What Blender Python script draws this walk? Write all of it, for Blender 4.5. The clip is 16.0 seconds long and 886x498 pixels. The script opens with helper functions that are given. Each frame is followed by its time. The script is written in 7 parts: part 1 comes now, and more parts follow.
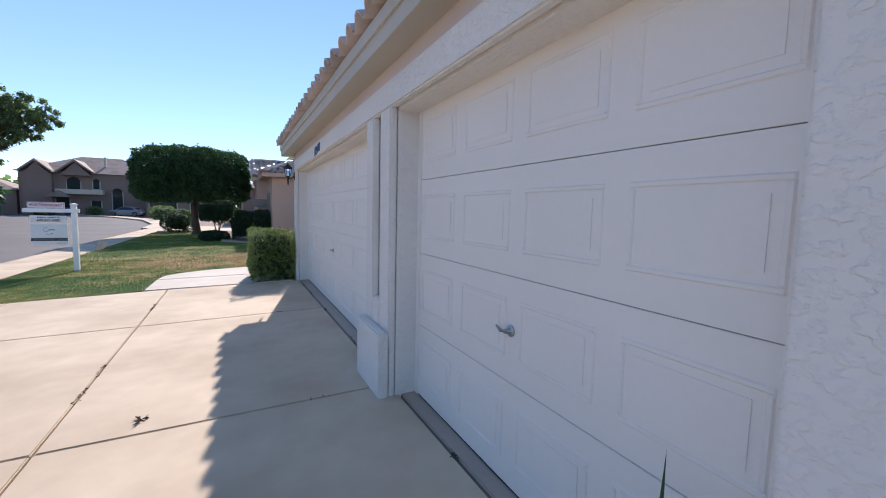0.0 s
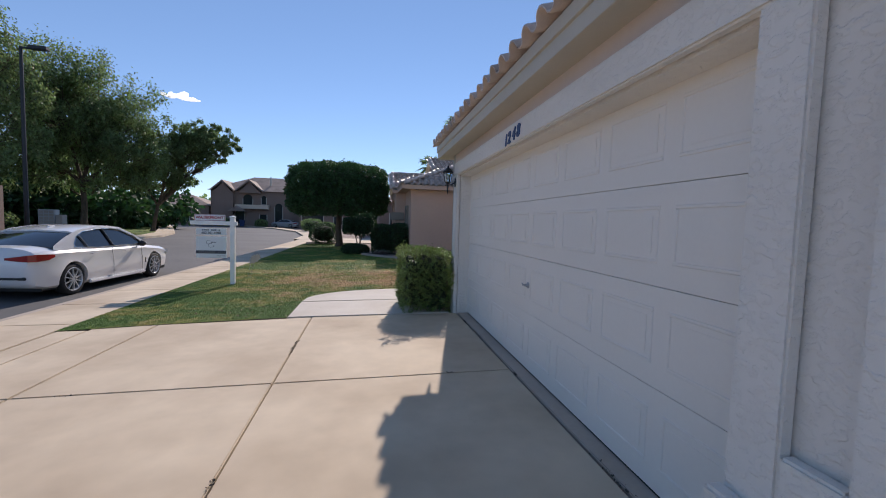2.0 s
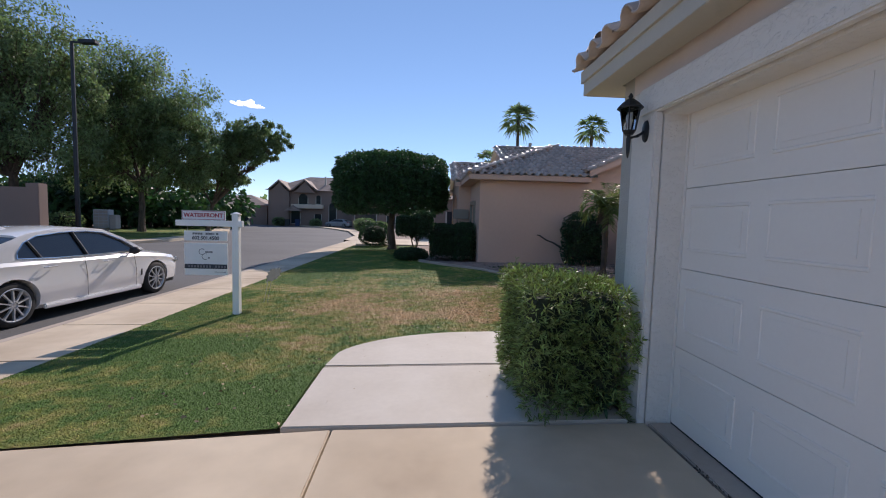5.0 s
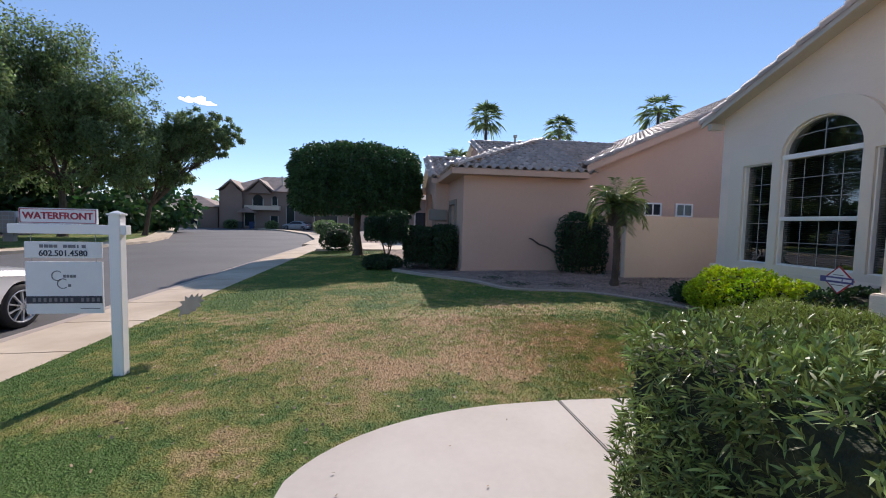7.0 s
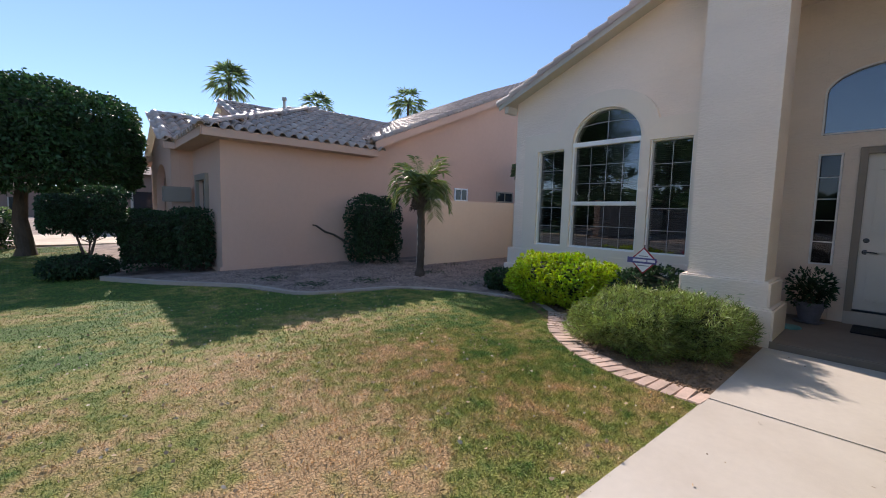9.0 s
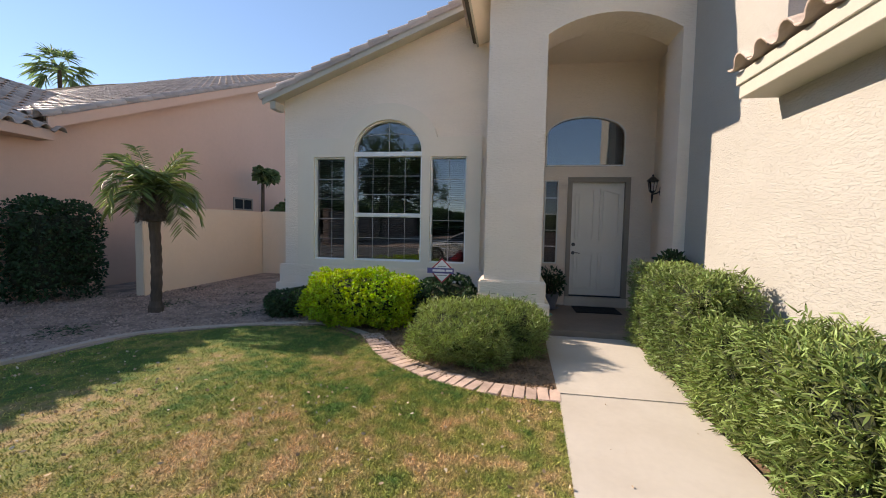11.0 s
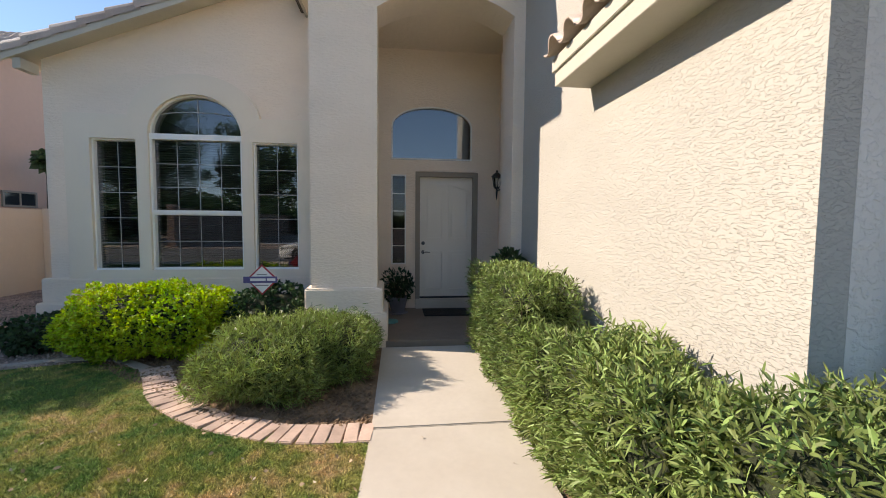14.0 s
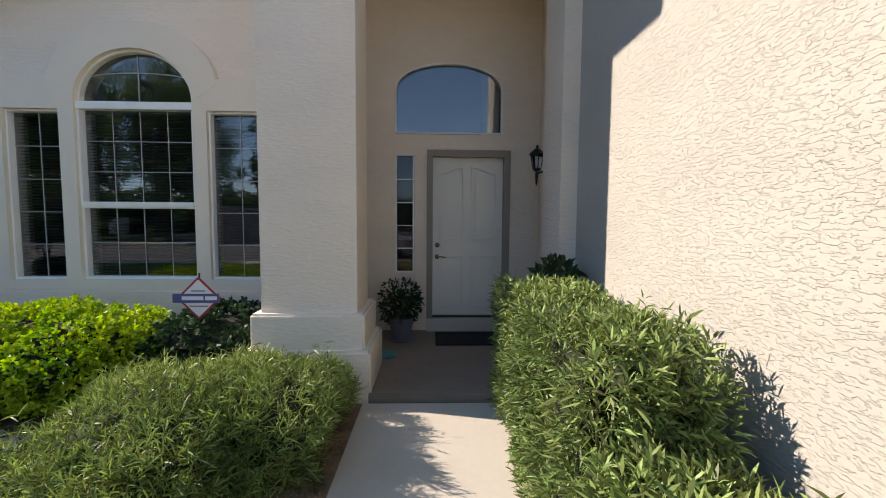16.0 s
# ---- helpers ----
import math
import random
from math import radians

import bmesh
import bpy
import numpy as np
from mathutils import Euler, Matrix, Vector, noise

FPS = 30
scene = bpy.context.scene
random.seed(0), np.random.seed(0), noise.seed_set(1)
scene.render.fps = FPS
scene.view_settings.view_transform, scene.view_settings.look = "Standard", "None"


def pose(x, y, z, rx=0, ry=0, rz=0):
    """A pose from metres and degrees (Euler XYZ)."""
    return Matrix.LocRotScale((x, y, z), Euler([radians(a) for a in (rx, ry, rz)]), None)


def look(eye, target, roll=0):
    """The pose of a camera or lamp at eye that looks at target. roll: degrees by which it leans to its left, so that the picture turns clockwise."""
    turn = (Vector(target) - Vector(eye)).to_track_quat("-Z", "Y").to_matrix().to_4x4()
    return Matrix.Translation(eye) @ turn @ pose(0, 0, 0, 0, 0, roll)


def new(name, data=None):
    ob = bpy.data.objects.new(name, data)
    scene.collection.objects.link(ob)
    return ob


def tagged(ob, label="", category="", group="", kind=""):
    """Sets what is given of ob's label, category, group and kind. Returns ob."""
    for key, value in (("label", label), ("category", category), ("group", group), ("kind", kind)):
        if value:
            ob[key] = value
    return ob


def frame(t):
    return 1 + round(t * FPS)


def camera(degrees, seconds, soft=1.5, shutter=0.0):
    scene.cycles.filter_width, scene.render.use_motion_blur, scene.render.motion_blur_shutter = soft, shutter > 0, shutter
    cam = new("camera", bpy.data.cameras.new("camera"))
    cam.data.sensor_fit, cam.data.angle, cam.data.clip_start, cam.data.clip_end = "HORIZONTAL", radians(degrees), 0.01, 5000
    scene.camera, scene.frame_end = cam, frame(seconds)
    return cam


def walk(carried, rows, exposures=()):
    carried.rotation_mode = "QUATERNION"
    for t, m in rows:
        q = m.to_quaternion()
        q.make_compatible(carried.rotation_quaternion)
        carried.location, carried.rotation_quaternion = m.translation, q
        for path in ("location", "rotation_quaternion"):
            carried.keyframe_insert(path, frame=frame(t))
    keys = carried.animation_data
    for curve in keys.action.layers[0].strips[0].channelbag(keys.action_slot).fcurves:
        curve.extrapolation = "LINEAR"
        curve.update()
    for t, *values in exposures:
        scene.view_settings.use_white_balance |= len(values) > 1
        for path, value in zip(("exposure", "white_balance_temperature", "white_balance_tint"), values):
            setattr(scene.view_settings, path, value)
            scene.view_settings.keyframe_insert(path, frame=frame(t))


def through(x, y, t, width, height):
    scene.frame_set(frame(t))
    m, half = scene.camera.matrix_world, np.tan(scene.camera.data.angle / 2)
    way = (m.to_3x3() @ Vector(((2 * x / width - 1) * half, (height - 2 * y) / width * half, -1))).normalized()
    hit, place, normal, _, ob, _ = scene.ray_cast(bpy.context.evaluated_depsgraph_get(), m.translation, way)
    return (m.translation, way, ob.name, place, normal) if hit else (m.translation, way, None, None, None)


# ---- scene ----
cam = camera(94.8, 16.0, soft=1.0)
METRES, EYE, TILT, LEAN, TURN = 14.9, 1.5, 0.0, 0.0, -27.0
ROWS = [
    (0.0, 0.0, 0.0, 0.0, 0.12, -5.18, -1.3),
    (0.5, -0.024, 0.0298, -0.0013, 7.91, -4.97, -1.41),
    (1.0, -0.0471, 0.0618, 0.0003, 12.18, -4.6, -1.48),
    (1.5, -0.0674, 0.0982, -0.0007, 14.74, -4.17, -1.61),
    (2.0, -0.0896, 0.1332, -0.0004, 16.76, -3.69, -1.71),
    (2.5, -0.1102, 0.1698, -0.0007, 18.68, -3.36, -1.71),
    (3.0, -0.1315, 0.206, -0.0008, 20.58, -3.45, -1.64),
    (3.5, -0.1537, 0.2421, -0.0011, 22.35, -3.86, -1.47),
    (4.0, -0.1742, 0.2791, -0.0019, 24.01, -4.34, -1.54),
    (6.5, -0.2846, 0.4378, -0.0017, 22.7, -3.45, -1.26),
    (7.0, -0.3049, 0.4677, -0.0022, 18.65, -3.68, -1.25),
    (7.5, -0.3221, 0.4992, -0.0029, 12.94, -4.18, -1.27),
    (8.0, -0.3389, 0.5327, -0.0033, 5.4, -4.77, -1.39),
    (8.5, -0.3576, 0.5644, -0.0022, -4.09, -5.14, -1.37),
    (9.0, -0.3707, 0.5963, -0.0038, -14.9, -5.15, -1.37),
    (9.5, -0.3851, 0.6244, -0.0039, -26.75, -4.82, -1.61),
    (12.0, -0.4195, 0.6852, 0.0035, -64.18, -3.04, -0.34),
    (12.5, -0.4123, 0.6768, 0.0025, -67.75, -3.17, -0.12),
    (13.0, -0.3956, 0.6653, 0.0022, -70.12, -3.42, -0.17),
    (13.5, -0.3767, 0.6604, 0.0018, -70.8, -3.56, -0.26),
    (14.0, -0.3511, 0.6609, 0.0029, -69.74, -3.58, -0.48),
    (14.5, -0.3246, 0.661, 0.0023, -67.99, -3.59, -0.53),
    (15.0, -0.2971, 0.6658, 0.0032, -66.5, -3.67, -0.46),
    (15.5, -0.2689, 0.6783, 0.0038, -65.39, -3.8, -0.44),
    (16.0, -0.2399, 0.6882, 0.0014, -64.72, -3.99, -0.4),
]
walk(cam, [(t, pose(0, 0, EYE, TILT, LEAN, TURN) @ pose(METRES * x, METRES * y, METRES * z, 90 + pitch, roll, yaw)) for t, x, y, z, yaw, pitch, roll in ROWS],
     exposures=[(0.0, 1.38, 6700, 20), (0.5, 1.0, 6650, 20), (1.0, 0.88, 6750, 19), (2.5, 0.8, 6800, 19), (4.0, 0.82, 6800, 20), (6.5, 1.03, 6800, 20),
                (8.5, 1.25, 6850, 20), (9.5, 1.38, 7300, 19), (12.0, 1.5, 7900, 17), (13.5, 1.52, 7800, 16), (16.0, 1.54, 7500, 16)])

# ---- world and sun ----
SUN_AZ, SUN_EL = radians(12.8), radians(32.9)
SUN_DIR = Vector((math.sin(SUN_AZ) * math.cos(SUN_EL), math.cos(SUN_AZ) * math.cos(SUN_EL), math.sin(SUN_EL)))
world = bpy.data.worlds.new("sky")
scene.world = world
world.use_nodes = True
_nt = world.node_tree
_sky = _nt.nodes.new("ShaderNodeTexSky")
_sky.sky_type, _sky.sun_disc = "NISHITA", False
_sky.sun_elevation, _sky.sun_rotation = SUN_EL, SUN_AZ
_sky.altitude, _sky.air_density, _sky.dust_density, _sky.ozone_density = 2500, 0.93, 0.0, 5.0
# a clear desert sky: even blue from the zenith to the roofs
_even, _deep = _nt.nodes.new("ShaderNodeGamma"), _nt.nodes.new("ShaderNodeHueSaturation")
_even.inputs["Gamma"].default_value, _deep.inputs["Saturation"].default_value = 0.72, 1.13
_nt.nodes["Background"].inputs["Strength"].default_value = 0.142
_nt.links.new(_sky.outputs[0], _even.inputs["Color"])
_nt.links.new(_even.outputs[0], _deep.inputs["Color"])
_nt.links.new(_deep.outputs[0], _nt.nodes["Background"].inputs["Color"])
sun = new("sun", bpy.data.lights.new("sun", "SUN"))
sun.data.energy, sun.data.angle, sun.data.color = 2.5, radians(0.53), (1.0, 0.955, 0.89)
sun.matrix_world = look(SUN_DIR * 60, (0, 0, 0))


# ---- materials ----
def shade(name, color, rough=0.8, metal=0.0, vary=0.12, scale=6.0, tint=None, fine=60.0, bump=0.0, bump_scale=120.0, stretch=(1, 1, 1),
          spec=0.5, island=0.0, rand=0.0, coat=0.0, relief=None):
    """A principled surface with variation at two scales and fine relief, in world metres."""
    m = bpy.data.materials.new(name)
    m.use_nodes = True
    nt = m.node_tree
    b = nt.nodes["Principled BSDF"]
    b.inputs["Roughness"].default_value, b.inputs["Metallic"].default_value = rough, metal
    b.inputs["Specular IOR Level"].default_value = spec
    b.inputs["Coat Weight"].default_value = coat
    geo = nt.nodes.new("ShaderNodeNewGeometry")
    mp = nt.nodes.new("ShaderNodeMapping")
    mp.inputs["Scale"].default_value = stretch
    nt.links.new(geo.outputs["Position"], mp.inputs["Vector"])
    big, small = nt.nodes.new("ShaderNodeTexNoise"), nt.nodes.new("ShaderNodeTexNoise")
    for n, s, d in ((big, scale, 4), (small, fine, 3)):
        n.inputs["Scale"].default_value, n.inputs["Detail"].default_value = s, d
        nt.links.new(mp.outputs[0], n.inputs["Vector"])
    mix = nt.nodes.new("ShaderNodeMix")
    mix.data_type = "RGBA"
    other = tint or tuple(c * (1 - 2.2 * vary) for c in color)
    mix.inputs[6].default_value, mix.inputs[7].default_value = (*color, 1), (*other, 1)
    ramp = nt.nodes.new("ShaderNodeMapRange")
    ramp.inputs["From Min"].default_value, ramp.inputs["From Max"].default_value = 0.38, 0.72
    nt.links.new(big.outputs["Fac"], ramp.inputs["Value"])
    nt.links.new(ramp.outputs[0], mix.inputs[0])
    hsv = nt.nodes.new("ShaderNodeHueSaturation")
    nt.links.new(mix.outputs[2], hsv.inputs["Color"])
    val = nt.nodes.new("ShaderNodeMapRange")
    val.inputs["To Min"].default_value, val.inputs["To Max"].default_value = 1 - vary, 1 + vary
    nt.links.new(small.outputs["Fac"], val.inputs["Value"])
    last = val.outputs[0]
    for amount, node, out in ((island, geo, "Random Per Island"), (rand, None, "Random")):
        if amount:
            src = node or nt.nodes.new("ShaderNodeObjectInfo")
            r = nt.nodes.new("ShaderNodeMapRange")
            r.inputs["To Min"].default_value, r.inputs["To Max"].default_value = 1 - amount, 1 + amount
            nt.links.new(src.outputs[out], r.inputs["Value"])
            mul = nt.nodes.new("ShaderNodeMath")
            mul.operation = "MULTIPLY"
            nt.links.new(last, mul.inputs[0])
            nt.links.new(r.outputs[0], mul.inputs[1])
            last = mul.outputs[0]
    nt.links.new(last, hsv.inputs["Value"])
    nt.links.new(hsv.outputs[0], b.inputs["Base Color"])
    if bump:
        bn = nt.nodes.new("ShaderNodeTexNoise")
        bn.inputs["Scale"].default_value, bn.inputs["Detail"].default_value = bump_scale, 4
        nt.links.new(mp.outputs[0], bn.inputs["Vector"])
        h = bn.outputs["Fac"]
        if relief:
            rr = nt.nodes.new("ShaderNodeMapRange")
            rr.interpolation_type = "SMOOTHSTEP"
            rr.inputs["From Min"].default_value, rr.inputs["From Max"].default_value = relief
            nt.links.new(h, rr.inputs["Value"])
            fn = nt.nodes.new("ShaderNodeTexNoise")
            fn.inputs["Scale"].default_value = bump_scale * 9
            nt.links.new(mp.outputs[0], fn.inputs["Vector"])
            ad = nt.nodes.new("ShaderNodeMath")
            ad.operation = "MULTIPLY_ADD"
            ad.inputs[1].default_value = 0.12
            nt.links.new(fn.outputs["Fac"], ad.inputs[0])
            nt.links.new(rr.outputs[0], ad.inputs[2])
            h = ad.outputs[0]
        bp = nt.nodes.new("ShaderNodeBump")
        bp.inputs["Distance"].default_value, bp.inputs["Strength"].default_value = bump, 1.0
        nt.links.new(h, bp.inputs["Height"])
        nt.links.new(bp.outputs[0], b.inputs["Normal"])
    return m


def glass(name, color=(0.9, 0.95, 0.97), rough=0.0, ior=1.5):
    m = bpy.data.materials.new(name)
    m.use_nodes = True
    b = m.node_tree.nodes["Principled BSDF"]
    b.inputs["Base Color"].default_value = (*color, 1)
    b.inputs["Roughness"].default_value, b.inputs["Transmission Weight"].default_value = rough, 1.0
    b.inputs["IOR"].default_value = ior
    return m


# One house paint, darkened here for the sunlit wall, lightened below for shaded walls.
STUCCO_SUN_COPY = shade("stucco_sun_copy", (0.485, 0.46, 0.41), 0.9, vary=0.035, scale=0.7, fine=9, bump=0.0030, bump_scale=31, stretch=(1, 1, 2.9), relief=(0.49, 0.56))
STUCCO_SHADE_COPY = shade("smooth_stucco_shade_copy", (0.86, 0.74, 0.62), 0.9, vary=0.03, scale=0.8, fine=14, bump=0.0022, bump_scale=15, stretch=(1, 1, 3.2), relief=(0.42, 0.62))
STUCCO_WHITE = shade("white_trim_stucco", (0.77, 0.725, 0.66), 0.9, vary=0.03, scale=0.9, fine=12, bump=0.0032, bump_scale=22, stretch=(1, 1, 1.4), relief=(0.46, 0.61))
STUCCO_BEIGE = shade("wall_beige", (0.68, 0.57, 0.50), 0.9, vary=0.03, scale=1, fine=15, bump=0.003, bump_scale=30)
STUCCO_PINK = shade("pink_stucco", (0.66, 0.44, 0.33), 0.92, vary=0.04, scale=0.35, fine=8, bump=0.003, bump_scale=30)
STUCCO_FENCE = shade("fence_stucco", (0.72, 0.59, 0.45), 0.92, vary=0.04, scale=0.5, fine=8, bump=0.003, bump_scale=30)
STUCCO_TRIM = shade("trim_stucco", (0.82, 0.725, 0.60), 0.9, vary=0.02, scale=1, fine=16, bump=0.0012, bump_scale=40)
WHITE = shade("white_paint", (0.87, 0.86, 0.83), 0.45, vary=0.015, scale=1.5, fine=200)
DOOR_WHITE = shade("garage_door_paint", (0.82, 0.77, 0.70), 0.5, vary=0.02, scale=0.8, fine=40, bump=0.0004, bump_scale=260)
ENTRY_PAINT = shade("entry_door_paint", (0.80, 0.76, 0.67), 0.45, vary=0.02, scale=2, fine=60)
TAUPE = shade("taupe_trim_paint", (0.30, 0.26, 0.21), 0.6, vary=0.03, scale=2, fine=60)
FASCIA = shade("fascia_paint", (0.53, 0.49, 0.41), 0.7, vary=0.04, scale=1.2, fine=30)
SEAM = shade("dark_joint", (0.10, 0.085, 0.07), 0.9, vary=0.2, scale=5)
CONCRETE = shade("drive_concrete", (0.60, 0.49, 0.355), 0.85, vary=0.12, scale=0.8, tint=(0.44, 0.34, 0.235), fine=5, bump=0.0012, bump_scale=240)
CONCRETE_PALE = shade("walk_concrete", (0.58, 0.525, 0.45), 0.85, vary=0.06, scale=1.1, tint=(0.50, 0.44, 0.365), fine=20, bump=0.0012, bump_scale=240)
CURB = shade("curb_concrete", (0.46, 0.38, 0.31), 0.9, vary=0.08, scale=1.2, fine=25, bump=0.002, bump_scale=150)
ASPHALT = shade("asphalt", (0.115, 0.112, 0.11), 0.85, vary=0.12, scale=0.25, fine=60, bump=0.003, bump_scale=220)
PORCH = shade("brown_porch_concrete", (0.27, 0.215, 0.17), 0.8, vary=0.1, scale=1.5, fine=14, bump=0.001, bump_scale=200)
GRAVEL = shade("gravel_ground", (0.36, 0.27, 0.22), 0.95, vary=0.3, scale=3, fine=90, bump=0.012, bump_scale=60)
GRAVEL_STONE = shade("gravel_stone", (0.40, 0.30, 0.25), 0.9, vary=0.2, scale=2, island=0.35)
SOIL = shade("bark_soil", (0.31, 0.195, 0.115), 0.95, vary=0.3, scale=5, fine=60, bump=0.015, bump_scale=50)
BRICK = shade("edging_brick", (0.58, 0.42, 0.335), 0.9, vary=0.12, scale=8, fine=70, bump=0.002, bump_scale=120, rand=0.16)
TILE = shade("roof_tile", (0.52, 0.41, 0.34), 0.36, vary=0.12, scale=3, fine=40, bump=0.002, bump_scale=90, rand=0.14)
TILE_ISLAND = shade("roof_tile_field", (0.54, 0.40, 0.315), 0.33, vary=0.12, scale=3, fine=40, island=0.18)
BLACK_METAL = shade("black_metal", (0.02, 0.022, 0.025), 0.45, metal=0.3, vary=0.1)
STEEL = shade("steel", (0.42, 0.43, 0.44), 0.3, metal=1.0, vary=0.08, fine=120)
DARK_STEEL = shade("dark_nickel", (0.12, 0.12, 0.12), 0.3, metal=1.0, vary=0.08, fine=120)
GLASS_DARK = shade("dark_window", (0.03, 0.035, 0.04), 0.08, vary=0.1, scale=1)
STUCCO_FAR = shade("far_stucco", (0.27, 0.19, 0.15), 0.92, vary=0.05, scale=0.4)
TILE_FAR = shade("far_roof_tile", (0.36, 0.27, 0.22), 0.85, vary=0.15, scale=0.8, fine=6)
GLASS = glass("clear_glass")
GLASS_TINT = glass("tinted_glass", (0.45, 0.5, 0.52), ior=2.0)
GLASS_ENTRY = glass("entry_glass", (0.3, 0.31, 0.33), ior=1.45)
BLUE = shade("blue_number_paint", (0.05, 0.09, 0.20), 0.6, vary=0.05)
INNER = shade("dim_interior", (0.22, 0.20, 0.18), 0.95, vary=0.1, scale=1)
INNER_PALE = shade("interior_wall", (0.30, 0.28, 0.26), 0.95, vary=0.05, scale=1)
BLIND = shade("window_blind", (0.24, 0.235, 0.225), 0.8, vary=0.04)


def leaf_paint(name, color, dark, rough=0.52, spread=0.45, through=0.26, patch=1.5):
    """A leaf: light passes partly through; tone varies leaf by leaf and in patches."""
    m = shade(name, color, rough, vary=0.1, scale=patch, tint=dark, fine=25, island=spread, spec=0.3)
    nt = m.node_tree
    b = nt.nodes["Principled BSDF"]
    tr = nt.nodes.new("ShaderNodeBsdfTranslucent")
    src = b.inputs["Base Color"].links[0].from_socket
    gain = nt.nodes.new("ShaderNodeHueSaturation")
    gain.inputs["Saturation"].default_value, gain.inputs["Value"].default_value = 1.15, 1.25
    nt.links.new(src, gain.inputs["Color"])
    geo = nt.nodes.new("ShaderNodeNewGeometry")
    hue = nt.nodes.new("ShaderNodeMapRange")
    hue.inputs["To Min"].default_value, hue.inputs["To Max"].default_value = 0.472, 0.515
    nt.links.new(geo.outputs["Random Per Island"], hue.inputs["Value"])
    nt.links.new(hue.outputs[0], nt.nodes["Hue/Saturation/Value"].inputs["Hue"])
    nt.links.new(gain.outputs[0], tr.inputs["Color"])
    mx = nt.nodes.new("ShaderNodeMixShader")
    mx.inputs[0].default_value = through
    nt.links.new(b.outputs[0], mx.inputs[1])
    nt.links.new(tr.outputs[0], mx.inputs[2])
    nt.links.new(mx.outputs[0], nt.nodes["Material Output"].inputs["Surface"])
    return m


LEAF_HEDGE = leaf_paint("hedge_leaf", (0.235, 0.305, 0.095), (0.12, 0.18, 0.055), rough=0.48, through=0.14, spread=0.65)
LEAF_LIME = leaf_paint("lime_leaf", (0.40, 0.51, 0.035), (0.18, 0.34, 0.03), through=0.35)
LEAF_BLADE = leaf_paint("blade_leaf", (0.245, 0.31, 0.095), (0.13, 0.19, 0.055), rough=0.42, spread=0.7)
LEAF_DARK = leaf_paint("dark_leaf", (0.035, 0.075, 0.03), (0.02, 0.05, 0.022))
LEAF_TREE = leaf_paint("tree_leaf", (0.17, 0.235, 0.10), (0.09, 0.145, 0.07), patch=0.3, through=0.48)
LEAF_FICUS = leaf_paint("ficus_leaf", (0.05, 0.11, 0.04), (0.03, 0.075, 0.028), through=0.25)
LEAF_PALM = leaf_paint("palm_leaf", (0.17, 0.22, 0.075), (0.10, 0.14, 0.045), rough=0.4, through=0.36)
BARK = shade("bark", (0.12, 0.085, 0.06), 0.95, vary=0.25, scale=6, fine=40, bump=0.01, bump_scale=25, stretch=(1, 1, 0.3))
STEM = shade("hedge_stem", (0.17, 0.12, 0.075), 0.9, vary=0.2, scale=8)


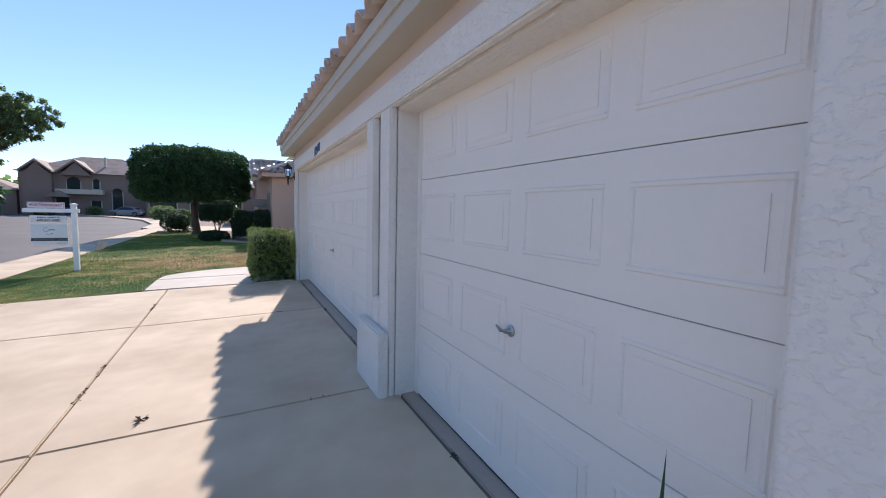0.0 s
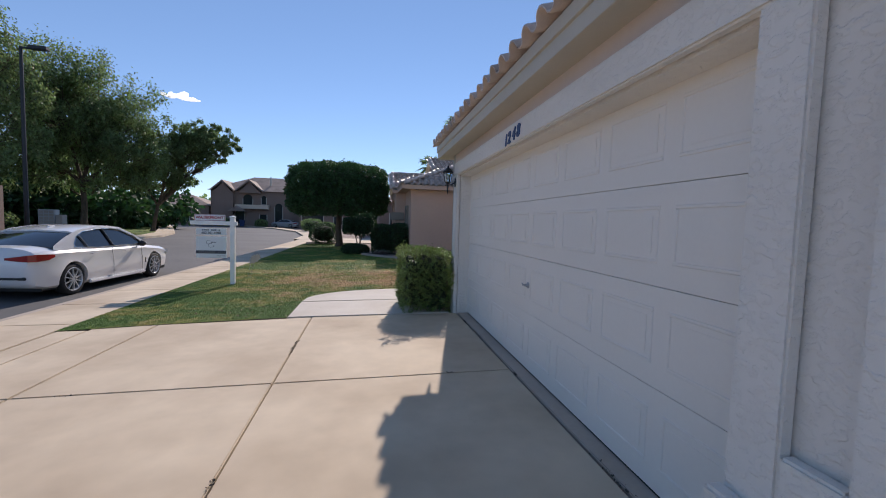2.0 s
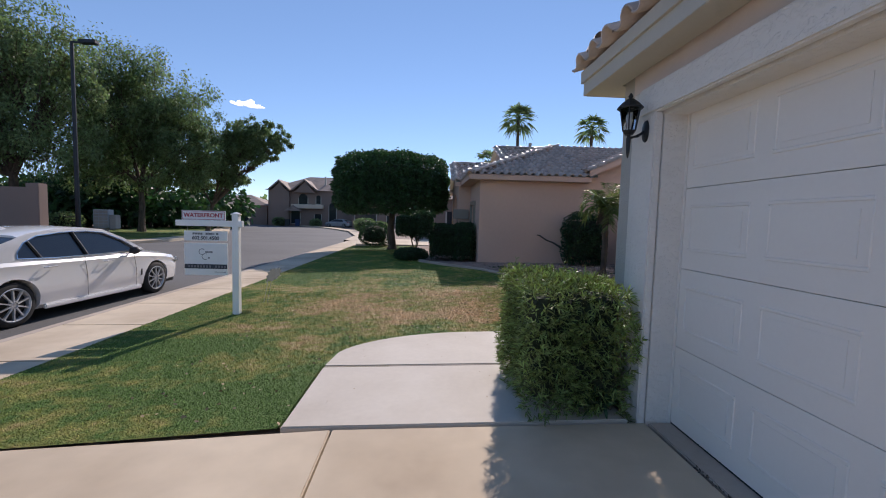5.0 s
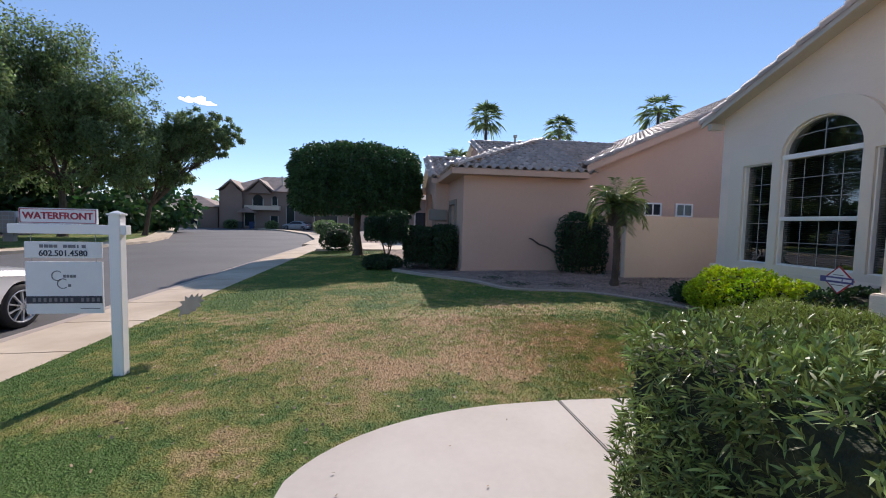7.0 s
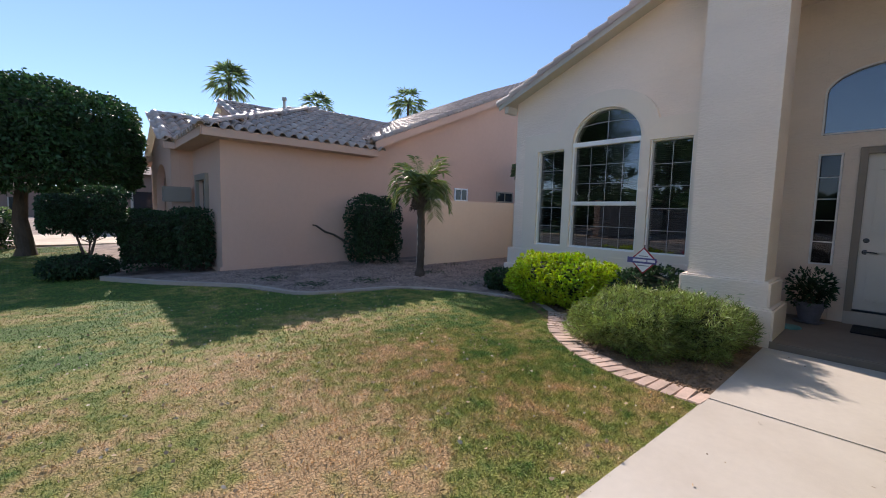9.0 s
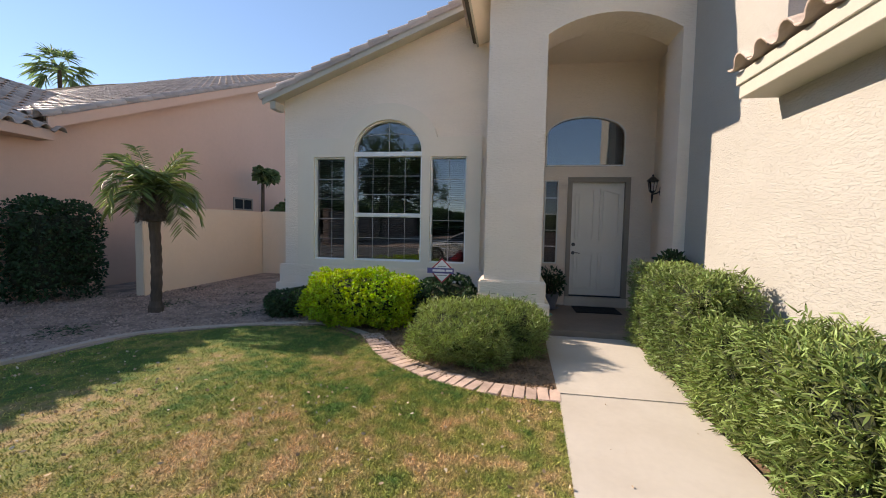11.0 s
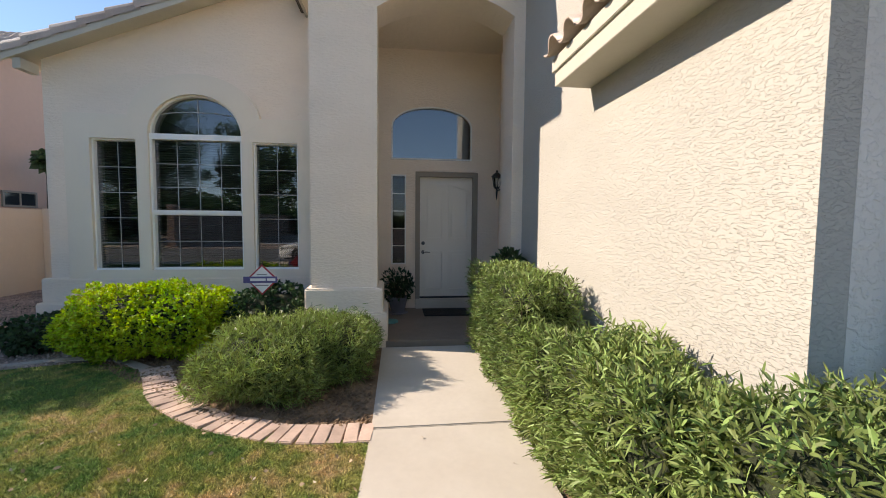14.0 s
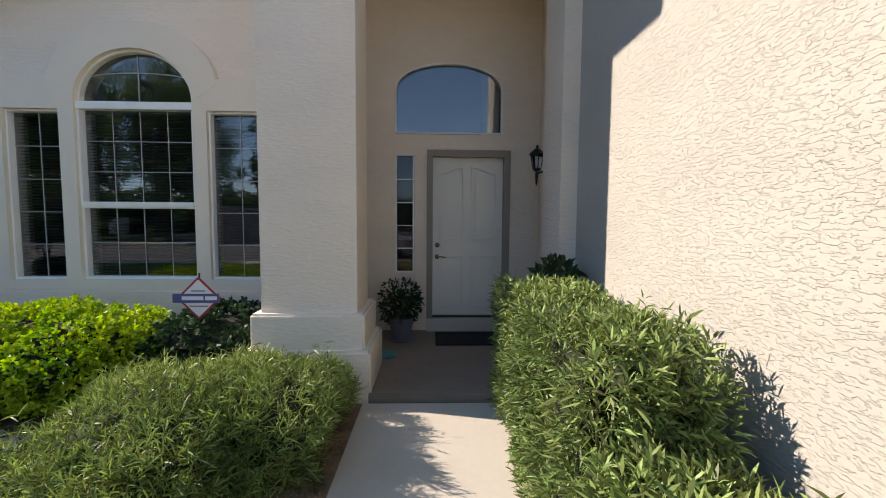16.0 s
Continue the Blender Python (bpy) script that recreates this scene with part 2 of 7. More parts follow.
def turf(name, blades):
    """Lawn: green and straw-coloured patches on one mask."""
    m = bpy.data.materials.new(name)
    m.use_nodes = True
    nt = m.node_tree
    b = nt.nodes["Principled BSDF"]
    b.inputs["Roughness"].default_value, b.inputs["Specular IOR Level"].default_value = 0.8, 0.2
    geo = nt.nodes.new("ShaderNodeNewGeometry")
    n1, n2 = nt.nodes.new("ShaderNodeTexNoise"), nt.nodes.new("ShaderNodeTexNoise")
    n1.inputs["Scale"].default_value, n1.inputs["Detail"].default_value, n1.inputs["Roughness"].default_value = 0.75, 6, 0.62
    n2.inputs["Scale"].default_value, n2.inputs["Detail"].default_value = 6.5, 9
    grad = nt.nodes.new("ShaderNodeSeparateXYZ")
    nt.links.new(geo.outputs["Position"], grad.inputs[0])
    # straw patches lie round the middle of the lawn
    c = nt.nodes.new("ShaderNodeVectorMath")
    c.operation = "DISTANCE"
    c.inputs[1].default_value = (-0.05, 13.4, 0)
    wide = nt.nodes.new("ShaderNodeVectorMath")
    wide.operation = "MULTIPLY"
    wide.inputs[1].default_value = (0.8, 1, 1)
    nt.links.new(geo.outputs["Position"], wide.inputs[0])
    nt.links.new(wide.outputs[0], c.inputs[0])
    dist = nt.nodes.new("ShaderNodeMapRange")
    dist.inputs["From Min"].default_value, dist.inputs["From Max"].default_value = 1.3, 3.3
    dist.inputs["To Min"].default_value, dist.inputs["To Max"].default_value = 0.27, -0.22
    nt.links.new(c.outputs["Value"], dist.inputs["Value"])
    for n in (n1, n2):
        nt.links.new(geo.outputs["Position"], n.inputs["Vector"])
    add = nt.nodes.new("ShaderNodeMath")
    add.operation = "MULTIPLY_ADD"
    add.inputs[1].default_value = 2.5
    nt.links.new(n1.outputs["Fac"], add.inputs[0])
    nt.links.new(dist.outputs[0], add.inputs[2])
    mul = nt.nodes.new("ShaderNodeMath")
    mul.operation = "MULTIPLY_ADD"
    mul.inputs[1].default_value = 1.45
    nt.links.new(n2.outputs["Fac"], mul.inputs[0])
    nt.links.new(add.outputs[0], mul.inputs[2])
    half_ = nt.nodes.new("ShaderNodeMath")
    half_.operation = "MULTIPLY"
    half_.inputs[1].default_value = 0.281
    nt.links.new(mul.outputs[0], half_.inputs[0])
    ramp = nt.nodes.new("ShaderNodeValToRGB")
    e = ramp.color_ramp.elements
    g, y, s = ((0.115, 0.20, 0.045), (0.29, 0.29, 0.075), (0.56, 0.375, 0.195))
    e[0].position, e[0].color = 0.475, (*g, 1)
    e[1].position, e[1].color = 0.69, (*s, 1)
    mid = e.new(0.57)
    mid.color = (*y, 1)
    nt.links.new(half_.outputs[0], ramp.inputs[0])
    hsv = nt.nodes.new("ShaderNodeHueSaturation")
    r = nt.nodes.new("ShaderNodeMapRange")
    r.inputs["To Min"].default_value, r.inputs["To Max"].default_value = (0.38, 2.05) if blades else (0.6, 1.0)
    if blades:
        nt.links.new(geo.outputs["Random Per Island"], r.inputs["Value"])
    else:
        n3 = nt.nodes.new("ShaderNodeTexNoise")
        n3.inputs["Scale"].default_value, n3.inputs["Detail"].default_value = 70, 3
        nt.links.new(geo.outputs["Position"], n3.inputs["Vector"])
        nt.links.new(n3.outputs["Fac"], r.inputs["Value"])
        bp = nt.nodes.new("ShaderNodeBump")
        bp.inputs["Distance"].default_value = 0.03
        nt.links.new(n3.outputs["Fac"], bp.inputs["Height"])
        nt.links.new(bp.outputs[0], b.inputs["Normal"])
    nt.links.new(r.outputs[0], hsv.inputs["Value"])
    nt.links.new(ramp.outputs[0], hsv.inputs["Color"])
    nt.links.new(hsv.outputs[0], b.inputs["Base Color"])
    return m


TURF, BLADES = turf("turf", False), turf("grass_blades", True)


# ---- mesh helpers ----
def thing(name, at, label, category, group="", kind=""):
    ob = new(name)
    ob.empty_display_size = 0.1
    ob.location = at
    return tagged(ob, label, category, group, kind)


def part(name, bm, material, parent=None, label=""):
    """Links a bmesh in world coordinates as one mesh object under a thing or part."""
    me = bpy.data.meshes.new(name)
    bm.normal_update()
    bm.to_mesh(me)
    bm.free()
    me.materials.append(material)
    ob = new(name, me)
    if parent:
        ob.parent = parent
        chain, m = parent, Matrix()
        while chain:
            m = chain.matrix_parent_inverse @ chain.matrix_basis @ m
            chain = chain.parent
        ob.matrix_parent_inverse = m.inverted()
    if label:
        ob["label"] = label
    return ob


def structure(name, bm, material, label, category):
    bmesh.ops.remove_doubles(bm, verts=bm.verts[:], dist=0.0002)
    return tagged(part(name, bm, material), label, category, kind="structure")


def box(bm, x0, y0, z0, x1, y1, z1, bevel=0.0):
    g = bmesh.ops.create_cube(bm, size=1, matrix=Matrix.Translation(((x0 + x1) / 2, (y0 + y1) / 2, (z0 + z1) / 2)) @ Matrix.Diagonal((abs(x1 - x0), abs(y1 - y0), abs(z1 - z0), 1)))
    if bevel:
        es = list({e for v in g["verts"] for e in v.link_edges})
        bmesh.ops.bevel(bm, geom=es, offset=bevel, segments=2, affect="EDGES", clamp_overlap=True)
    return bm


def boxes(*rows, bevel=0.0):
    bm = bmesh.new()
    for r in rows:
        box(bm, *r, bevel=bevel)
    return bm


def slab(bm, pts, axis, a, b):
    """A polygon, pts in the two other axes, as a solid from a to b along axis."""
    def p(u, v, w):
        return {"x": (w, u, v), "y": (u, w, v), "z": (u, v, w)}[axis]
    lo, hi = [bm.verts.new(p(u, v, a)) for u, v in pts], [bm.verts.new(p(u, v, b)) for u, v in pts]
    n = len(pts)
    fs = [bm.faces.new(lo), bm.faces.new(hi)] + [bm.faces.new((lo[i], lo[(i + 1) % n], hi[(i + 1) % n], hi[i])) for i in range(n)]
    bmesh.ops.recalc_face_normals(bm, faces=fs)
    return bm


def arc(c, r, a0, a1, n, flat=1.0):
    return [(c[0] + r * math.cos(radians(a0 + (a1 - a0) * i / n)), c[1] + flat * r * math.sin(radians(a0 + (a1 - a0) * i / n))) for i in range(n + 1)]


def lathe(bm, at, profile, n=20, caps=True):
    """A turned shape: profile rows (radius, height)."""
    rings = [[bm.verts.new((at[0] + r * math.cos(2 * math.pi * i / n), at[1] + r * math.sin(2 * math.pi * i / n), at[2] + h)) for i in range(n)] for r, h in profile]
    for a, b in zip(rings, rings[1:]):
        for i in range(n):
            bm.faces.new((a[i], a[(i + 1) % n], b[(i + 1) % n], b[i]))
    for ring, flip in ((rings[0], True), (rings[-1], False)) if caps else ():
        bm.faces.new(ring[::-1] if flip else ring)
    return bm


def tube(bm, pts, radii, n=8):
    """A tapering round limb through pts."""
    pts = [Vector(p) for p in pts]
    rings = []
    for i, p in enumerate(pts):
        d = (pts[min(i + 1, len(pts) - 1)] - pts[max(i - 1, 0)]).normalized()
        u = d.orthogonal().normalized()
        v = d.cross(u)
        rings.append([bm.verts.new(p + radii[i] * (u * math.cos(2 * math.pi * k / n) + v * math.sin(2 * math.pi * k / n))) for k in range(n)])
    for a, b in zip(rings, rings[1:]):
        o = min(range(n), key=lambda k: (a[0].co - b[k].co).length)
        for k in range(n):
            bm.faces.new((a[k], a[(k + 1) % n], b[(k + 1 + o) % n], b[(k + o) % n]))
    bm.faces.new(rings[0][::-1])
    bm.faces.new(rings[-1])
    return bm


def mesh_np(name, verts, faces, material, parent=None, label="", smooth=False):
    """A mesh from arrays of computed vertices and equal-sided faces."""
    me = bpy.data.meshes.new(name)
    k = faces.shape[1]
    me.vertices.add(len(verts))
    me.vertices.foreach_set("co", np.asarray(verts, dtype=np.float32).ravel())
    me.loops.add(faces.size)
    me.loops.foreach_set("vertex_index", faces.astype(np.int32).ravel())
    me.polygons.add(len(faces))
    me.polygons.foreach_set("loop_start", np.arange(0, faces.size, k, dtype=np.int32))
    me.update(calc_edges=True)
    me.materials.append(material)
    ob = new(name, me)
    if parent:
        ob.parent = parent
        chain, m = parent, Matrix()
        while chain:
            m = chain.matrix_parent_inverse @ chain.matrix_basis @ m
            chain = chain.parent
        ob.matrix_parent_inverse = m.inverted()
    if label:
        ob["label"] = label
    return ob


def unit(a):
    return a / np.maximum(np.linalg.norm(a, axis=1, keepdims=True), 1e-9)


def leaf_arrays(rng, base, way, length, width, droop=0.25, fold=0.25):
    """Lance-shaped leaves, six vertices each."""
    n = len(base)
    way = unit(way)
    side = unit(np.cross(way, rng.normal(size=(n, 3))))
    nrm = np.cross(side, way)
    L = (length * rng.uniform(0.6, 1.25, n))[:, None]
    W = (width * rng.uniform(0.7, 1.25, n))[:, None]
    sag = np.array([[0, 0, -1.0]]) * droop * L
    near, far, tip = base + way * L * 0.3 + sag * 0.1, base + way * L * 0.66 + sag * 0.45, base + way * L + sag
    lift = nrm * W * fold
    verts = np.stack([base, near + side * W + lift, near - side * W + lift, far + side * W * 0.8 + lift, far - side * W * 0.8 + lift, tip], axis=1)
    f = np.arange(n)[:, None] * 6
    faces = np.concatenate([f + np.array([t]) for t in ([0, 1, 2], [1, 3, 2], [2, 3, 4], [3, 5, 4])])
    return verts.reshape(-1, 3), faces


def gz(x):
    """Height of the ground: level at the house, falling to the street."""
    return float(np.interp(x, [-5.6, -4.4, 1.0, 2.6, 6.0], [-0.14, -0.12, 0.0, 0.02, 0.06]))


gz_np = lambda x: np.interp(x, [-5.6, -4.4, 1.0, 2.6, 6.0], [-0.14, -0.12, 0.0, 0.02, 0.06])


# ---- ground ----
def sheet(bm, pts, lift=0.0):
    """A flat-shaded polygon laid on the ground."""
    bm.faces.new([bm.verts.new((x, y, gz(x) + lift)) for x, y in pts])
    return bm


bm = bmesh.new()
xs = [-600, -60, -16.9, -5.95, -5.6, -4.4, 1.0, 2.6, 6.0, 60, 600]
zs = [-0.34, -0.34, -0.34, -0.34, -0.20, -0.18, -0.06, -0.04, 0.0, 0.0, 0.0]
cols = [[bm.verts.new((x, y, z)) for x, z in zip(xs, zs)] for y in (-600, -60, 60, 600)]
for a, b in zip(cols, cols[1:]):
    for i in range(len(xs) - 1):
        bm.faces.new((a[i], a[i + 1], b[i + 1], b[i]))
structure("ground", bm, GRAVEL, "tan desert gravel ground", "ground")

CURVE = [(0.22 + 1.72 * math.cos(radians(a)), 10.36 + 1.07 * math.sin(radians(a))) for a in range(172, 86, -7)]
LAWN_EDGE = [(-1.54, 8.97), (-1.52, 10.36)] + CURVE + [(1.0, 11.40), (2.57, 11.33)]
BRICK_LINE = [(2.72, 11.35), (2.74, 11.85), (2.86, 12.2), (3.01, 12.53), (3.30, 12.92), (3.55, 13.16), (3.82, 13.33), (4.20, 13.58)]
GRASS_EDGE = [(2.59, 11.85), (2.72, 12.2), (2.89, 12.6), (3.21, 13.0), (3.48, 13.26), (3.76, 13.43), (4.16, 13.69)]
TURF_EDGE = [(2.74, 11.85), (2.86, 12.2), (3.01, 12.53), (3.30, 12.92), (3.55, 13.16), (3.82, 13.33), (4.20, 13.58)]
bm = bmesh.new()
lawn_pts = [(-4.42, 8.60), (-3.27, 8.78)] + LAWN_EDGE + GRASS_EDGE + [(4.45, 14.4), (4.2, 15.4), (3.47, 16.4), (2.44, 16.7), (1.78, 17.0), (1.25, 18.2), (0.2, 19.4), (-0.6, 20.6),
             (-0.6, 24.5), (-0.8, 29.6), (-4.42, 29.6)]
sheet(bm, [TURF_EDGE[GRASS_EDGE.index(p)] if p in GRASS_EDGE else p for p in lawn_pts], 0.004)
bmesh.ops.triangulate(bm, faces=bm.faces[:])
structure("lawn", bm, TURF, "patchy short lawn, green with straw-coloured worn areas", "lawn")


def inside(px, py, poly):
    r = np.zeros(len(px), bool)
    n = len(poly)
    for i in range(n):
        (x0, y0), (x1, y1) = poly[i], poly[(i + 1) % n]
        if y0 != y1:
            r ^= ((y0 > py) != (y1 > py)) & (px < (x1 - x0) * (py - y0) / (y1 - y0) + x0)
    return r


def grass(rng, count, x0, x1, y0, y1, tall, wide, thick=False):
    """Blades over a stretch of lawn, evenly, or thickest in its middle and thinning out."""
    px, py = rng.uniform(x0, x1, count), rng.uniform(y0, y1, count)
    if thick:
        px, py = rng.normal((x0 + x1) / 2, (x1 - x0) / 4, count), rng.normal((y0 + y1) / 2, (y1 - y0) / 4, count)
    ok = inside(px, py, lawn_pts)
    px, py = px[ok], py[ok]
    base = np.stack([px, py, gz_np(px)], 1)
    way = np.stack([rng.normal(0, 0.95, len(px)), rng.normal(0, 0.95, len(px)), np.ones(len(px))], 1)
    side = unit(np.cross(way, rng.normal(size=(len(px), 3)))) * wide
    tip = base + unit(way) * (tall * rng.uniform(0.5, 1.3, len(px)))[:, None]
    return np.stack([base - side, base + side, tip], 1).reshape(-1, 3)


rng = np.random.default_rng(3)
v = np.concatenate([grass(rng, 110000, 0.6, 4.4, 10.0, 14.6, 0.030, 0.0028, True), grass(rng, 270000, -4.5, 4.5, 8.5, 14.5, 0.027, 0.0030), grass(rng, 95000, -4.5, 4.5, 14.5, 21, 0.030, 0.0045), grass(rng, 24000, -4.5, 0, 21, 29.5, 0.035, 0.008)])
tagged(mesh_np("grass", v, np.arange(len(v)).reshape(-1, 3), BLADES), "short mown grass blades with dry straw patches", "grass", kind="stuff")

# fallen leaves on the lawn
pts = np.stack([rng.uniform(-3, 3, 900), rng.uniform(9, 17, 900)], 1)
ok = inside(pts[:, 0], pts[:, 1], lawn_pts)
base = np.stack([pts[ok, 0], pts[ok, 1], gz_np(pts[ok, 0]) + 0.025], 1)
way = np.stack([rng.normal(size=ok.sum()), rng.normal(size=ok.sum()), rng.normal(0, 0.2, ok.sum())], 1)
lv, lf = leaf_arrays(rng, base, way, 0.035, 0.011, 0.0)
DRY = shade("dry_leaf", (0.42, 0.30, 0.18), 0.8, vary=0.1, island=0.4)
tagged(mesh_np("fallen_leaves", lv, lf, DRY), "scattered dry brown fallen leaves", "leaves", kind="stuff")


# driveway: slabs with open joints, one part each
drive = tagged(part("driveway", boxes((-5.2, -9.0, -0.30, 1.34, 8.95, -0.175)), SEAM), "tan concrete driveway in jointed slabs", "driveway", kind="structure")


def pad(name, pts, parent, material, lift=0.0, thick=0.10, edge=0.008):
    """A concrete slab with eased edges, following the fall of the ground."""
    bm = bmesh.new()
    top = [bm.verts.new((x, y, gz(x) + lift)) for x, y in pts]
    low = [bm.verts.new((x, y, gz(x) + lift - thick)) for x, y in pts]
    n = len(pts)
    f = bm.faces.new(top)
    for i in range(n):
        bm.faces.new((top[i], low[i], low[(i + 1) % n], top[(i + 1) % n]))
    bmesh.ops.recalc_face_normals(bm, faces=bm.faces[:])
    bmesh.ops.bevel(bm, geom=[e for e in f.edges], offset=edge, segments=2, affect="EDGES")
    return part(name, bm, material, parent)


J = 0.007
rows_y = [(-9.0, -2.2), (-2.2, 0.6), (0.6, 3.25), (3.25, 6.30), (6.30, 8.95)]
for y0, y1 in rows_y:
    for x0, x1 in ((-4.40, -4.02), (-4.02, -3.25), (-3.25, -1.15), (-1.15, 1.172)):
        yy1 = 8.60 if x0 < -4.1 and y1 > 8 else (8.66 if x0 < -4 and y1 > 8 else (8.78 if x0 < -3 and y1 > 8 else y1))
        pad("slab", [(x0 + J, y0 + J), (x1 - J, y0 + J), (x1 - J, (y1 if x1 > -3 else (8.78 if x1 > -4 and y1 > 8 else yy1)) - J), (x0 + J, yy1 - J)], drive, CONCRETE)
pad("apron_strip", [(1.184, -9), (1.36, -9), (1.42, 8.93), (1.184, 8.93)], drive, CURB, lift=0.004)

# front walk: curved end, then straight to the porch
walk_path = tagged(part("front_walk", boxes((-1.3, 8.99, -0.17, 1.0, 10.9, -0.11), (0.62, 10.2, -0.15, 4.7, 11.28, -0.05)), SEAM), "pale concrete front walk with a rounded corner", "walkway", kind="structure")
pad("slab", [(-1.52, 8.97), (1.05, 8.97), (1.05, 10.167), (-1.50, 10.167)], walk_path, CONCRETE_PALE, lift=0.012)
pad("slab", [(-1.50, 10.213)] + CURVE[1:] + [(0.583, 11.43), (0.583, 10.213)], walk_path, CONCRETE_PALE, lift=0.012)
pad("slab", [(0.597, 10.213), (2.75, 10.2), (2.75, 11.32), (0.597, 11.43)], walk_path, CONCRETE_PALE, lift=0.012)
pad("slab", [(2.765, 10.17), (4.66, 10.17), (4.66, 11.30), (2.765, 11.32)], walk_path, CONCRETE_PALE, lift=0.012)
# channel drain across the walk
drain = thing("channel_drain", (-0.2, 10.19, -0.06), "narrow slotted grey channel drain across the walk", "drain")
part("channel", boxes((-1.49, 10.170, -0.14, 1.04, 10.210, -0.115)), SEAM, drain)
bm = bmesh.new()
n = 90
for i in range(n):
    x = -1.48 + 2.5 * i / n
    box(bm, x, 10.170, gz(x) - 0.006, x + 0.016, 10.210, gz(x) + 0.008)
part("grate", bm, CURB, drain, "slotted plastic grate")

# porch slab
structure("porch_floor", boxes((4.68, 9.41, -0.10, 6.60, 11.74, 0.125), bevel=0.012), PORCH, "dark brown-grey concrete porch slab", "floor")

# sidewalk, kerb and road
side = tagged(part("sidewalk", boxes((-5.5, -60, -0.30, -4.45, 60, -0.20)), SEAM), "tan concrete sidewalk in jointed slabs", "pavement", kind="structure")
y = -12.0
while y < 44:
    pad("slab", [(-5.56, y + J), (-4.42, y + J), (-4.42, y + 1.5 - J), (-5.56, y + 1.5 - J)], side, CONCRETE, lift=0.002)
    y += 1.5
bm = bmesh.new()
slab(bm, [(-5.575, -0.30), (-5.575, -0.142), (-5.66, -0.142), (-5.74, -0.165), (-5.80, -0.265), (-6.15, -0.285), (-6.15, -0.30)], "y", -60, 42)
structure("kerb", bm, CURB, "low rolled concrete kerb and gutter", "kerb")

ROAD_R = [(-6.1, -80), (-6.1, 36), (-6.6, 44), (-9.5, 57), (-15, 70), (-24, 84), (-42, 104)]
ROAD_L = [(-16.9, -80), (-16.9, 27), (-16.0, 32), (-16.3, 38), (-18.0, 44), (-25, 60), (-36, 84), (-52, 96)]
bm = bmesh.new()
bm.faces.new([bm.verts.new((x, y, -0.29)) for x, y in ROAD_R + ROAD_L[::-1]])
bmesh.ops.triangulate(bm, faces=bm.faces[:])
structure("road", bm, ASPHALT, "grey asphalt residential street curving away", "road")


def ribbon(bm, line, w, z0, z1):
    """A strip of width w beside a line, with a step down at its road side."""
    L = [Vector((x, y, 0)) for x, y in line]
    for i in range(len(L) - 1):
        d0 = (L[min(i + 1, len(L) - 1)] - L[max(i - 1, 0)]).normalized()
        d1 = (L[min(i + 2, len(L) - 1)] - L[i]).normalized()
        n0, n1 = Vector((d0.y, -d0.x, 0)), Vector((d1.y, -d1.x, 0))
        a, b, c, d = L[i], L[i + 1], L[i + 1] + n1 * w, L[i] + n0 * w
        vs = [bm.verts.new((p.x, p.y, z)) for z in (z0, z1) for p in (a, b, c, d)]
        for q in ((4, 5, 6, 7), (0, 1, 5, 4), (2, 3, 7, 6)):
            bm.faces.new([vs[k] for k in q])
    bmesh.ops.recalc_face_normals(bm, faces=bm.faces[:])
    return bm


structure("kerb_far", ribbon(bmesh.new(), ROAD_R[1:], 1.6, -0.32, -0.14), CONCRETE, "far concrete kerb and sidewalk along the bend", "kerb")
structure("kerb_opposite", ribbon(bmesh.new(), ROAD_L[1:], -1.5, -0.32, -0.14), CONCRETE, "concrete kerb and sidewalk across the street", "kerb")
bm = bmesh.new()
bm.faces.new([bm.verts.new((x, y, -0.15)) for x, y in ((-17.6, 30), (-17.9, 38), (-19.6, 44), (-27, 60), (-32, 60), (-27, 40), (-26, 33))])
structure("verge", bm, TURF, "worn grass verge with trees across the street", "lawn")

bm = bmesh.new()
slab(bm, [(-4.40, 30.6), (0.4, 30.6), (0.4, 37.2), (-4.40, 37.2)], "z", -0.2, -0.05)
structure("neighbour_driveway", bm, CONCRETE, "pale concrete driveway of the neighbouring house", "driveway")


# planting beds
bm = bmesh.new()
sheet(bm, [(2.80, 11.29), (4.72, 11.29), (4.74, 12.2), (6.05, 12.2), (6.05, 16.1), (4.2, 16.0), (4.45, 14.4), (4.10, 13.66), (3.55, 13.2), (3.22, 12.9), (2.95, 12.5), (2.78, 11.98)], 0.002)
sheet(bm, [(1.12, 9.70), (4.66, 9.70), (4.66, 10.16), (1.12, 10.19)], 0.0)
structure("planting_bed", bm, SOIL, "dark bark-covered soil of the planting beds", "soil")
bm = bmesh.new()
sheet(bm, [(4.45, 14.4), (6.05, 14.6), (6.05, 16.1), (9.7, 16.2), (9.7, 20.4), (1.0, 20.45), (-0.6, 21.2), (-0.6, 20.6), (0.2, 19.4), (1.25, 18.2), (1.78, 17.0), (2.44, 16.7), (3.47, 16.4), (4.2, 15.4)], 0.006)
bmesh.ops.triangulate(bm, faces=bm.faces[:])
structure("gravel_bed", bm, GRAVEL, "pinkish crushed gravel side yard", "gravel")


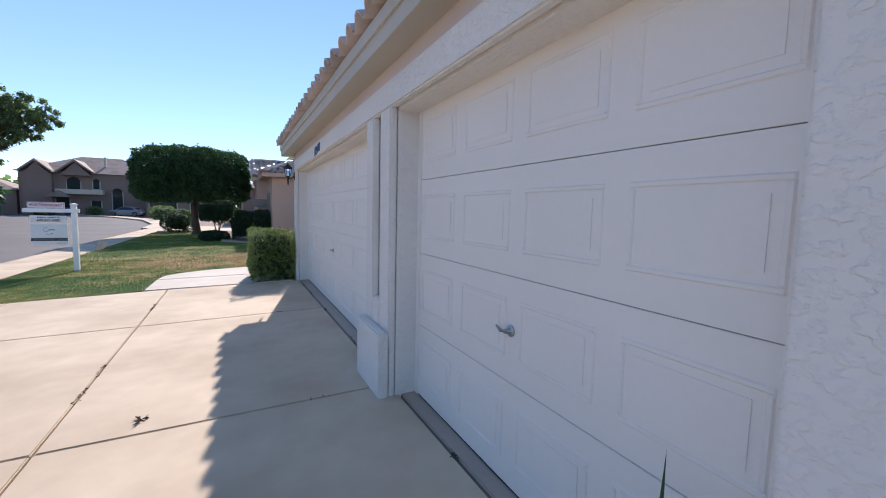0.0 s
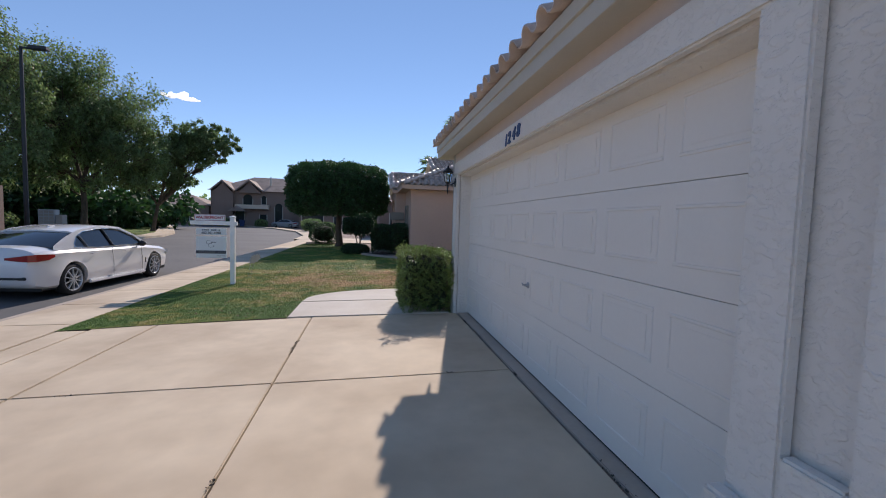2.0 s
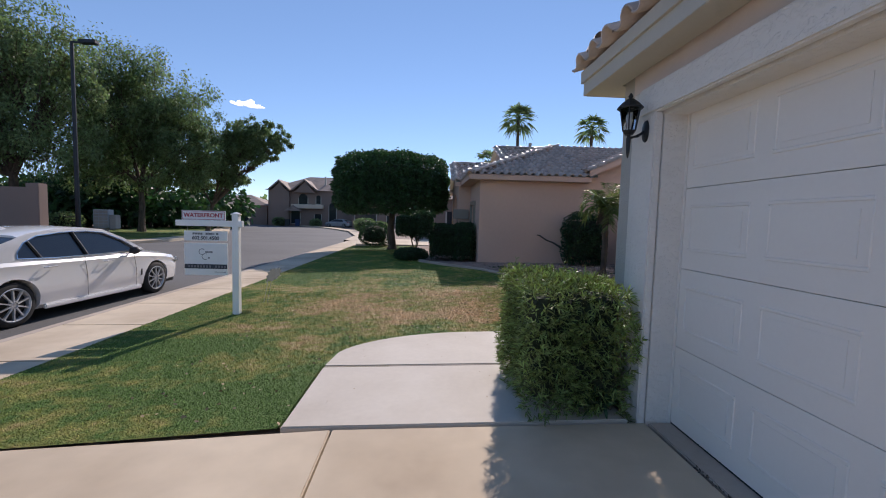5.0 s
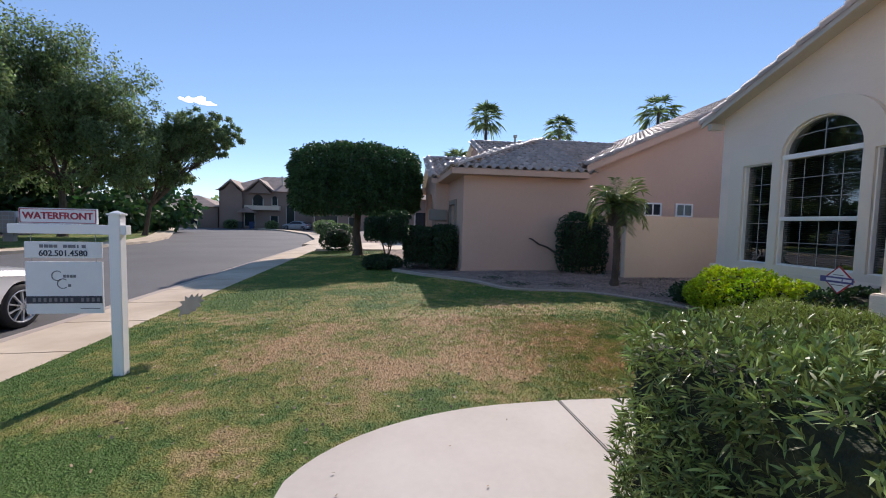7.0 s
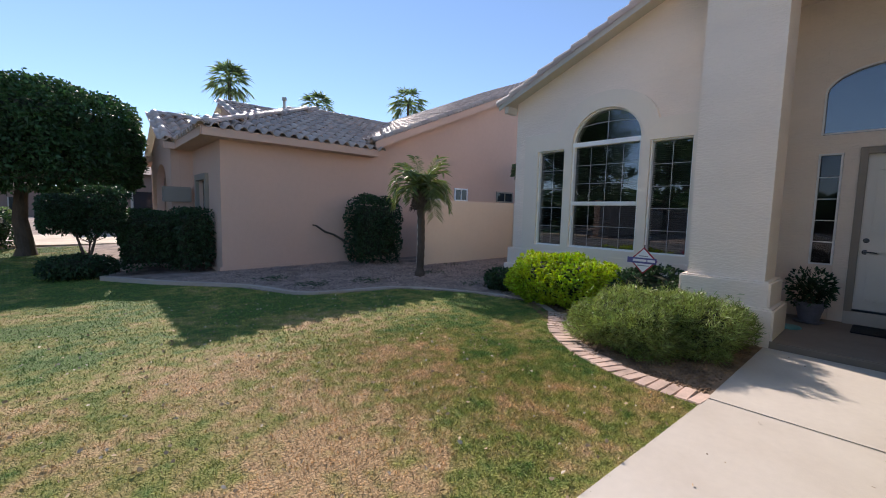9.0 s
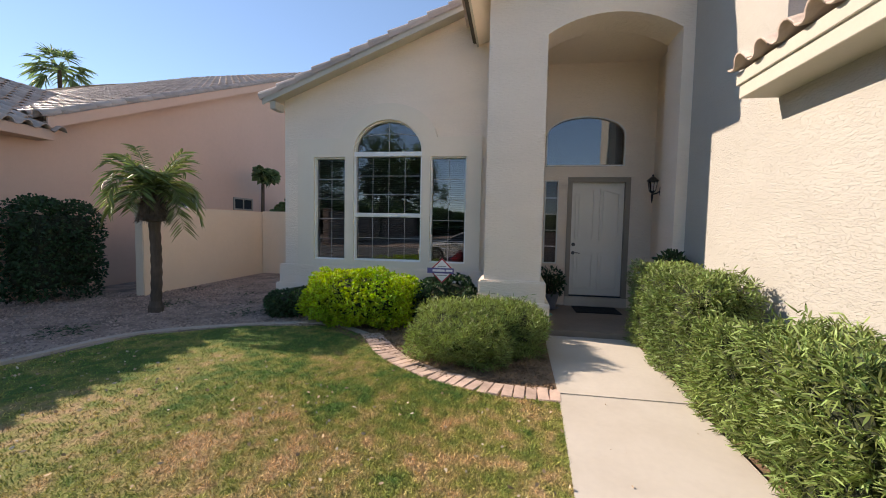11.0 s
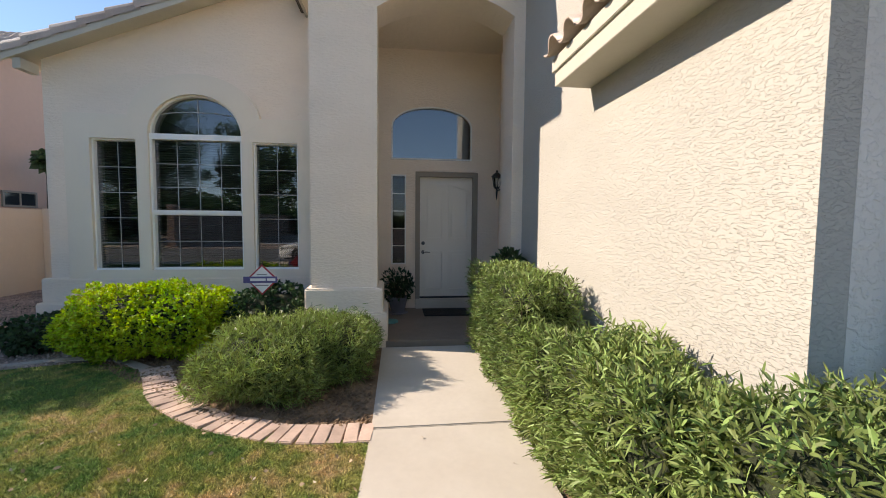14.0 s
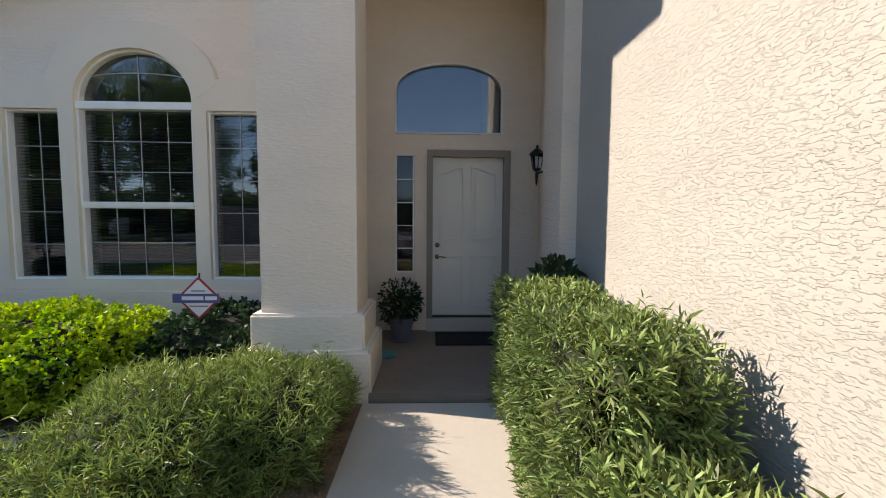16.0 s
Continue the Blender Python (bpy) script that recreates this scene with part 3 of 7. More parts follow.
# ---- garage ----
GX = 1.13
bm = bmesh.new()
for y0, y1, z0, z1 in ((-9, -2.4, 0, 2.75), (-2.4, 0.43, -0.1, 2.75), (3.02, 3.67, -0.1, 2.75), (8.95, 9.399, -0.1, 2.75), (0.43, 3.02, 2.27, 2.75), (3.67, 8.95, 2.27, 2.75)):
    box(bm, GX, y0, z0, GX + 0.26, y1, z1)
garage = structure("wall_garage", bm, STUCCO_WHITE, "white rough-stucco garage front wall", "wall")
part("upper_band", boxes((GX - 0.004, -9, 2.52, GX, 9.398, 2.72)), STUCCO_BEIGE, garage, "beige band under the eave")
T0, T1 = 1.065, GX - 0.005
part("header_trim", boxes((T0, -2.4, 2.29, T1, 9.2, 2.50), bevel=0.012), STUCCO_WHITE, garage)
for y0, y1 in ((3.025, 3.665), (-0.3, 0.428)):
    n0, n1 = y0 + (0.24 if y0 > 0 else 0.22), y0 + (0.44 if y0 > 0 else 0.44)
    part("pilaster", boxes((T0, y0, -0.1, T1, n0, 2.292), (T0, n1, -0.1, T1, y1, 2.292), (T0, n0, -0.1, T1, n1, 0.75), bevel=0.010), STUCCO_WHITE, garage)
    part("pilaster_base", boxes((0.985, y0 - 0.015, -0.1, T0 + 0.002, y1 + 0.015, 0.53), bevel=0.014), STUCCO_WHITE, garage)
part("pilaster", boxes((T0, 8.955, -0.1, T1, 9.20, 2.292), bevel=0.010), STUCCO_WHITE, garage)
bm = bmesh.new()
box(bm, GX + 0.05, 9.40, -0.1, 3.0, 9.56, 2.75)
box(bm, 3.0, 9.40, -0.1, 4.85, 9.56, 6.0)
structure("wall_side", bm, STUCCO_SUN_COPY, "sunlit cream skip-trowel stucco side wall", "wall")
# the pinkish look of this face in shade is put into the beige
structure("wall_upper", boxes((3.0, 2.0, 2.6, 3.25, 9.395, 6.0)), STUCCO_BEIGE, "upper wall above the garage roof, its shade put into a beige colour", "wall")
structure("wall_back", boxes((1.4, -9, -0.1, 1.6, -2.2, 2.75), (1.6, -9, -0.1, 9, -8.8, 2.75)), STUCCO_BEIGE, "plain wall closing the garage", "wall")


def garage_door(y0, y1, count, handle_y, label):
    d = thing("garage_door", (1.32, (y0 + y1) / 2, 0.02), label, "garage door", "garage doors")
    sec = 0.575
    pitch = (y1 - y0) / count
    for s in range(4):
        z0 = 0.02 + s * sec
        body = part("section", boxes((1.302, y0, z0 + 0.0018, 1.345, y1, z0 + sec - 0.0018), bevel=0.002), DOOR_WHITE, d)
        for i in range(count):
            a, b = y0 + i * pitch + 0.06, y0 + (i + 1) * pitch - 0.06
            lo, hi = z0 + 0.13, z0 + 0.455
            bm = bmesh.new()
            # raised field inside a pressed groove: frame ring and centre
            e = 0.022
            for r in ((a, lo, b, lo + e), (a, hi - e, b, hi), (a, lo + e, a + e, hi - e), (b - e, lo + e, b, hi - e)):
                box(bm, 1.296, r[0], r[1], 1.3035, r[2], r[3])
            bmesh.ops.bevel(bm, geom=[ed for ed in bm.edges if abs(ed.verts[0].co.x - 1.296) < 1e-4 and abs(ed.verts[1].co.x - 1.296) < 1e-4], offset=0.005, segments=1, affect="EDGES")
            box(bm, 1.2985, a + 0.055, lo + 0.055, 1.3035, b - 0.055, hi - 0.055)
            part("panel", bm, DOOR_WHITE, body)
    part("gap", boxes((1.346, y0 + 0.002, 0.01, 1.352, y1 - 0.002, 2.31)), SEAM, d)
    part("bottom_seal", boxes((1.306, y0, 0.009, 1.34, y1, 0.024)), BLACK_METAL, d, "black rubber bottom seal")
    hz = 0.88
    bm = bmesh.new()
    lathe(bm, (0, 0, 0), [(0.033, 0), (0.033, 0.006), (0.022, 0.012), (0.013, 0.03), (0.013, 0.042)], 16)
    bm.transform(pose(1.302, handle_y, hz, 0, -90, 0))
    h = part("handle", bm, STEEL, d, "worn chrome T-handle lock")
    bm = bmesh.new()
    tube(bm, [(1.262, handle_y - 0.02, hz + 0.004), (1.258, handle_y + 0.03, hz), (1.266, handle_y + 0.085, hz + 0.012)], [0.007, 0.010, 0.006], 8)
    part("lever", bm, STEEL, h)
    return d


garage_doors = [garage_door(0.47, 2.95, 4, 1.72, "white paneled single steel garage door with chrome handle"),
                garage_door(3.70, 8.92, 8, 6.30, "white paneled double steel garage door with chrome handle")]
jambs = []
for y0, y1 in ((0.43, 3.02), (3.67, 8.95)):
    jambs += [structure("door_jamb", boxes((1.30, y0, 0.0, 1.38, y0 + 0.037, 2.29), (1.30, y1 - 0.067 if y1 < 4 else y1 - 0.027, 0.0, 1.38, y1, 2.29), (1.30, y0, 2.325, 1.38, y1, 2.36)), DOOR_WHITE, "white painted garage door jamb", "trim")]

# eave of the garage
FX = 0.91
eave = structure("garage_eave", boxes((FX + 0.03, -9, 2.655, GX + 0.02, 9.86, 2.69)), FASCIA, "painted eave soffit of the garage", "eave")
part("fascia", boxes((FX + 0.02, -9, 2.65, FX + 0.05, 9.86, 2.78), bevel=0.004), FASCIA, eave)
part("fascia", boxes((FX, -9, 2.765, FX + 0.03, 9.885, 2.87), bevel=0.004), FASCIA, eave)
part("soffit", boxes((GX + 0.02, 9.562, 2.655, 3.05, 9.86, 2.69)), FASCIA, eave)
part("fascia", boxes((FX + 0.05, 9.84, 2.65, 3.05, 9.865, 2.78), bevel=0.004), FASCIA, eave)
part("fascia", boxes((FX + 0.03, 9.86, 2.765, 3.07, 9.885, 2.87), bevel=0.004), FASCIA, eave)
bm = bmesh.new()
S = 0.38
hx = 6.0
pv = [(FX, -9.0, 2.87), (FX, 9.885, 2.87), (hx, 9.885 - (hx - FX), 2.87 + S * (hx - FX)), (hx, -9.0, 2.87 + S * (hx - FX))]
bm.faces.new([bm.verts.new(p) for p in pv])
bm.faces.new([bm.verts.new(p) for p in ((FX, 9.885, 2.87), (3.06, 9.885, 2.87), (3.06, 9.885 - (3.06 - FX), 2.87 + S * (3.06 - FX)))])
bmesh.ops.solidify(bm, geom=bm.faces[:], thickness=0.04)
garage_roof = structure("garage_roof", bm, FASCIA, "roof deck of the garage", "roof")


# one clay barrel tile, axis along +y, low end at the origin
def tile_mesh(name, r=0.088, length=0.45, thick=0.016, n=9):
    """An S-shaped tile: a barrel that runs over into a shallow pan."""
    bm = bmesh.new()
    rings = []
    prof = [(r * math.cos(math.pi * i / 6), r * 0.92 * math.sin(math.pi * i / 6)) for i in range(7)] + [(-r - 0.03, -0.017), (-r - 0.07, -0.017), (-r - 0.105, 0.004)]
    for k, yy in enumerate((0.0, length)):
        g = 1.0 if k == 0 else 0.95
        for lower in (0, thick):
            rings.append([bm.verts.new((x * g * (1 - (lower / r if z > 0.01 else 0)), yy, z * g - lower)) for x, z in prof])
    o0, i0, o1, i1 = rings
    for i in range(n):
        bm.faces.new((o0[i], o0[i + 1], o1[i + 1], o1[i]))
        bm.faces.new((i0[i + 1], i0[i], i1[i], i1[i + 1]))
        bm.faces.new((o0[i + 1], o0[i], i0[i], i0[i + 1]))
    me = bpy.data.meshes.new(name)
    bm.normal_update()
    bm.to_mesh(me)
    bm.free()
    me.materials.append(TILE)
    me.shade_smooth()
    return me


def set_inverse(ob):
    """Keeps a child's own pose in world coordinates."""
    chain, m = ob.parent, Matrix()
    while chain:
        m = chain.matrix_parent_inverse @ chain.matrix_basis @ m
        chain = chain.parent
    ob.matrix_parent_inverse = m.inverted()


TILE_ME = tile_mesh("tile")
_tv = np.array([v.co[:] for v in TILE_ME.vertices])
_tf = np.array([p.vertices[:] for p in TILE_ME.polygons])


def lay_tiles(parent, origin, along, up, width, rows, step=0.37, pitch=0.275, keep=None, single=0, rng=random.Random(4)):
    """Courses of barrel tiles on a slope: along the eave, then up it. The first ones are parts, the rest one field."""
    o, u, w = Vector(origin), Vector(along).normalized(), Vector(up).normalized()
    nrm = u.cross(w).normalized()
    if nrm.z < 0:
        nrm = -nrm
    vs, count = [], 0
    for r in range(rows):
        for i in range(int(width / pitch) + 1):
            p = o + u * (i * pitch + rng.uniform(-0.006, 0.006)) + w * (r * step + rng.uniform(-0.012, 0.012)) + nrm * (0.012 + rng.uniform(0, 0.008))
            if keep and not keep(p):
                continue
            lean = 0.085
            ww = (w - nrm * lean).normalized()
            nn = u.cross(ww)
            if nn.z < 0:
                nn = -nn
            rot = Matrix((ww.cross(nn), ww, nn)).transposed()
            m = Matrix.Translation(p + nrm * 0.015) @ rot.to_4x4()
            if count < single:
                ob = new("tile", TILE_ME)
                ob.parent = parent
                set_inverse(ob)
                ob.matrix_basis = m
                count += 1
            else:
                mm = np.array(m)
                vs.append(_tv @ mm[:3, :3].T + mm[:3, 3])
    if vs:
        k = len(vs)
        f = (np.arange(k)[:, None, None] * len(_tv) + _tf[None]).reshape(-1, 4)
        tagged(mesh_np("tile_field", np.concatenate(vs), f, TILE_ISLAND, parent), "rows of tan clay roof tiles", kind="stuff")


c = 1 / math.hypot(1, S)
lay_tiles(garage_roof, (FX - 0.06, -4.0, 2.875), (0, 1, 0), (c, 0, S * c), 13.85, 7, keep=lambda p: (9.885 - p.y) > (p.x - FX) - 0.1, single=58)
lay_tiles(garage_roof, (FX + 0.05, 9.94, 2.875), (1, 0, 0), (0, -c, S * c), 2.1, 6, keep=lambda p: (p.x - FX) > (9.885 - p.y) - 0.1, single=20)


def turn_front(*obs):
    """The garage front stands a little out of square with the entry wing."""
    turn = Matrix.Translation((GX, 3.0, 0)) @ pose(0, 0, 0, 0, 0, -0.45) @ Matrix.Translation((-GX, -3.0, 0))
    for ob in obs:
        ob.matrix_basis = turn @ ob.matrix_basis


turn_front(garage, *garage_doors, *jambs)


# ---- house front: porch tower and window wing ----
PX = 4.80
bm = bmesh.new()
A0, A1, SP = 9.70, 11.36, 4.07
arch = [(A1, SP)] + arc(((A0 + A1) / 2, SP - 1.315), math.hypot((A1 - A0) / 2, 1.315), math.degrees(math.atan2(1.315, (A1 - A0) / 2)), 180 - math.degrees(math.atan2(1.315, (A1 - A0) / 2)), 16)[1:-1] + [(A0, SP)]
slab(bm, arch[::-1] + [(A1, 6.0), (A0, 6.0)], "x", PX, PX + 0.55)
box(bm, PX, A1, -0.1, PX + 0.55, 12.14, 6.0)
box(bm, PX, 9.40, -0.1, PX + 0.55, A0, 6.0)
box(bm, PX + 0.55, 11.95, -0.1, 6.10, 12.14, 6.0)
porch = structure("wall_porch", bm, STUCCO_SHADE_COPY, "tall cream stucco porch tower with an arched opening", "wall")
for o, z0, z1 in ((0.07, 0.40, 0.76), (0.125, -0.1, 0.47)):
    part("plinth", boxes((PX - o, A1 - o, z0, PX + 0.55 + o, 12.14 + o, z1), bevel=0.02), STUCCO_SHADE_COPY, porch, "stepped stucco plinth of the pier")
DW = 6.60
bm = bmesh.new()
box(bm, DW, 11.21, 0.0, DW + 0.18, 11.96, 6)
box(bm, DW, 10.96, 2.34, DW + 0.18, 11.21, 2.585)
box(bm, DW, 10.965, 0.1, DW + 0.18, 11.209, 0.86)
box(bm, DW, 10.80, 0.1, DW + 0.18, 10.96, 2.585)
box(bm, DW, 9.80, 2.40, DW + 0.18, 10.80, 2.585)
box(bm, DW, 9.40, 0.1, DW + 0.18, 9.80, 6)
fr = 0.665
fan_top = [(10.54 + fr * math.cos(radians(a)), 3.13 + 0.32 * math.sin(radians(a))) for a in range(0, 181, 12)]
slab(bm, fan_top + [(9.801, 3.13), (9.801, 6.0), (11.209, 6.0), (11.209, 3.13)], "x", DW, DW + 0.18)
box(bm, DW, 9.801, 2.585, DW + 0.18, 9.875, 3.13)
structure("wall_entry", bm, STUCCO_SHADE_COPY, "cream stucco entry wall inside the porch", "wall")
structure("wall_porch_side", boxes((5.35, 9.20, -0.1, DW + 0.18, 9.399, 6.0), (5.36, 11.75, -0.1, DW, 11.94, 6.0)), STUCCO_SHADE_COPY, "shaded stucco side walls of the porch", "wall")
structure("ceiling", boxes((PX + 0.55, 9.4, 4.35, DW, 11.75, 4.45)), STUCCO_SHADE_COPY, "porch ceiling", "ceiling")

# entry door
door = tagged(thing("door_1", (6.66, 10.3, 0.29), "closed pale grey four-panel entry door in a taupe frame", "door"), kind="structure")
part("frame", boxes((6.56, 10.735, 0.125, 6.70, 10.81, 2.39), (6.56, 9.77, 0.125, 6.70, 9.85, 2.39), (6.56, 9.851, 2.312, 6.70, 10.734, 2.39)), TAUPE, door, "taupe painted door frame")
leaf = part("door_leaf", boxes((6.655, 9.85, 0.30, 6.70, 10.735, 2.312)), ENTRY_PAINT, door)
part("threshold", boxes((6.52, 9.77, 0.125, 6.72, 10.81, 0.285), bevel=0.008), CONCRETE_PALE, door)
part("sweep", boxes((6.60, 9.85, 0.286, 6.654, 10.735, 0.31)), BLACK_METAL, door)
for a, b, lo, hi, top in ((9.92, 10.25, 1.28, 2.20, 1), (10.34, 10.66, 1.28, 2.20, 1), (9.92, 10.25, 0.42, 1.08, 0), (10.34, 10.66, 0.42, 1.08, 0)):
    bm = bmesh.new()
    def outline(off):
        if not top:
            return [(b - off, lo + off), (a + off, lo + off), (a + off, hi - off), (b - off, hi - off)]
        up = [i / 10 for i in range(11)]
        rise = [0.5 - 0.5 * math.cos(math.pi * (u if a < 10.3 else 1 - u)) for u in up]
        return [(b - off, lo + off), (a + off, lo + off)] + [(a + off + (b - a - 2 * off) * u, hi - off - 0.075 * (1 - r)) for u, r in zip(up, rise)]
    o, i_, c_ = outline(0.0), outline(0.022), outline(0.055)
    for k in range(len(o)):
        j = (k + 1) % len(o)
        slab(bm, [o[k], o[j], i_[j], i_[k]], "x", 6.624, 6.656)
    slab(bm, c_, "x", 6.628, 6.656)
    part("panel", bm, ENTRY_PAINT, leaf)
for hz, lever in ((1.21, 0), (1.06, 1)):
    bm = bmesh.new()
    lathe(bm, (0, 0, 0), [(0.032, 0), (0.030, 0.012), (0.016, 0.016), (0.013, 0.045 if lever else 0.022)], 16)
    bm.transform(pose(6.655, 10.675, hz, 0, -90, 0))
    if lever:
        tube(bm, [(6.612, 10.675, hz), (6.605, 10.62, hz + 0.004), (6.612, 10.565, hz - 0.004)], [0.009, 0.008, 0.006], 8)
    part("door_handle" if lever else "deadbolt", bm, DARK_STEEL, leaf, "dark nickel lever" if lever else "dark nickel deadbolt")

# sidelight and fanlight
win = tagged(thing("window_sidelight", (DW, 11.08, 0.86), "narrow sidelight window with five panes", "window"), kind="structure")
part("window_frame", boxes((6.585, 10.965, 0.86, 6.66, 10.985, 2.34), (6.585, 11.185, 0.86, 6.66, 11.205, 2.34), (6.585, 10.985, 0.86, 6.66, 11.185, 0.88), (6.585, 10.985, 2.32, 6.66, 11.185, 2.34)), WHITE, win)
part("muntin", boxes(*[(6.635, 10.985, 0.88 + 1.44 * k / 5 - 0.006, 6.65, 11.185, 0.88 + 1.44 * k / 5 + 0.006) for k in range(1, 5)]), WHITE, win)
# added dark sheet that keeps stray light out of the sidelight
part("curtain", boxes((6.72, 10.97, 0.8, 6.73, 11.2, 2.4)), INNER, win, "dark backing added behind the sidelight glass")
part("pane", boxes((6.638, 10.985, 0.88, 6.642, 11.185, 2.32)), GLASS_ENTRY, win)
win = tagged(thing("window_fanlight", (DW, 10.54, 2.585), "arched fanlight window above the entry door", "window"), kind="structure")
fo = [(10.54 + fr * math.cos(radians(a)), 3.13 + 0.32 * math.sin(radians(a))) for a in range(0, 181, 12)]
fi = [(10.54 + (fr - 0.02) * math.cos(radians(a)), 3.13 + 0.30 * math.sin(radians(a))) for a in range(0, 181, 12)]
bm = bmesh.new()
ring = [(11.205, 2.59)] + fo + [(9.875, 2.59)]
rin = [(11.185, 2.61)] + fi + [(9.895, 2.61)]
vo, vi = [[(bm.verts.new((x, y, z))) for y, z in rr] for rr, x in ((ring, 6.59), (rin, 6.59))]
wo, wi = [[(bm.verts.new((x, y, z))) for y, z in rr] for rr, x in ((ring, 6.66), (rin, 6.66))]
n = len(ring)
for i in range(n):
    j = (i + 1) % n
    bm.faces.new((vo[i], vo[j], vi[j], vi[i]))
    bm.faces.new((vi[i], vi[j], wi[j], wi[i]))
part("window_frame", bm, WHITE, win)
part("pane", slab(bmesh.new(), rin, "x", 6.638, 6.642), GLASS_TINT, win)
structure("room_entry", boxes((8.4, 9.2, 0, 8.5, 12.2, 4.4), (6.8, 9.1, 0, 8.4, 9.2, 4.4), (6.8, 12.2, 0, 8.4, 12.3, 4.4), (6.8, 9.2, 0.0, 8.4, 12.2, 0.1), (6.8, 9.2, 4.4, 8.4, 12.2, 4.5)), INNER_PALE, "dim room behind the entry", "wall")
# added panel: the sky reflected in the fanlight is painted as its grey
part("window_shade", slab(bmesh.new(), rin, "x", 6.76, 6.77), shade("reflected_sky_grey", (0.42, 0.44, 0.47), 0.8, vary=0.03), win, "grey panel added behind the fanlight in place of reflected sky")
structure("column_inside", boxes((6.70, 10.02, 2.6, 6.74, 10.12, 3.5)), WHITE, "pale upright inside the fanlight", "wall")

# window wing
WX = 6.10
RAKE = lambda y: 3.66 + (16.1 - y) * 0.39
bm = bmesh.new()


def wall_piece(y0, y1, z0, z1=None):
    slab(bm, [(y0, z0), (y1, z0), (y1, RAKE(y1) if z1 is None else z1), (y0, RAKE(y0) if z1 is None else z1)], "x", WX, WX + 0.2)


WL, WC, WR = (14.726, 15.315), (13.325, 14.565), (12.552, 13.175)
wall_piece(12.141, WR[0], -0.1)
wall_piece(*WR, -0.1, 0.85), wall_piece(*WR, 2.68)
wall_piece(WR[1], WC[0], -0.1)
wall_piece(*WC, -0.1, 0.85)
cy, cr, spz = sum(WC) / 2, (WC[1] - WC[0]) / 2, 2.77
slab(bm, [(cy + cr * math.cos(radians(a)), spz + 0.55 * math.sin(radians(a))) for a in range(0, 181, 9)] + [(WC[0], RAKE(WC[0])), (WC[1], RAKE(WC[1]))], "x", WX, WX + 0.2)
wall_piece(WC[1], WL[0], -0.1)
wall_piece(*WL, -0.1, 0.85), wall_piece(*WL, 2.68)
wall_piece(WL[1], 15.93, -0.1)
wing = structure("wall_wing", bm, STUCCO_SHADE_COPY, "cream stucco gable wall with a triple window", "wall")
structure("wall_wing_side", boxes((6.302, 15.74, -0.1, 12.0, 15.93, 3.66)), STUCCO_SHADE_COPY, "side wall of the window wing", "wall")
part("plinth", boxes((WX - 0.11, 12.26, 0.40, WX - 0.002, 15.99, 0.738), (WX - 0.16, 12.26, -0.1, WX - 0.002, 16.04, 0.40), bevel=0.015), STUCCO_SHADE_COPY, wing)
bm = bmesh.new()
SX0, SX1 = WX - 0.095, WX - 0.003
for y0, y1, z0, z1 in ((12.30, WR[0], 0.74, 3.01), (WR[0], WR[1], 2.68, 3.01), (WR[0], WR[1], 0.74, 0.85), (WR[1], WC[0], 0.74, 3.01), (WC[0], WC[1], 0.74, 0.85), (WC[1], WL[0], 0.74, 3.01), (WL[0], WL[1], 2.68, 3.01), (WL[0], WL[1], 0.74, 0.85), (WL[1], 15.63, 0.74, 3.01)):
    box(bm, SX0, y0, z0, SX1, y1, z1)
outer = [(cy + 0.88 * math.cos(radians(a)), 2.95 + 0.65 * math.sin(radians(a))) for a in range(0, 181, 9)]
inner = [(cy + cr * math.cos(radians(a)), spz + 0.55 * math.sin(radians(a))) for a in range(0, 181, 9)]
for i in range(20):
    slab(bm, [outer[i], outer[i + 1], inner[i + 1], inner[i]], "x", SX0 - 0.002, SX1)
part("window_surround", bm, STUCCO_TRIM, wing, "raised stucco surround stepping into an arch")


MUNTIN = shade("muntin_grey", (0.36, 0.36, 0.36), 0.5, vary=0.03)


def muntins(bm, y0, y1, z0, z1, nx, nz, x=6.115):
    for k in range(1, nx):
        yy = y0 + (y1 - y0) * k / nx
        box(bm, x, yy - 0.004, z0, x + 0.006, yy + 0.004, z1)
    for k in range(1, nz):
        zz = z0 + (z1 - z0) * k / nz
        box(bm, x - 0.001, y0, zz - 0.0045, x + 0.005, y1, zz + 0.0045)
    return bm


def framed(name, y0, y1, z0, z1, nx, nz, label, t=0.022):
    w = tagged(thing(name, (WX, (y0 + y1) / 2, z0), label, "window"), kind="structure")
    part("window_frame", boxes((6.050, y0, z0, 6.140, y0 + t, z1), (6.050, y1 - t, z0, 6.140, y1, z1), (6.050, y0 + t, z0, 6.140, y1 - t, z0 + t), (6.050, y0 + t, z1 - t, 6.140, y1 - t, z1), bevel=0.003), WHITE, w)
    part("muntin", muntins(bmesh.new(), y0 + t, y1 - t, z0 + t, z1 - t, nx, nz), MUNTIN, w)
    part("pane", boxes((6.123, y0 + t, z0 + t, 6.127, y1 - t, z1 - t)), GLASS_TINT, w)
    return w


framed("window_1", *WL, 0.85, 2.68, 2, 5, "tall narrow side window with white grid")
framed("window_3", *WR, 0.85, 2.68, 2, 5, "tall narrow side window with white grid beside the pier")
w = framed("window_2", *WC, 0.85, 1.66, 4, 2, "arched middle window with white frame and grid", 0.03)
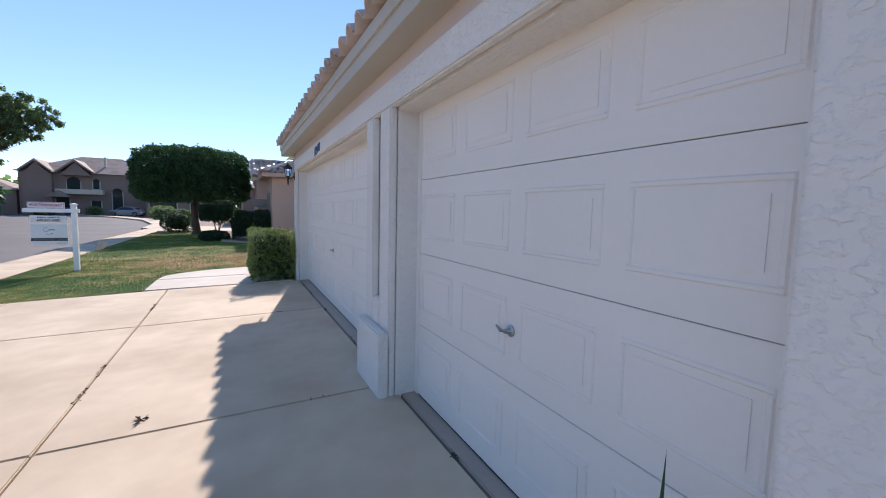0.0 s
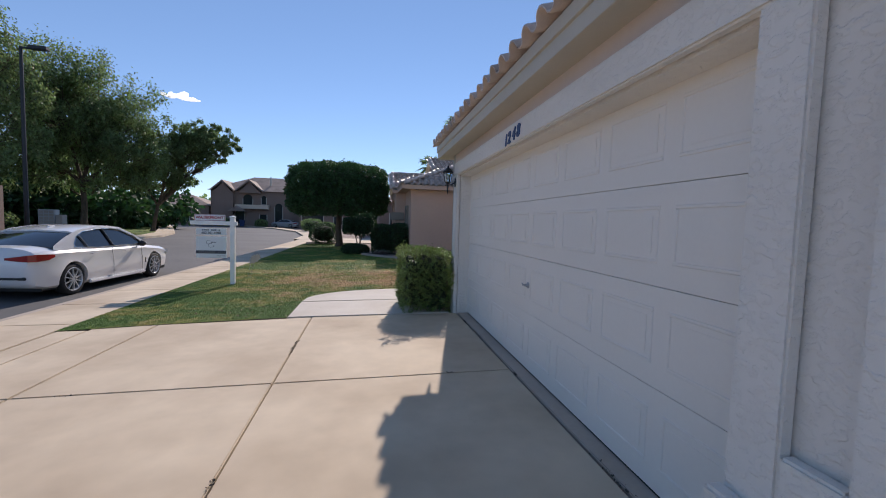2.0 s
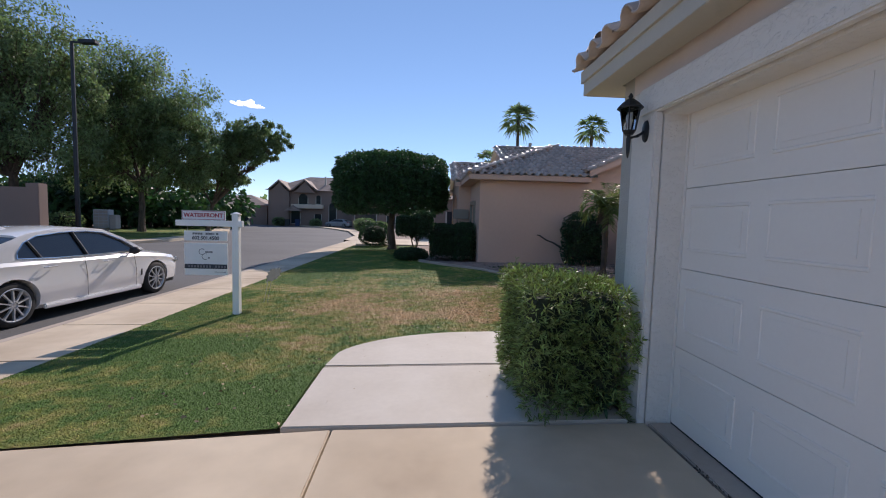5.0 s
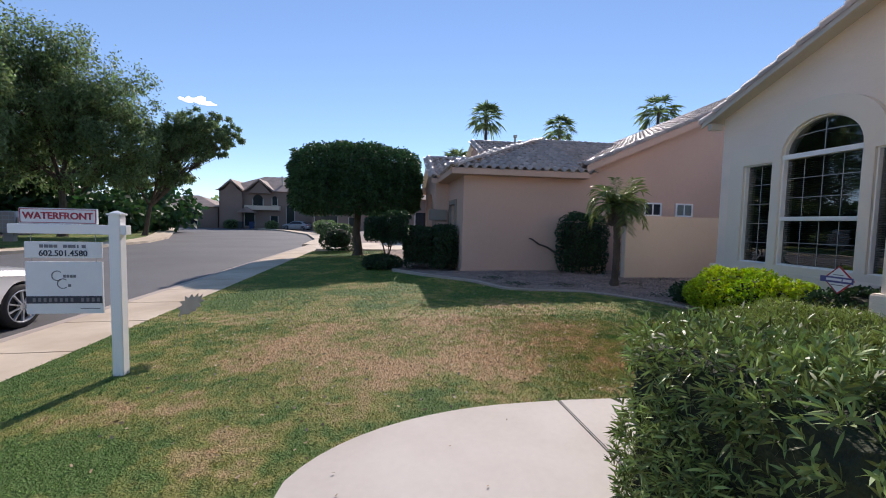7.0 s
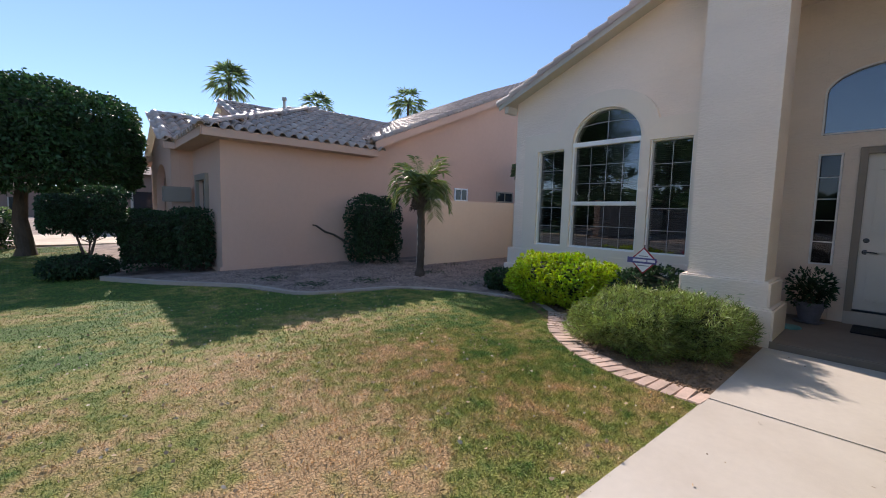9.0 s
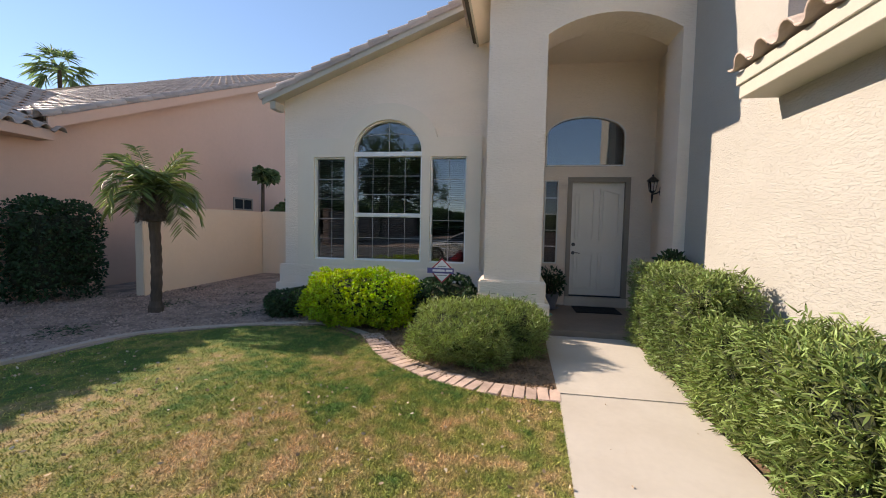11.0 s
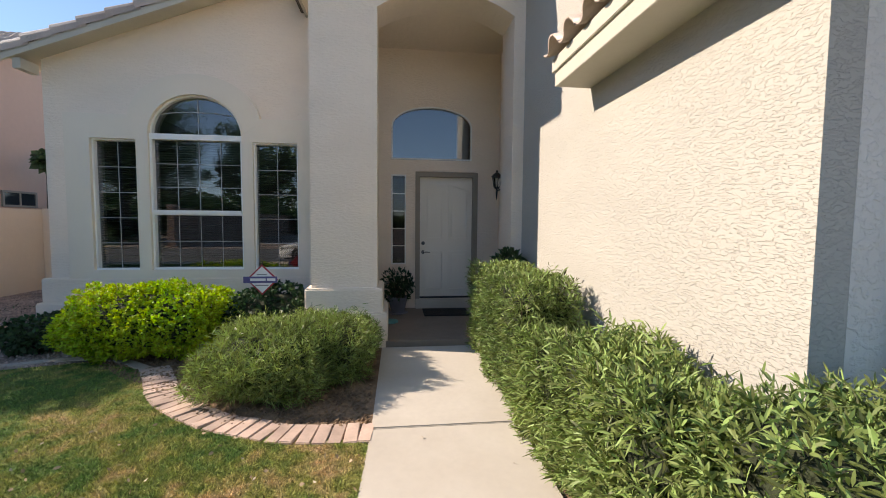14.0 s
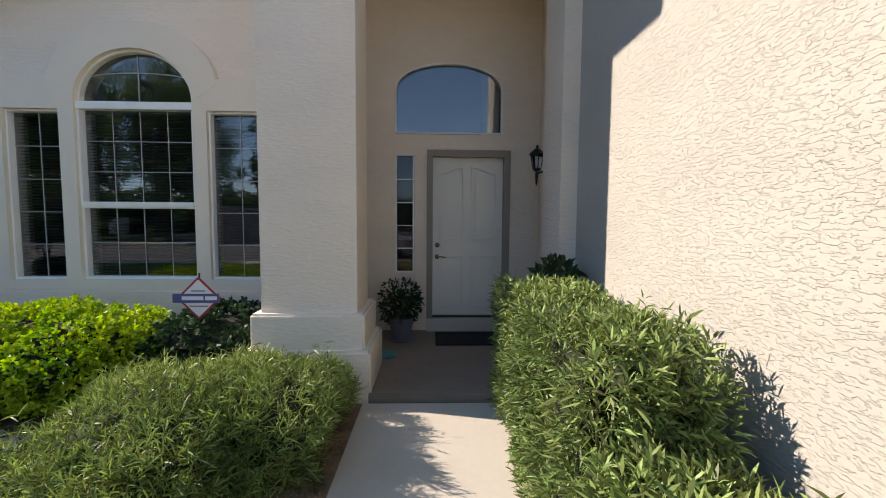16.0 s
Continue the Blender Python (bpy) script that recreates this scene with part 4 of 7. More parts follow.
part("window_frame", boxes((6.040, WC[0], 1.662, 6.140, WC[0] + 0.03, 2.69), (6.040, WC[1] - 0.03, 1.662, 6.140, WC[1], 2.69), (6.035, WC[0] + 0.03, 1.645, 6.140, WC[1] - 0.03, 1.70), (6.030, WC[0], 2.69, 6.140, WC[1], 2.77), bevel=0.003), WHITE, w)
part("muntin", muntins(bmesh.new(), WC[0] + 0.03, WC[1] - 0.03, 1.70, 2.69, 4, 3), MUNTIN, w)
part("pane", boxes((6.123, WC[0] + 0.03, 1.70, 6.127, WC[1] - 0.03, 2.69)), GLASS_TINT, w)
half = [(cy + (cr - 0.003) * math.cos(radians(a)), spz + 0.547 * math.sin(radians(a))) for a in range(0, 181, 9)]
part("pane", slab(bmesh.new(), half, "x", 6.123, 6.127), GLASS_TINT, w)
bm = bmesh.new()
box(bm, 6.115, cy - 0.006, spz, 6.121, cy + 0.006, spz + 0.545)
low = [(cy + (cr - 0.0) * math.cos(radians(a)) * 0.98, spz + 0.22 + 0.10 * math.sin(radians(a))) for a in range(0, 181, 18)]
for p, q in zip(low, low[1:]):
    slab(bm, [p, q, (q[0], q[1] + 0.012), (p[0], p[1] + 0.012)], "x", 6.114, 6.120)
part("muntin", bm, MUNTIN, w)
rim = [(cy + cr * math.cos(radians(a)), spz + 0.55 * math.sin(radians(a))) for a in range(0, 181, 9)]
rim2 = [(cy + (cr - 0.025) * math.cos(radians(a)), spz + 0.525 * math.sin(radians(a))) for a in range(0, 181, 9)]
bm = bmesh.new()
for i in range(20):
    slab(bm, [rim[i], rim[i + 1], rim2[i + 1], rim2[i]], "x", 6.060, 6.140)
part("window_frame", bm, ENTRY_PAINT, w)
for y0, y1, zt in ((*WL, 2.66), (*WC, 2.70), (*WR, 2.66)):
    bl = thing("window_blind", (6.17, (y0 + y1) / 2, 0.87), "horizontal slatted blind behind the window glass", "blind", "front window blinds")
    part("head_rail", boxes((6.15, y0 + 0.01, zt - 0.04, 6.19, y1 - 0.01, zt)), BLIND, bl)
    bm = bmesh.new()
    z = 0.88
    while z < zt - 0.06:
        slab(bm, [(6.155, z), (6.185, z + 0.016), (6.185, z + 0.018), (6.155, z + 0.002)], "y", y0 + 0.015, y1 - 0.015)
        z += 0.034
    tagged(part("slats", bm, BLIND, bl), kind="stuff")
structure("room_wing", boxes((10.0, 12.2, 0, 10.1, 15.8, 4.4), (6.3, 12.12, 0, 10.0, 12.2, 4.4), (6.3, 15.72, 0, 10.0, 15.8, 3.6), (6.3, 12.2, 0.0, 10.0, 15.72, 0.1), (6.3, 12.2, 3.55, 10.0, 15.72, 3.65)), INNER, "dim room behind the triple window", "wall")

# roof of the wing: rake board, barrel tiles along the edge, deck
bm = bmesh.new()
slab(bm, [(12.15, RAKE(12.15)), (16.14, RAKE(16.14)), (16.14, RAKE(16.14) + 0.06), (12.15, RAKE(12.15) + 0.06)], "x", 5.80, 13.0)
wing_roof = structure("wing_roof", bm, FASCIA, "roof deck of the window wing", "roof")
bm = bmesh.new()
slab(bm, [(12.15, RAKE(12.15) - 0.06), (16.17, RAKE(16.17) - 0.06), (16.17, RAKE(16.17) + 0.035), (12.15, RAKE(12.15) + 0.035)], "x", 5.765, 5.80)
part("rake_board", bm, FASCIA, wing_roof, "grey painted rake board")

# barrel tiles lying along the rake, each overlapping the next
_d = Vector((0, -1, 0.39)).normalized()
_side = Vector((1, 0, 0))
_up = _side.cross(_d).normalized() if _side.cross(_d).z > 0 else _d.cross(_side).normalized()
bm = bmesh.new()
_prof = [(-0.10, 0.0), (-0.10, 0.085)] + [(-0.10 * math.cos(radians(a)), 0.085 + 0.075 * math.sin(radians(a))) for a in range(30, 151, 30)] + [(0.10, 0.085), (0.10, 0.0)]
_lo = [bm.verts.new((x, 0, z)) for x, z in _prof]
_hi = [bm.verts.new((x * 0.88, 0.43, z * 0.84)) for x, z in _prof]
for k in range(len(_prof) - 1):
    bm.faces.new((_lo[k], _lo[k + 1], _hi[k + 1], _hi[k]))
bm.faces.new(_lo[::-1])
bm.faces.new(_hi)
bmesh.ops.recalc_face_normals(bm, faces=bm.faces[:])
for k in range(2):
    bmesh.ops.create_icosphere(bm, subdivisions=1, radius=0.007, matrix=Matrix.Translation(((-0.1, 0.1)[k], 0.09, 0.05)))
RAKE_ME = bpy.data.meshes.new("tile")
bm.to_mesh(RAKE_ME)
bm.free()
RAKE_ME.materials.append(TILE)
for i in range(13):
    p = Vector((5.845, 16.21, RAKE(16.21) + 0.036)) + _d * (0.36 * i + 0.01 * (i % 3)) + _up * (0.006 * (i % 2))
    ww = (_d - _up * 0.05).normalized()
    nn = ww.cross(_side)
    nn = nn if nn.z > 0 else -nn
    if p.y < 12.5:
        continue
    ob = new("tile", RAKE_ME)
    ob.parent = wing_roof
    ob.matrix_basis = Matrix.Translation(p) @ Matrix((ww.cross(nn), ww, nn)).transposed().to_4x4()
lay_tiles(wing_roof, (6.1, 16.21, RAKE(16.21) + 0.07), (1, 0, 0), (0, -1, 0.39), 2.0, 11)
part("eave_tail", boxes((5.80, 15.94, 3.50, 6.08, 16.04, 3.635), bevel=0.004), FASCIA, wing_roof)

# eave of the porch tower, running back from the front
bm = bmesh.new()
slab(bm, [(12.145, 4.62), (12.40, 4.53), (12.40, 4.69), (12.145, 4.80)], "x", 4.34, 7.5)
porch_roof = structure("porch_roof", bm, STUCCO_SHADE_COPY, "overhanging eave of the porch tower", "roof")
part("fascia", boxes((4.30, 12.40, 4.50, 7.5, 12.43, 4.70), bevel=0.004), FASCIA, porch_roof)
part("gutter", boxes((4.30, 12.431, 4.56, 7.5, 12.50, 4.68), bevel=0.01), SEAM, porch_roof, "dark brown gutter")
bm = bmesh.new()
slab(bm, [(12.515, 4.67), (12.515, 4.80), (10.8, 5.50), (9.0, 4.84), (9.0, 4.68), (10.8, 5.34)], "x", 4.34, 7.5)
part("deck", bm, FASCIA, porch_roof)
lay_tiles(porch_roof, (4.40, 12.58, 4.76), (1, 0, 0), (0, -1, 0.38), 2.4, 4)


# ---- plants ----
def shell(rng, n, centre, axes, p, depth=0.16, lumps=0.08, low=-0.95, drum=False):
    """Points near the skin of a rounded block (or a drum, round in plan) and the ways out of it."""
    d = rng.normal(size=(int(n * 1.6) + 8, 3))
    if drum:
        flat = np.linalg.norm(d[:, :2], axis=1, keepdims=True)
        d /= (flat ** p + np.abs(d[:, 2:]) ** p) ** (1 / p)
    else:
        d /= (np.abs(d) ** p).sum(1, keepdims=True) ** (1 / p)
    d = d[d[:, 2] > low][:n]
    nrm = np.sign(d) * np.abs(d) ** (p - 1) / np.array(axes)
    if drum:
        flat = np.linalg.norm(d[:, :2], axis=1, keepdims=True)
        nrm[:, :2] = d[:, :2] * flat ** (p - 2) / axes[0]
    nrm = unit(nrm)
    ph = rng.uniform(0, 6.28, 3)
    w = d * np.array(axes)
    bump = 1 + lumps * (np.sin(w[:, 0] * 7 + ph[0]) * np.sin(w[:, 1] * 8 + ph[1]) + 0.6 * np.sin(w[:, 2] * 9 + w[:, 0] * 5 + ph[2]))
    pts = np.array(centre) + w * bump[:, None] * (1 - depth * rng.uniform(0, 1, len(d))[:, None] ** 1.6)
    return pts, nrm


def core(centre, axes, p, material, name, parent, shrink=0.86, drum=False):
    bm = bmesh.new()
    bmesh.ops.create_icosphere(bm, subdivisions=4, radius=1)
    for v in bm.verts:
        s = (math.hypot(v.co.x, v.co.y) ** p + abs(v.co.z) ** p) ** (1 / p) if drum else sum(abs(c) ** p for c in v.co) ** (1 / p)
        q = v.co / s
        k = shrink * (1 + 0.10 * noise.noise(q * 4.0))
        v.co = Vector((centre[0] + q.x * axes[0] * k, centre[1] + q.y * axes[1] * k, max(centre[2] + q.z * axes[2] * k, centre[2] - axes[2] * 0.97)))
    return part(name, bm, material, parent)


def shrub(name, label, category, x0, x1, y0, y1, z0, z1, p, leafmat, n, length, width, up=0.5, seed=1, depth=0.2, lumps=0.06, stems=0, droop=0.25, sprigs=0, group="", shoots=0, drum=False):
    """A clipped or loose shrub: leafy skin, a solid core painted dark as inner shade, a few bare stems, and longer
    sprigs on top.
    """
    rng = np.random.default_rng(seed)
    c, a = ((x0 + x1) / 2, (y0 + y1) / 2, (z0 + z1) / 2), ((x1 - x0) / 2, (y1 - y0) / 2, (z1 - z0) / 2)
    t = thing(name, (c[0], c[1], z0), label, category, group)
    pts, nrm = shell(rng, n, c, a, p, depth, lumps, drum=drum)
    if shoots:
        k = rng.permutation(len(pts))[: max(8, n // shoots)]
        axis = unit(nrm[k] * 0.6 + rng.normal(0, 0.38, (len(k), 3)) + np.array([[0, 0, up * 1.6]]))
        s1 = unit(np.cross(axis, rng.normal(size=axis.shape)))
        s2 = np.cross(axis, s1)
        b2, w2 = [], []
        for j in range(shoots):
            ang = 2.4 * j + rng.uniform(0, 0.6)
            open_ = 0.35 + 0.75 * j / shoots
            b2.append(pts[k] - axis * (length * 0.75 * j / shoots) + rng.normal(0, 0.004, axis.shape))
            w2.append(axis * math.cos(open_) + (s1 * math.cos(ang) + s2 * math.sin(ang)) * math.sin(open_) + rng.normal(0, 0.14, axis.shape))
        v, f = leaf_arrays(rng, np.concatenate(b2), np.concatenate(w2), length, width, droop)
    else:
        way = nrm * 0.55 + rng.normal(0, 0.75, pts.shape) + np.array([[0, 0, up]])
        v, f = leaf_arrays(rng, pts, way, length, width, droop)
    mesh_np("foliage", v, f, leafmat, t)
    if sprigs:
        k = rng.integers(0, len(pts), sprigs * 3)
        k = k[pts[k, 2] > c[2] + a[2] * 0.6][:sprigs]
        base = pts[k]
        tall = rng.uniform(0.5, 1.3, len(k)) * length * 1.3
        b2, w2 = [], []
        for j in range(7):
            b2.append(base + np.array([[0, 0, 1.0]]) * (tall * j / 7)[:, None] + rng.normal(0, 0.006, base.shape))
            w2.append(rng.normal(0, 0.6, base.shape) + np.array([[0, 0, 0.5]]))
        v, f = leaf_arrays(rng, np.concatenate(b2), np.concatenate(w2), length * 1.05, width, droop)
        tagged(mesh_np("sprigs", v, f, leafmat, t), kind="stuff")
    core(c, a, p, SHADE_CORE, "inner_foliage", t, 0.80 if p > 6 else 0.72, drum)
    if stems:
        bm = bmesh.new()
        for _ in range(stems):
            bx, by = rng.uniform(x0 + 0.1, x1 - 0.1), rng.uniform(y0 + 0.1, y1 - 0.1)
            ex, ey = c[0] + (bx - c[0]) * 1.02, c[1] + (by - c[1]) * 1.02
            tube(bm, [(bx, by, z0), ((bx + ex) / 2 + rng.normal(0, 0.03), (by + ey) / 2 + rng.normal(0, 0.03), z0 + (z1 - z0) * 0.45), (ex, ey, z0 + (z1 - z0) * rng.uniform(0.75, 0.95))], [0.009, 0.007, 0.003], 5)
        tagged(part("stems", bm, STEM, t), kind="stuff")
    return t


# solid body inside the leaves, near black to paint the shade between them
SHADE_CORE = shade("inner_foliage", (0.03, 0.04, 0.015), 0.9, vary=0.3, scale=14, fine=60, bump=0.03, bump_scale=30)
shrub("hedge", "boxy clipped green hedge at the garage corner", "hedge", 0.25, 1.10, 8.95, 10.22, -0.02, 1.03, 11, LEAF_HEDGE, 27000, 0.064, 0.0052, 0.35, 11, stems=40, sprigs=70, shoots=9, depth=0.26, lumps=0.07, group="walk hedge")
shrub("hedge", "low clipped hedge of narrow green leaves along the walk", "hedge", 0.98, 2.12, 9.66, 10.27, 0.0, 0.91, 9, LEAF_HEDGE, 28000, 0.080, 0.0054, 0.4, 12, stems=45, sprigs=90, shoots=9, depth=0.28, lumps=0.10, group="walk hedge")
shrub("hedge", "lowest stretch of the clipped hedge beside the tall block", "hedge", 2.06, 2.76, 9.66, 10.27, 0.0, 0.79, 8, LEAF_HEDGE, 17000, 0.080, 0.0054, 0.4, 45, stems=30, sprigs=50, shoots=9, depth=0.28, lumps=0.10, group="walk hedge")
shrub("hedge", "taller clipped hedge block beside the porch", "hedge", 2.72, 4.66, 9.66, 10.26, 0.0, 1.09, 10, LEAF_HEDGE, 40000, 0.070, 0.0050, 0.4, 13, stems=60, sprigs=90, shoots=9, depth=0.24, lumps=0.06, group="walk hedge")
shrub("shrub", "bright yellow-green rounded shrub below the window", "shrub", 4.15, 5.45, 13.10, 14.80, 0.02, 0.81, 2.7, LEAF_LIME, 24000, 0.048, 0.012, 0.5, 14, depth=0.30, lumps=0.13, shoots=6)
shrub("shrub", "dark green broad-leaved shrub beside the yellow one", "shrub", 4.75, 5.75, 12.25, 13.25, 0.02, 0.70, 2.8, LEAF_DARK, 5200, 0.055, 0.018, 0.5, 15, lumps=0.12, shoots=6)
shrub("shrub", "low dark green shrub at the wall corner", "shrub", 4.6, 5.8, 14.75, 15.6, 0.02, 0.42, 2.6, LEAF_DARK, 2600, 0.06, 0.018, 0.4, 16, lumps=0.1)
shrub("mounded_shrub", "mounded shrub of narrow grassy blades behind the brick edging", "shrub", 3.08, 4.58, 11.66, 12.86, 0.02, 0.58, 2.8, LEAF_BLADE, 32000, 0.085, 0.0036, 0.6, 17, depth=0.30, lumps=0.13, droop=0.25, sprigs=90, shoots=11, group="mounded shrubs")
shrub("mounded_shrub", "mounded shrub of narrow grassy blades at the pier", "shrub", 3.40, 4.70, 11.34, 12.45, 0.02, 0.59, 3.0, LEAF_BLADE, 21000, 0.085, 0.0036, 0.6, 20, depth=0.30, lumps=0.13, droop=0.25, sprigs=60, shoots=11, group="mounded shrubs")
shrub("plant", "small dark green plant at the garage wall", "plant", 0.72, 1.0, 9.0, 9.4, 0.0, 0.24, 2.2, LEAF_DARK, 300, 0.10, 0.012, 0.8, 18)
shrub("shrub", "dark glossy shrub tucked against the porch corner", "shrub", 4.3, 4.75, 9.66, 9.95, 0.8, 1.22, 2.2, LEAF_DARK, 500, 0.11, 0.016, 0.7, 19)

# plants along the neighbouring house
shrub("hedge", "dark green boxy hedge by the neighbouring house", "hedge", -0.15, 0.85, 21.2, 23.0, 0.0, 1.32, 7, LEAF_DARK, 6000, 0.07, 0.02, 0.3, 21, group="neighbour hedges")
shrub("hedge", "dark green boxy hedge at the house corner", "hedge", 0.75, 1.48, 20.9, 22.6, 0.0, 1.36, 7, LEAF_DARK, 5000, 0.07, 0.02, 0.3, 22, group="neighbour hedges")
shrub("hedge", "tall dark green hedge between house and fence", "hedge", 4.45, 5.75, 19.3, 20.4, 0.02, 1.80, 6, LEAF_DARK, 7000, 0.07, 0.02, 0.3, 23, group="neighbour hedges")
shrub("shrub", "low clipped round shrub under the topiary", "shrub", -1.5, -0.3, 20.7, 21.7, -0.02, 0.42, 2.5, LEAF_DARK, 2500, 0.06, 0.02, 0.3, 24)
shrub("shrub", "rounded dark shrub beyond the tree", "shrub", -4.1, -2.3, 29, 31, -0.1, 1.2, 2.5, LEAF_DARK, 2500, 0.10, 0.03, 0.3, 25)


def limb_tree(name, label, base, top, trunk_r, blobs, leafmat, leaves, size, seed, lean=(0, 0), droop=0.3, p=2.3, narrow=0.28, category="tree"):
    """A tapered trunk, limbs to each mass of foliage, and a crown of many separate leaf clumps."""
    rng = np.random.default_rng(seed)
    t = thing(name, base, label, category)
    b = np.array(base, float)
    fork = b + np.array([lean[0] * 0.5, lean[1] * 0.5, top])
    bm = bmesh.new()
    tube(bm, [b - np.array([0, 0, 0.1]), b + (fork - b) * 0.12 + np.array([0.02, 0, 0]), b + (fork - b) * 0.55 + rng.normal(0, trunk_r * 0.3, 3) * np.array([1, 1, 0]), fork], [trunk_r * 1.45, trunk_r, trunk_r * 0.85, trunk_r * 0.7], 10)
    part("trunk", bm, BARK, t)
    bm = bmesh.new()
    vs, fs, off = [], [], 0
    total = sum(q[3] * q[4] * q[5] for q in blobs) ** 1.0
    for bx, by, bz, ax, ay, az in blobs:
        c = np.array([bx, by, bz])
        mid = (fork + c) / 2 + rng.normal(0, 0.15, 3) * min(ax, 1)
        tube(bm, [fork - np.array([0, 0, 0.15]), mid, c], [trunk_r * 0.6, trunk_r * 0.35, trunk_r * 0.12], 6)
        n = max(60, int(leaves * ax * ay * az / total))
        k = max(6, n // (110 if n > 1000 else 40))
        cl, _ = shell(rng, k, c, (ax, ay, az), p, 0.85, 0.2)
        for q in cl[:: 2]:
            tube(bm, [mid, (mid + q) / 2 + rng.normal(0, 0.1, 3), q], [trunk_r * 0.16, trunk_r * 0.1, 0.01], 4)
        cent = cl[rng.integers(0, len(cl), n)]
        r = 0.17 * (ax * ay * az) ** (1 / 3)
        pts = cent + rng.normal(0, r * 0.55, (n, 3)) * np.array([1, 1, 1.2 if droop > 0.4 else 0.9])
        way = rng.normal(0, 1, (n, 3)) + unit(pts - c) * 0.5
        v, f = leaf_arrays(rng, pts, way, size, size * narrow, droop)
        vs.append(v), fs.append(f + off)
        off += len(v)
    part("branchwork", bm, BARK, t)
    mesh_np("crown", np.concatenate(vs), np.concatenate(fs), leafmat, t)
    return t


limb_tree("tree", "tall feathery green shade tree across the street", (-28.2, 35.5, -0.15), 4.0, 0.32, [(-31.6, 35.2, 11.4, 5.0, 4.4, 4.6), (-27.2, 35, 11.7, 4.3, 4, 3.4), (-34.5, 36, 8.5, 4.6, 3.4, 4), (-28.7, 34.6, 7.3, 5, 3.4, 3.4), (-24.9, 35, 9.9, 3.4, 3, 3.1), (-25.9, 34.6, 6.1, 3.4, 3, 2.5), (-32, 34.6, 5.2, 3.4, 2.8, 2.0), (-24, 35, 11.7, 1.6, 1.6, 1.3), (-30, 35, 14.6, 2.4, 2, 1.2)], LEAF_TREE, 66000, 0.19, 31, droop=0.5)
limb_tree("tree", "tall drooping green shade tree across the street", (-24.2, 42, -0.15), 4.2, 0.26, [(-26, 42, 11.3, 4.4, 3.6, 3.8), (-22.0, 42, 10.2, 3.8, 3.2, 3.2), (-23, 42, 7.6, 4.6, 3.2, 3.2), (-19.4, 42, 8.2, 2.8, 2.4, 2.6), (-28.5, 43, 8, 3.6, 3, 3.8), (-20.6, 42, 5.2, 3.2, 2.4, 2.0), (-26.5, 41.5, 5.0, 3.4, 2.6, 2.0)], LEAF_TREE, 62000, 0.21, 32, droop=0.5)
limb_tree("tree", "slim green tree on the verge at the bend", (-20.8, 46, -0.15), 2.6, 0.2, [(-18.2, 46, 8.4, 1.9, 1.9, 1.8), (-16.2, 46.2, 9.3, 1.6, 1.5, 1.3), (-15.6, 46, 7.2, 1.3, 1.2, 1.0), (-19.6, 46, 6.0, 2.2, 1.8, 1.3), (-22, 46, 5.2, 2.4, 1.8, 1.4), (-18.2, 46, 4.8, 1.7, 1.5, 0.9), (-14.5, 46.2, 8.5, 1.5, 1.4, 1.3), (-17.0, 46, 7.3, 1.8, 1.6, 1.4)], LEAF_TREE, 48000, 0.19, 33, lean=(1.0, 0))
limb_tree("tree", "green tree farther along the verge", (-30, 52, -0.15), 3.0, 0.24, [(-31, 52, 8, 4, 3, 3.2), (-27, 52, 6.4, 3.2, 2.6, 2.4), (-35, 53, 6.4, 4, 3, 3.2)], LEAF_TREE, 12000, 0.36, 34)
limb_tree("tree", "large shade tree over the corner wall", (-33, 27, -0.15), 3.4, 0.3, [(-35, 27, 8.4, 4.6, 4, 3.6), (-31.5, 26.5, 6.2, 3, 3, 2.6), (-38, 24, 7, 4, 4, 4)], LEAF_TREE, 14000, 0.3, 35, droop=0.5)
ficus = limb_tree("ficus_tree", "box-clipped dark green ficus tree on the lawn", (-2.0, 26.9, -0.06), 1.85, 0.2, [(-2.05, 26.9, 3.2, 2.0, 1.8, 0.8)], LEAF_FICUS, 5000, 0.12, 36, p=4)
clipped = shrub("clipped_crown", "flat-topped dense dark green crown of the clipped ficus", "tree crown", -4.88, 0.78, 24.1, 29.7, 1.66, 4.60, 4.6, LEAF_FICUS, 52000, 0.12, 0.030, 0.3, 37, depth=0.16, lumps=0.04, sprigs=200, drum=True)
for ob in list(clipped.children):
    ob.parent = ficus
    set_inverse(ob)
bpy.data.objects.remove(clipped)
topiary = limb_tree("topiary", "multi-stemmed dark topiary with clipped cubes", (-0.75, 21.35, 0.0), 0.35, 0.06, [(-1.15, 21.3, 1.25, 0.26, 0.26, 0.3), (-0.45, 21.4, 1.45, 0.36, 0.3, 0.38), (-0.75, 21.6, 0.95, 0.3, 0.3, 0.2)], LEAF_DARK, 3000, 0.06, 38, p=5)

for k, (x0, x1, y0, y1, z0, z1) in enumerate(((-1.46, -0.78, 21.0, 21.7, 0.84, 1.60), (-0.86, -0.10, 21.05, 21.8, 0.76, 1.79))):
    block = shrub("clipped_block", "dense clipped block of dark leaves", "plant", x0, x1, y0, y1, z0, z1, 4.0, LEAF_DARK, 5000, 0.055, 0.016, 0.3, 81 + k, depth=0.2, lumps=0.05)
    for ob in list(block.children):
        ob.parent = topiary
        set_inverse(ob)
    bpy.data.objects.remove(block)


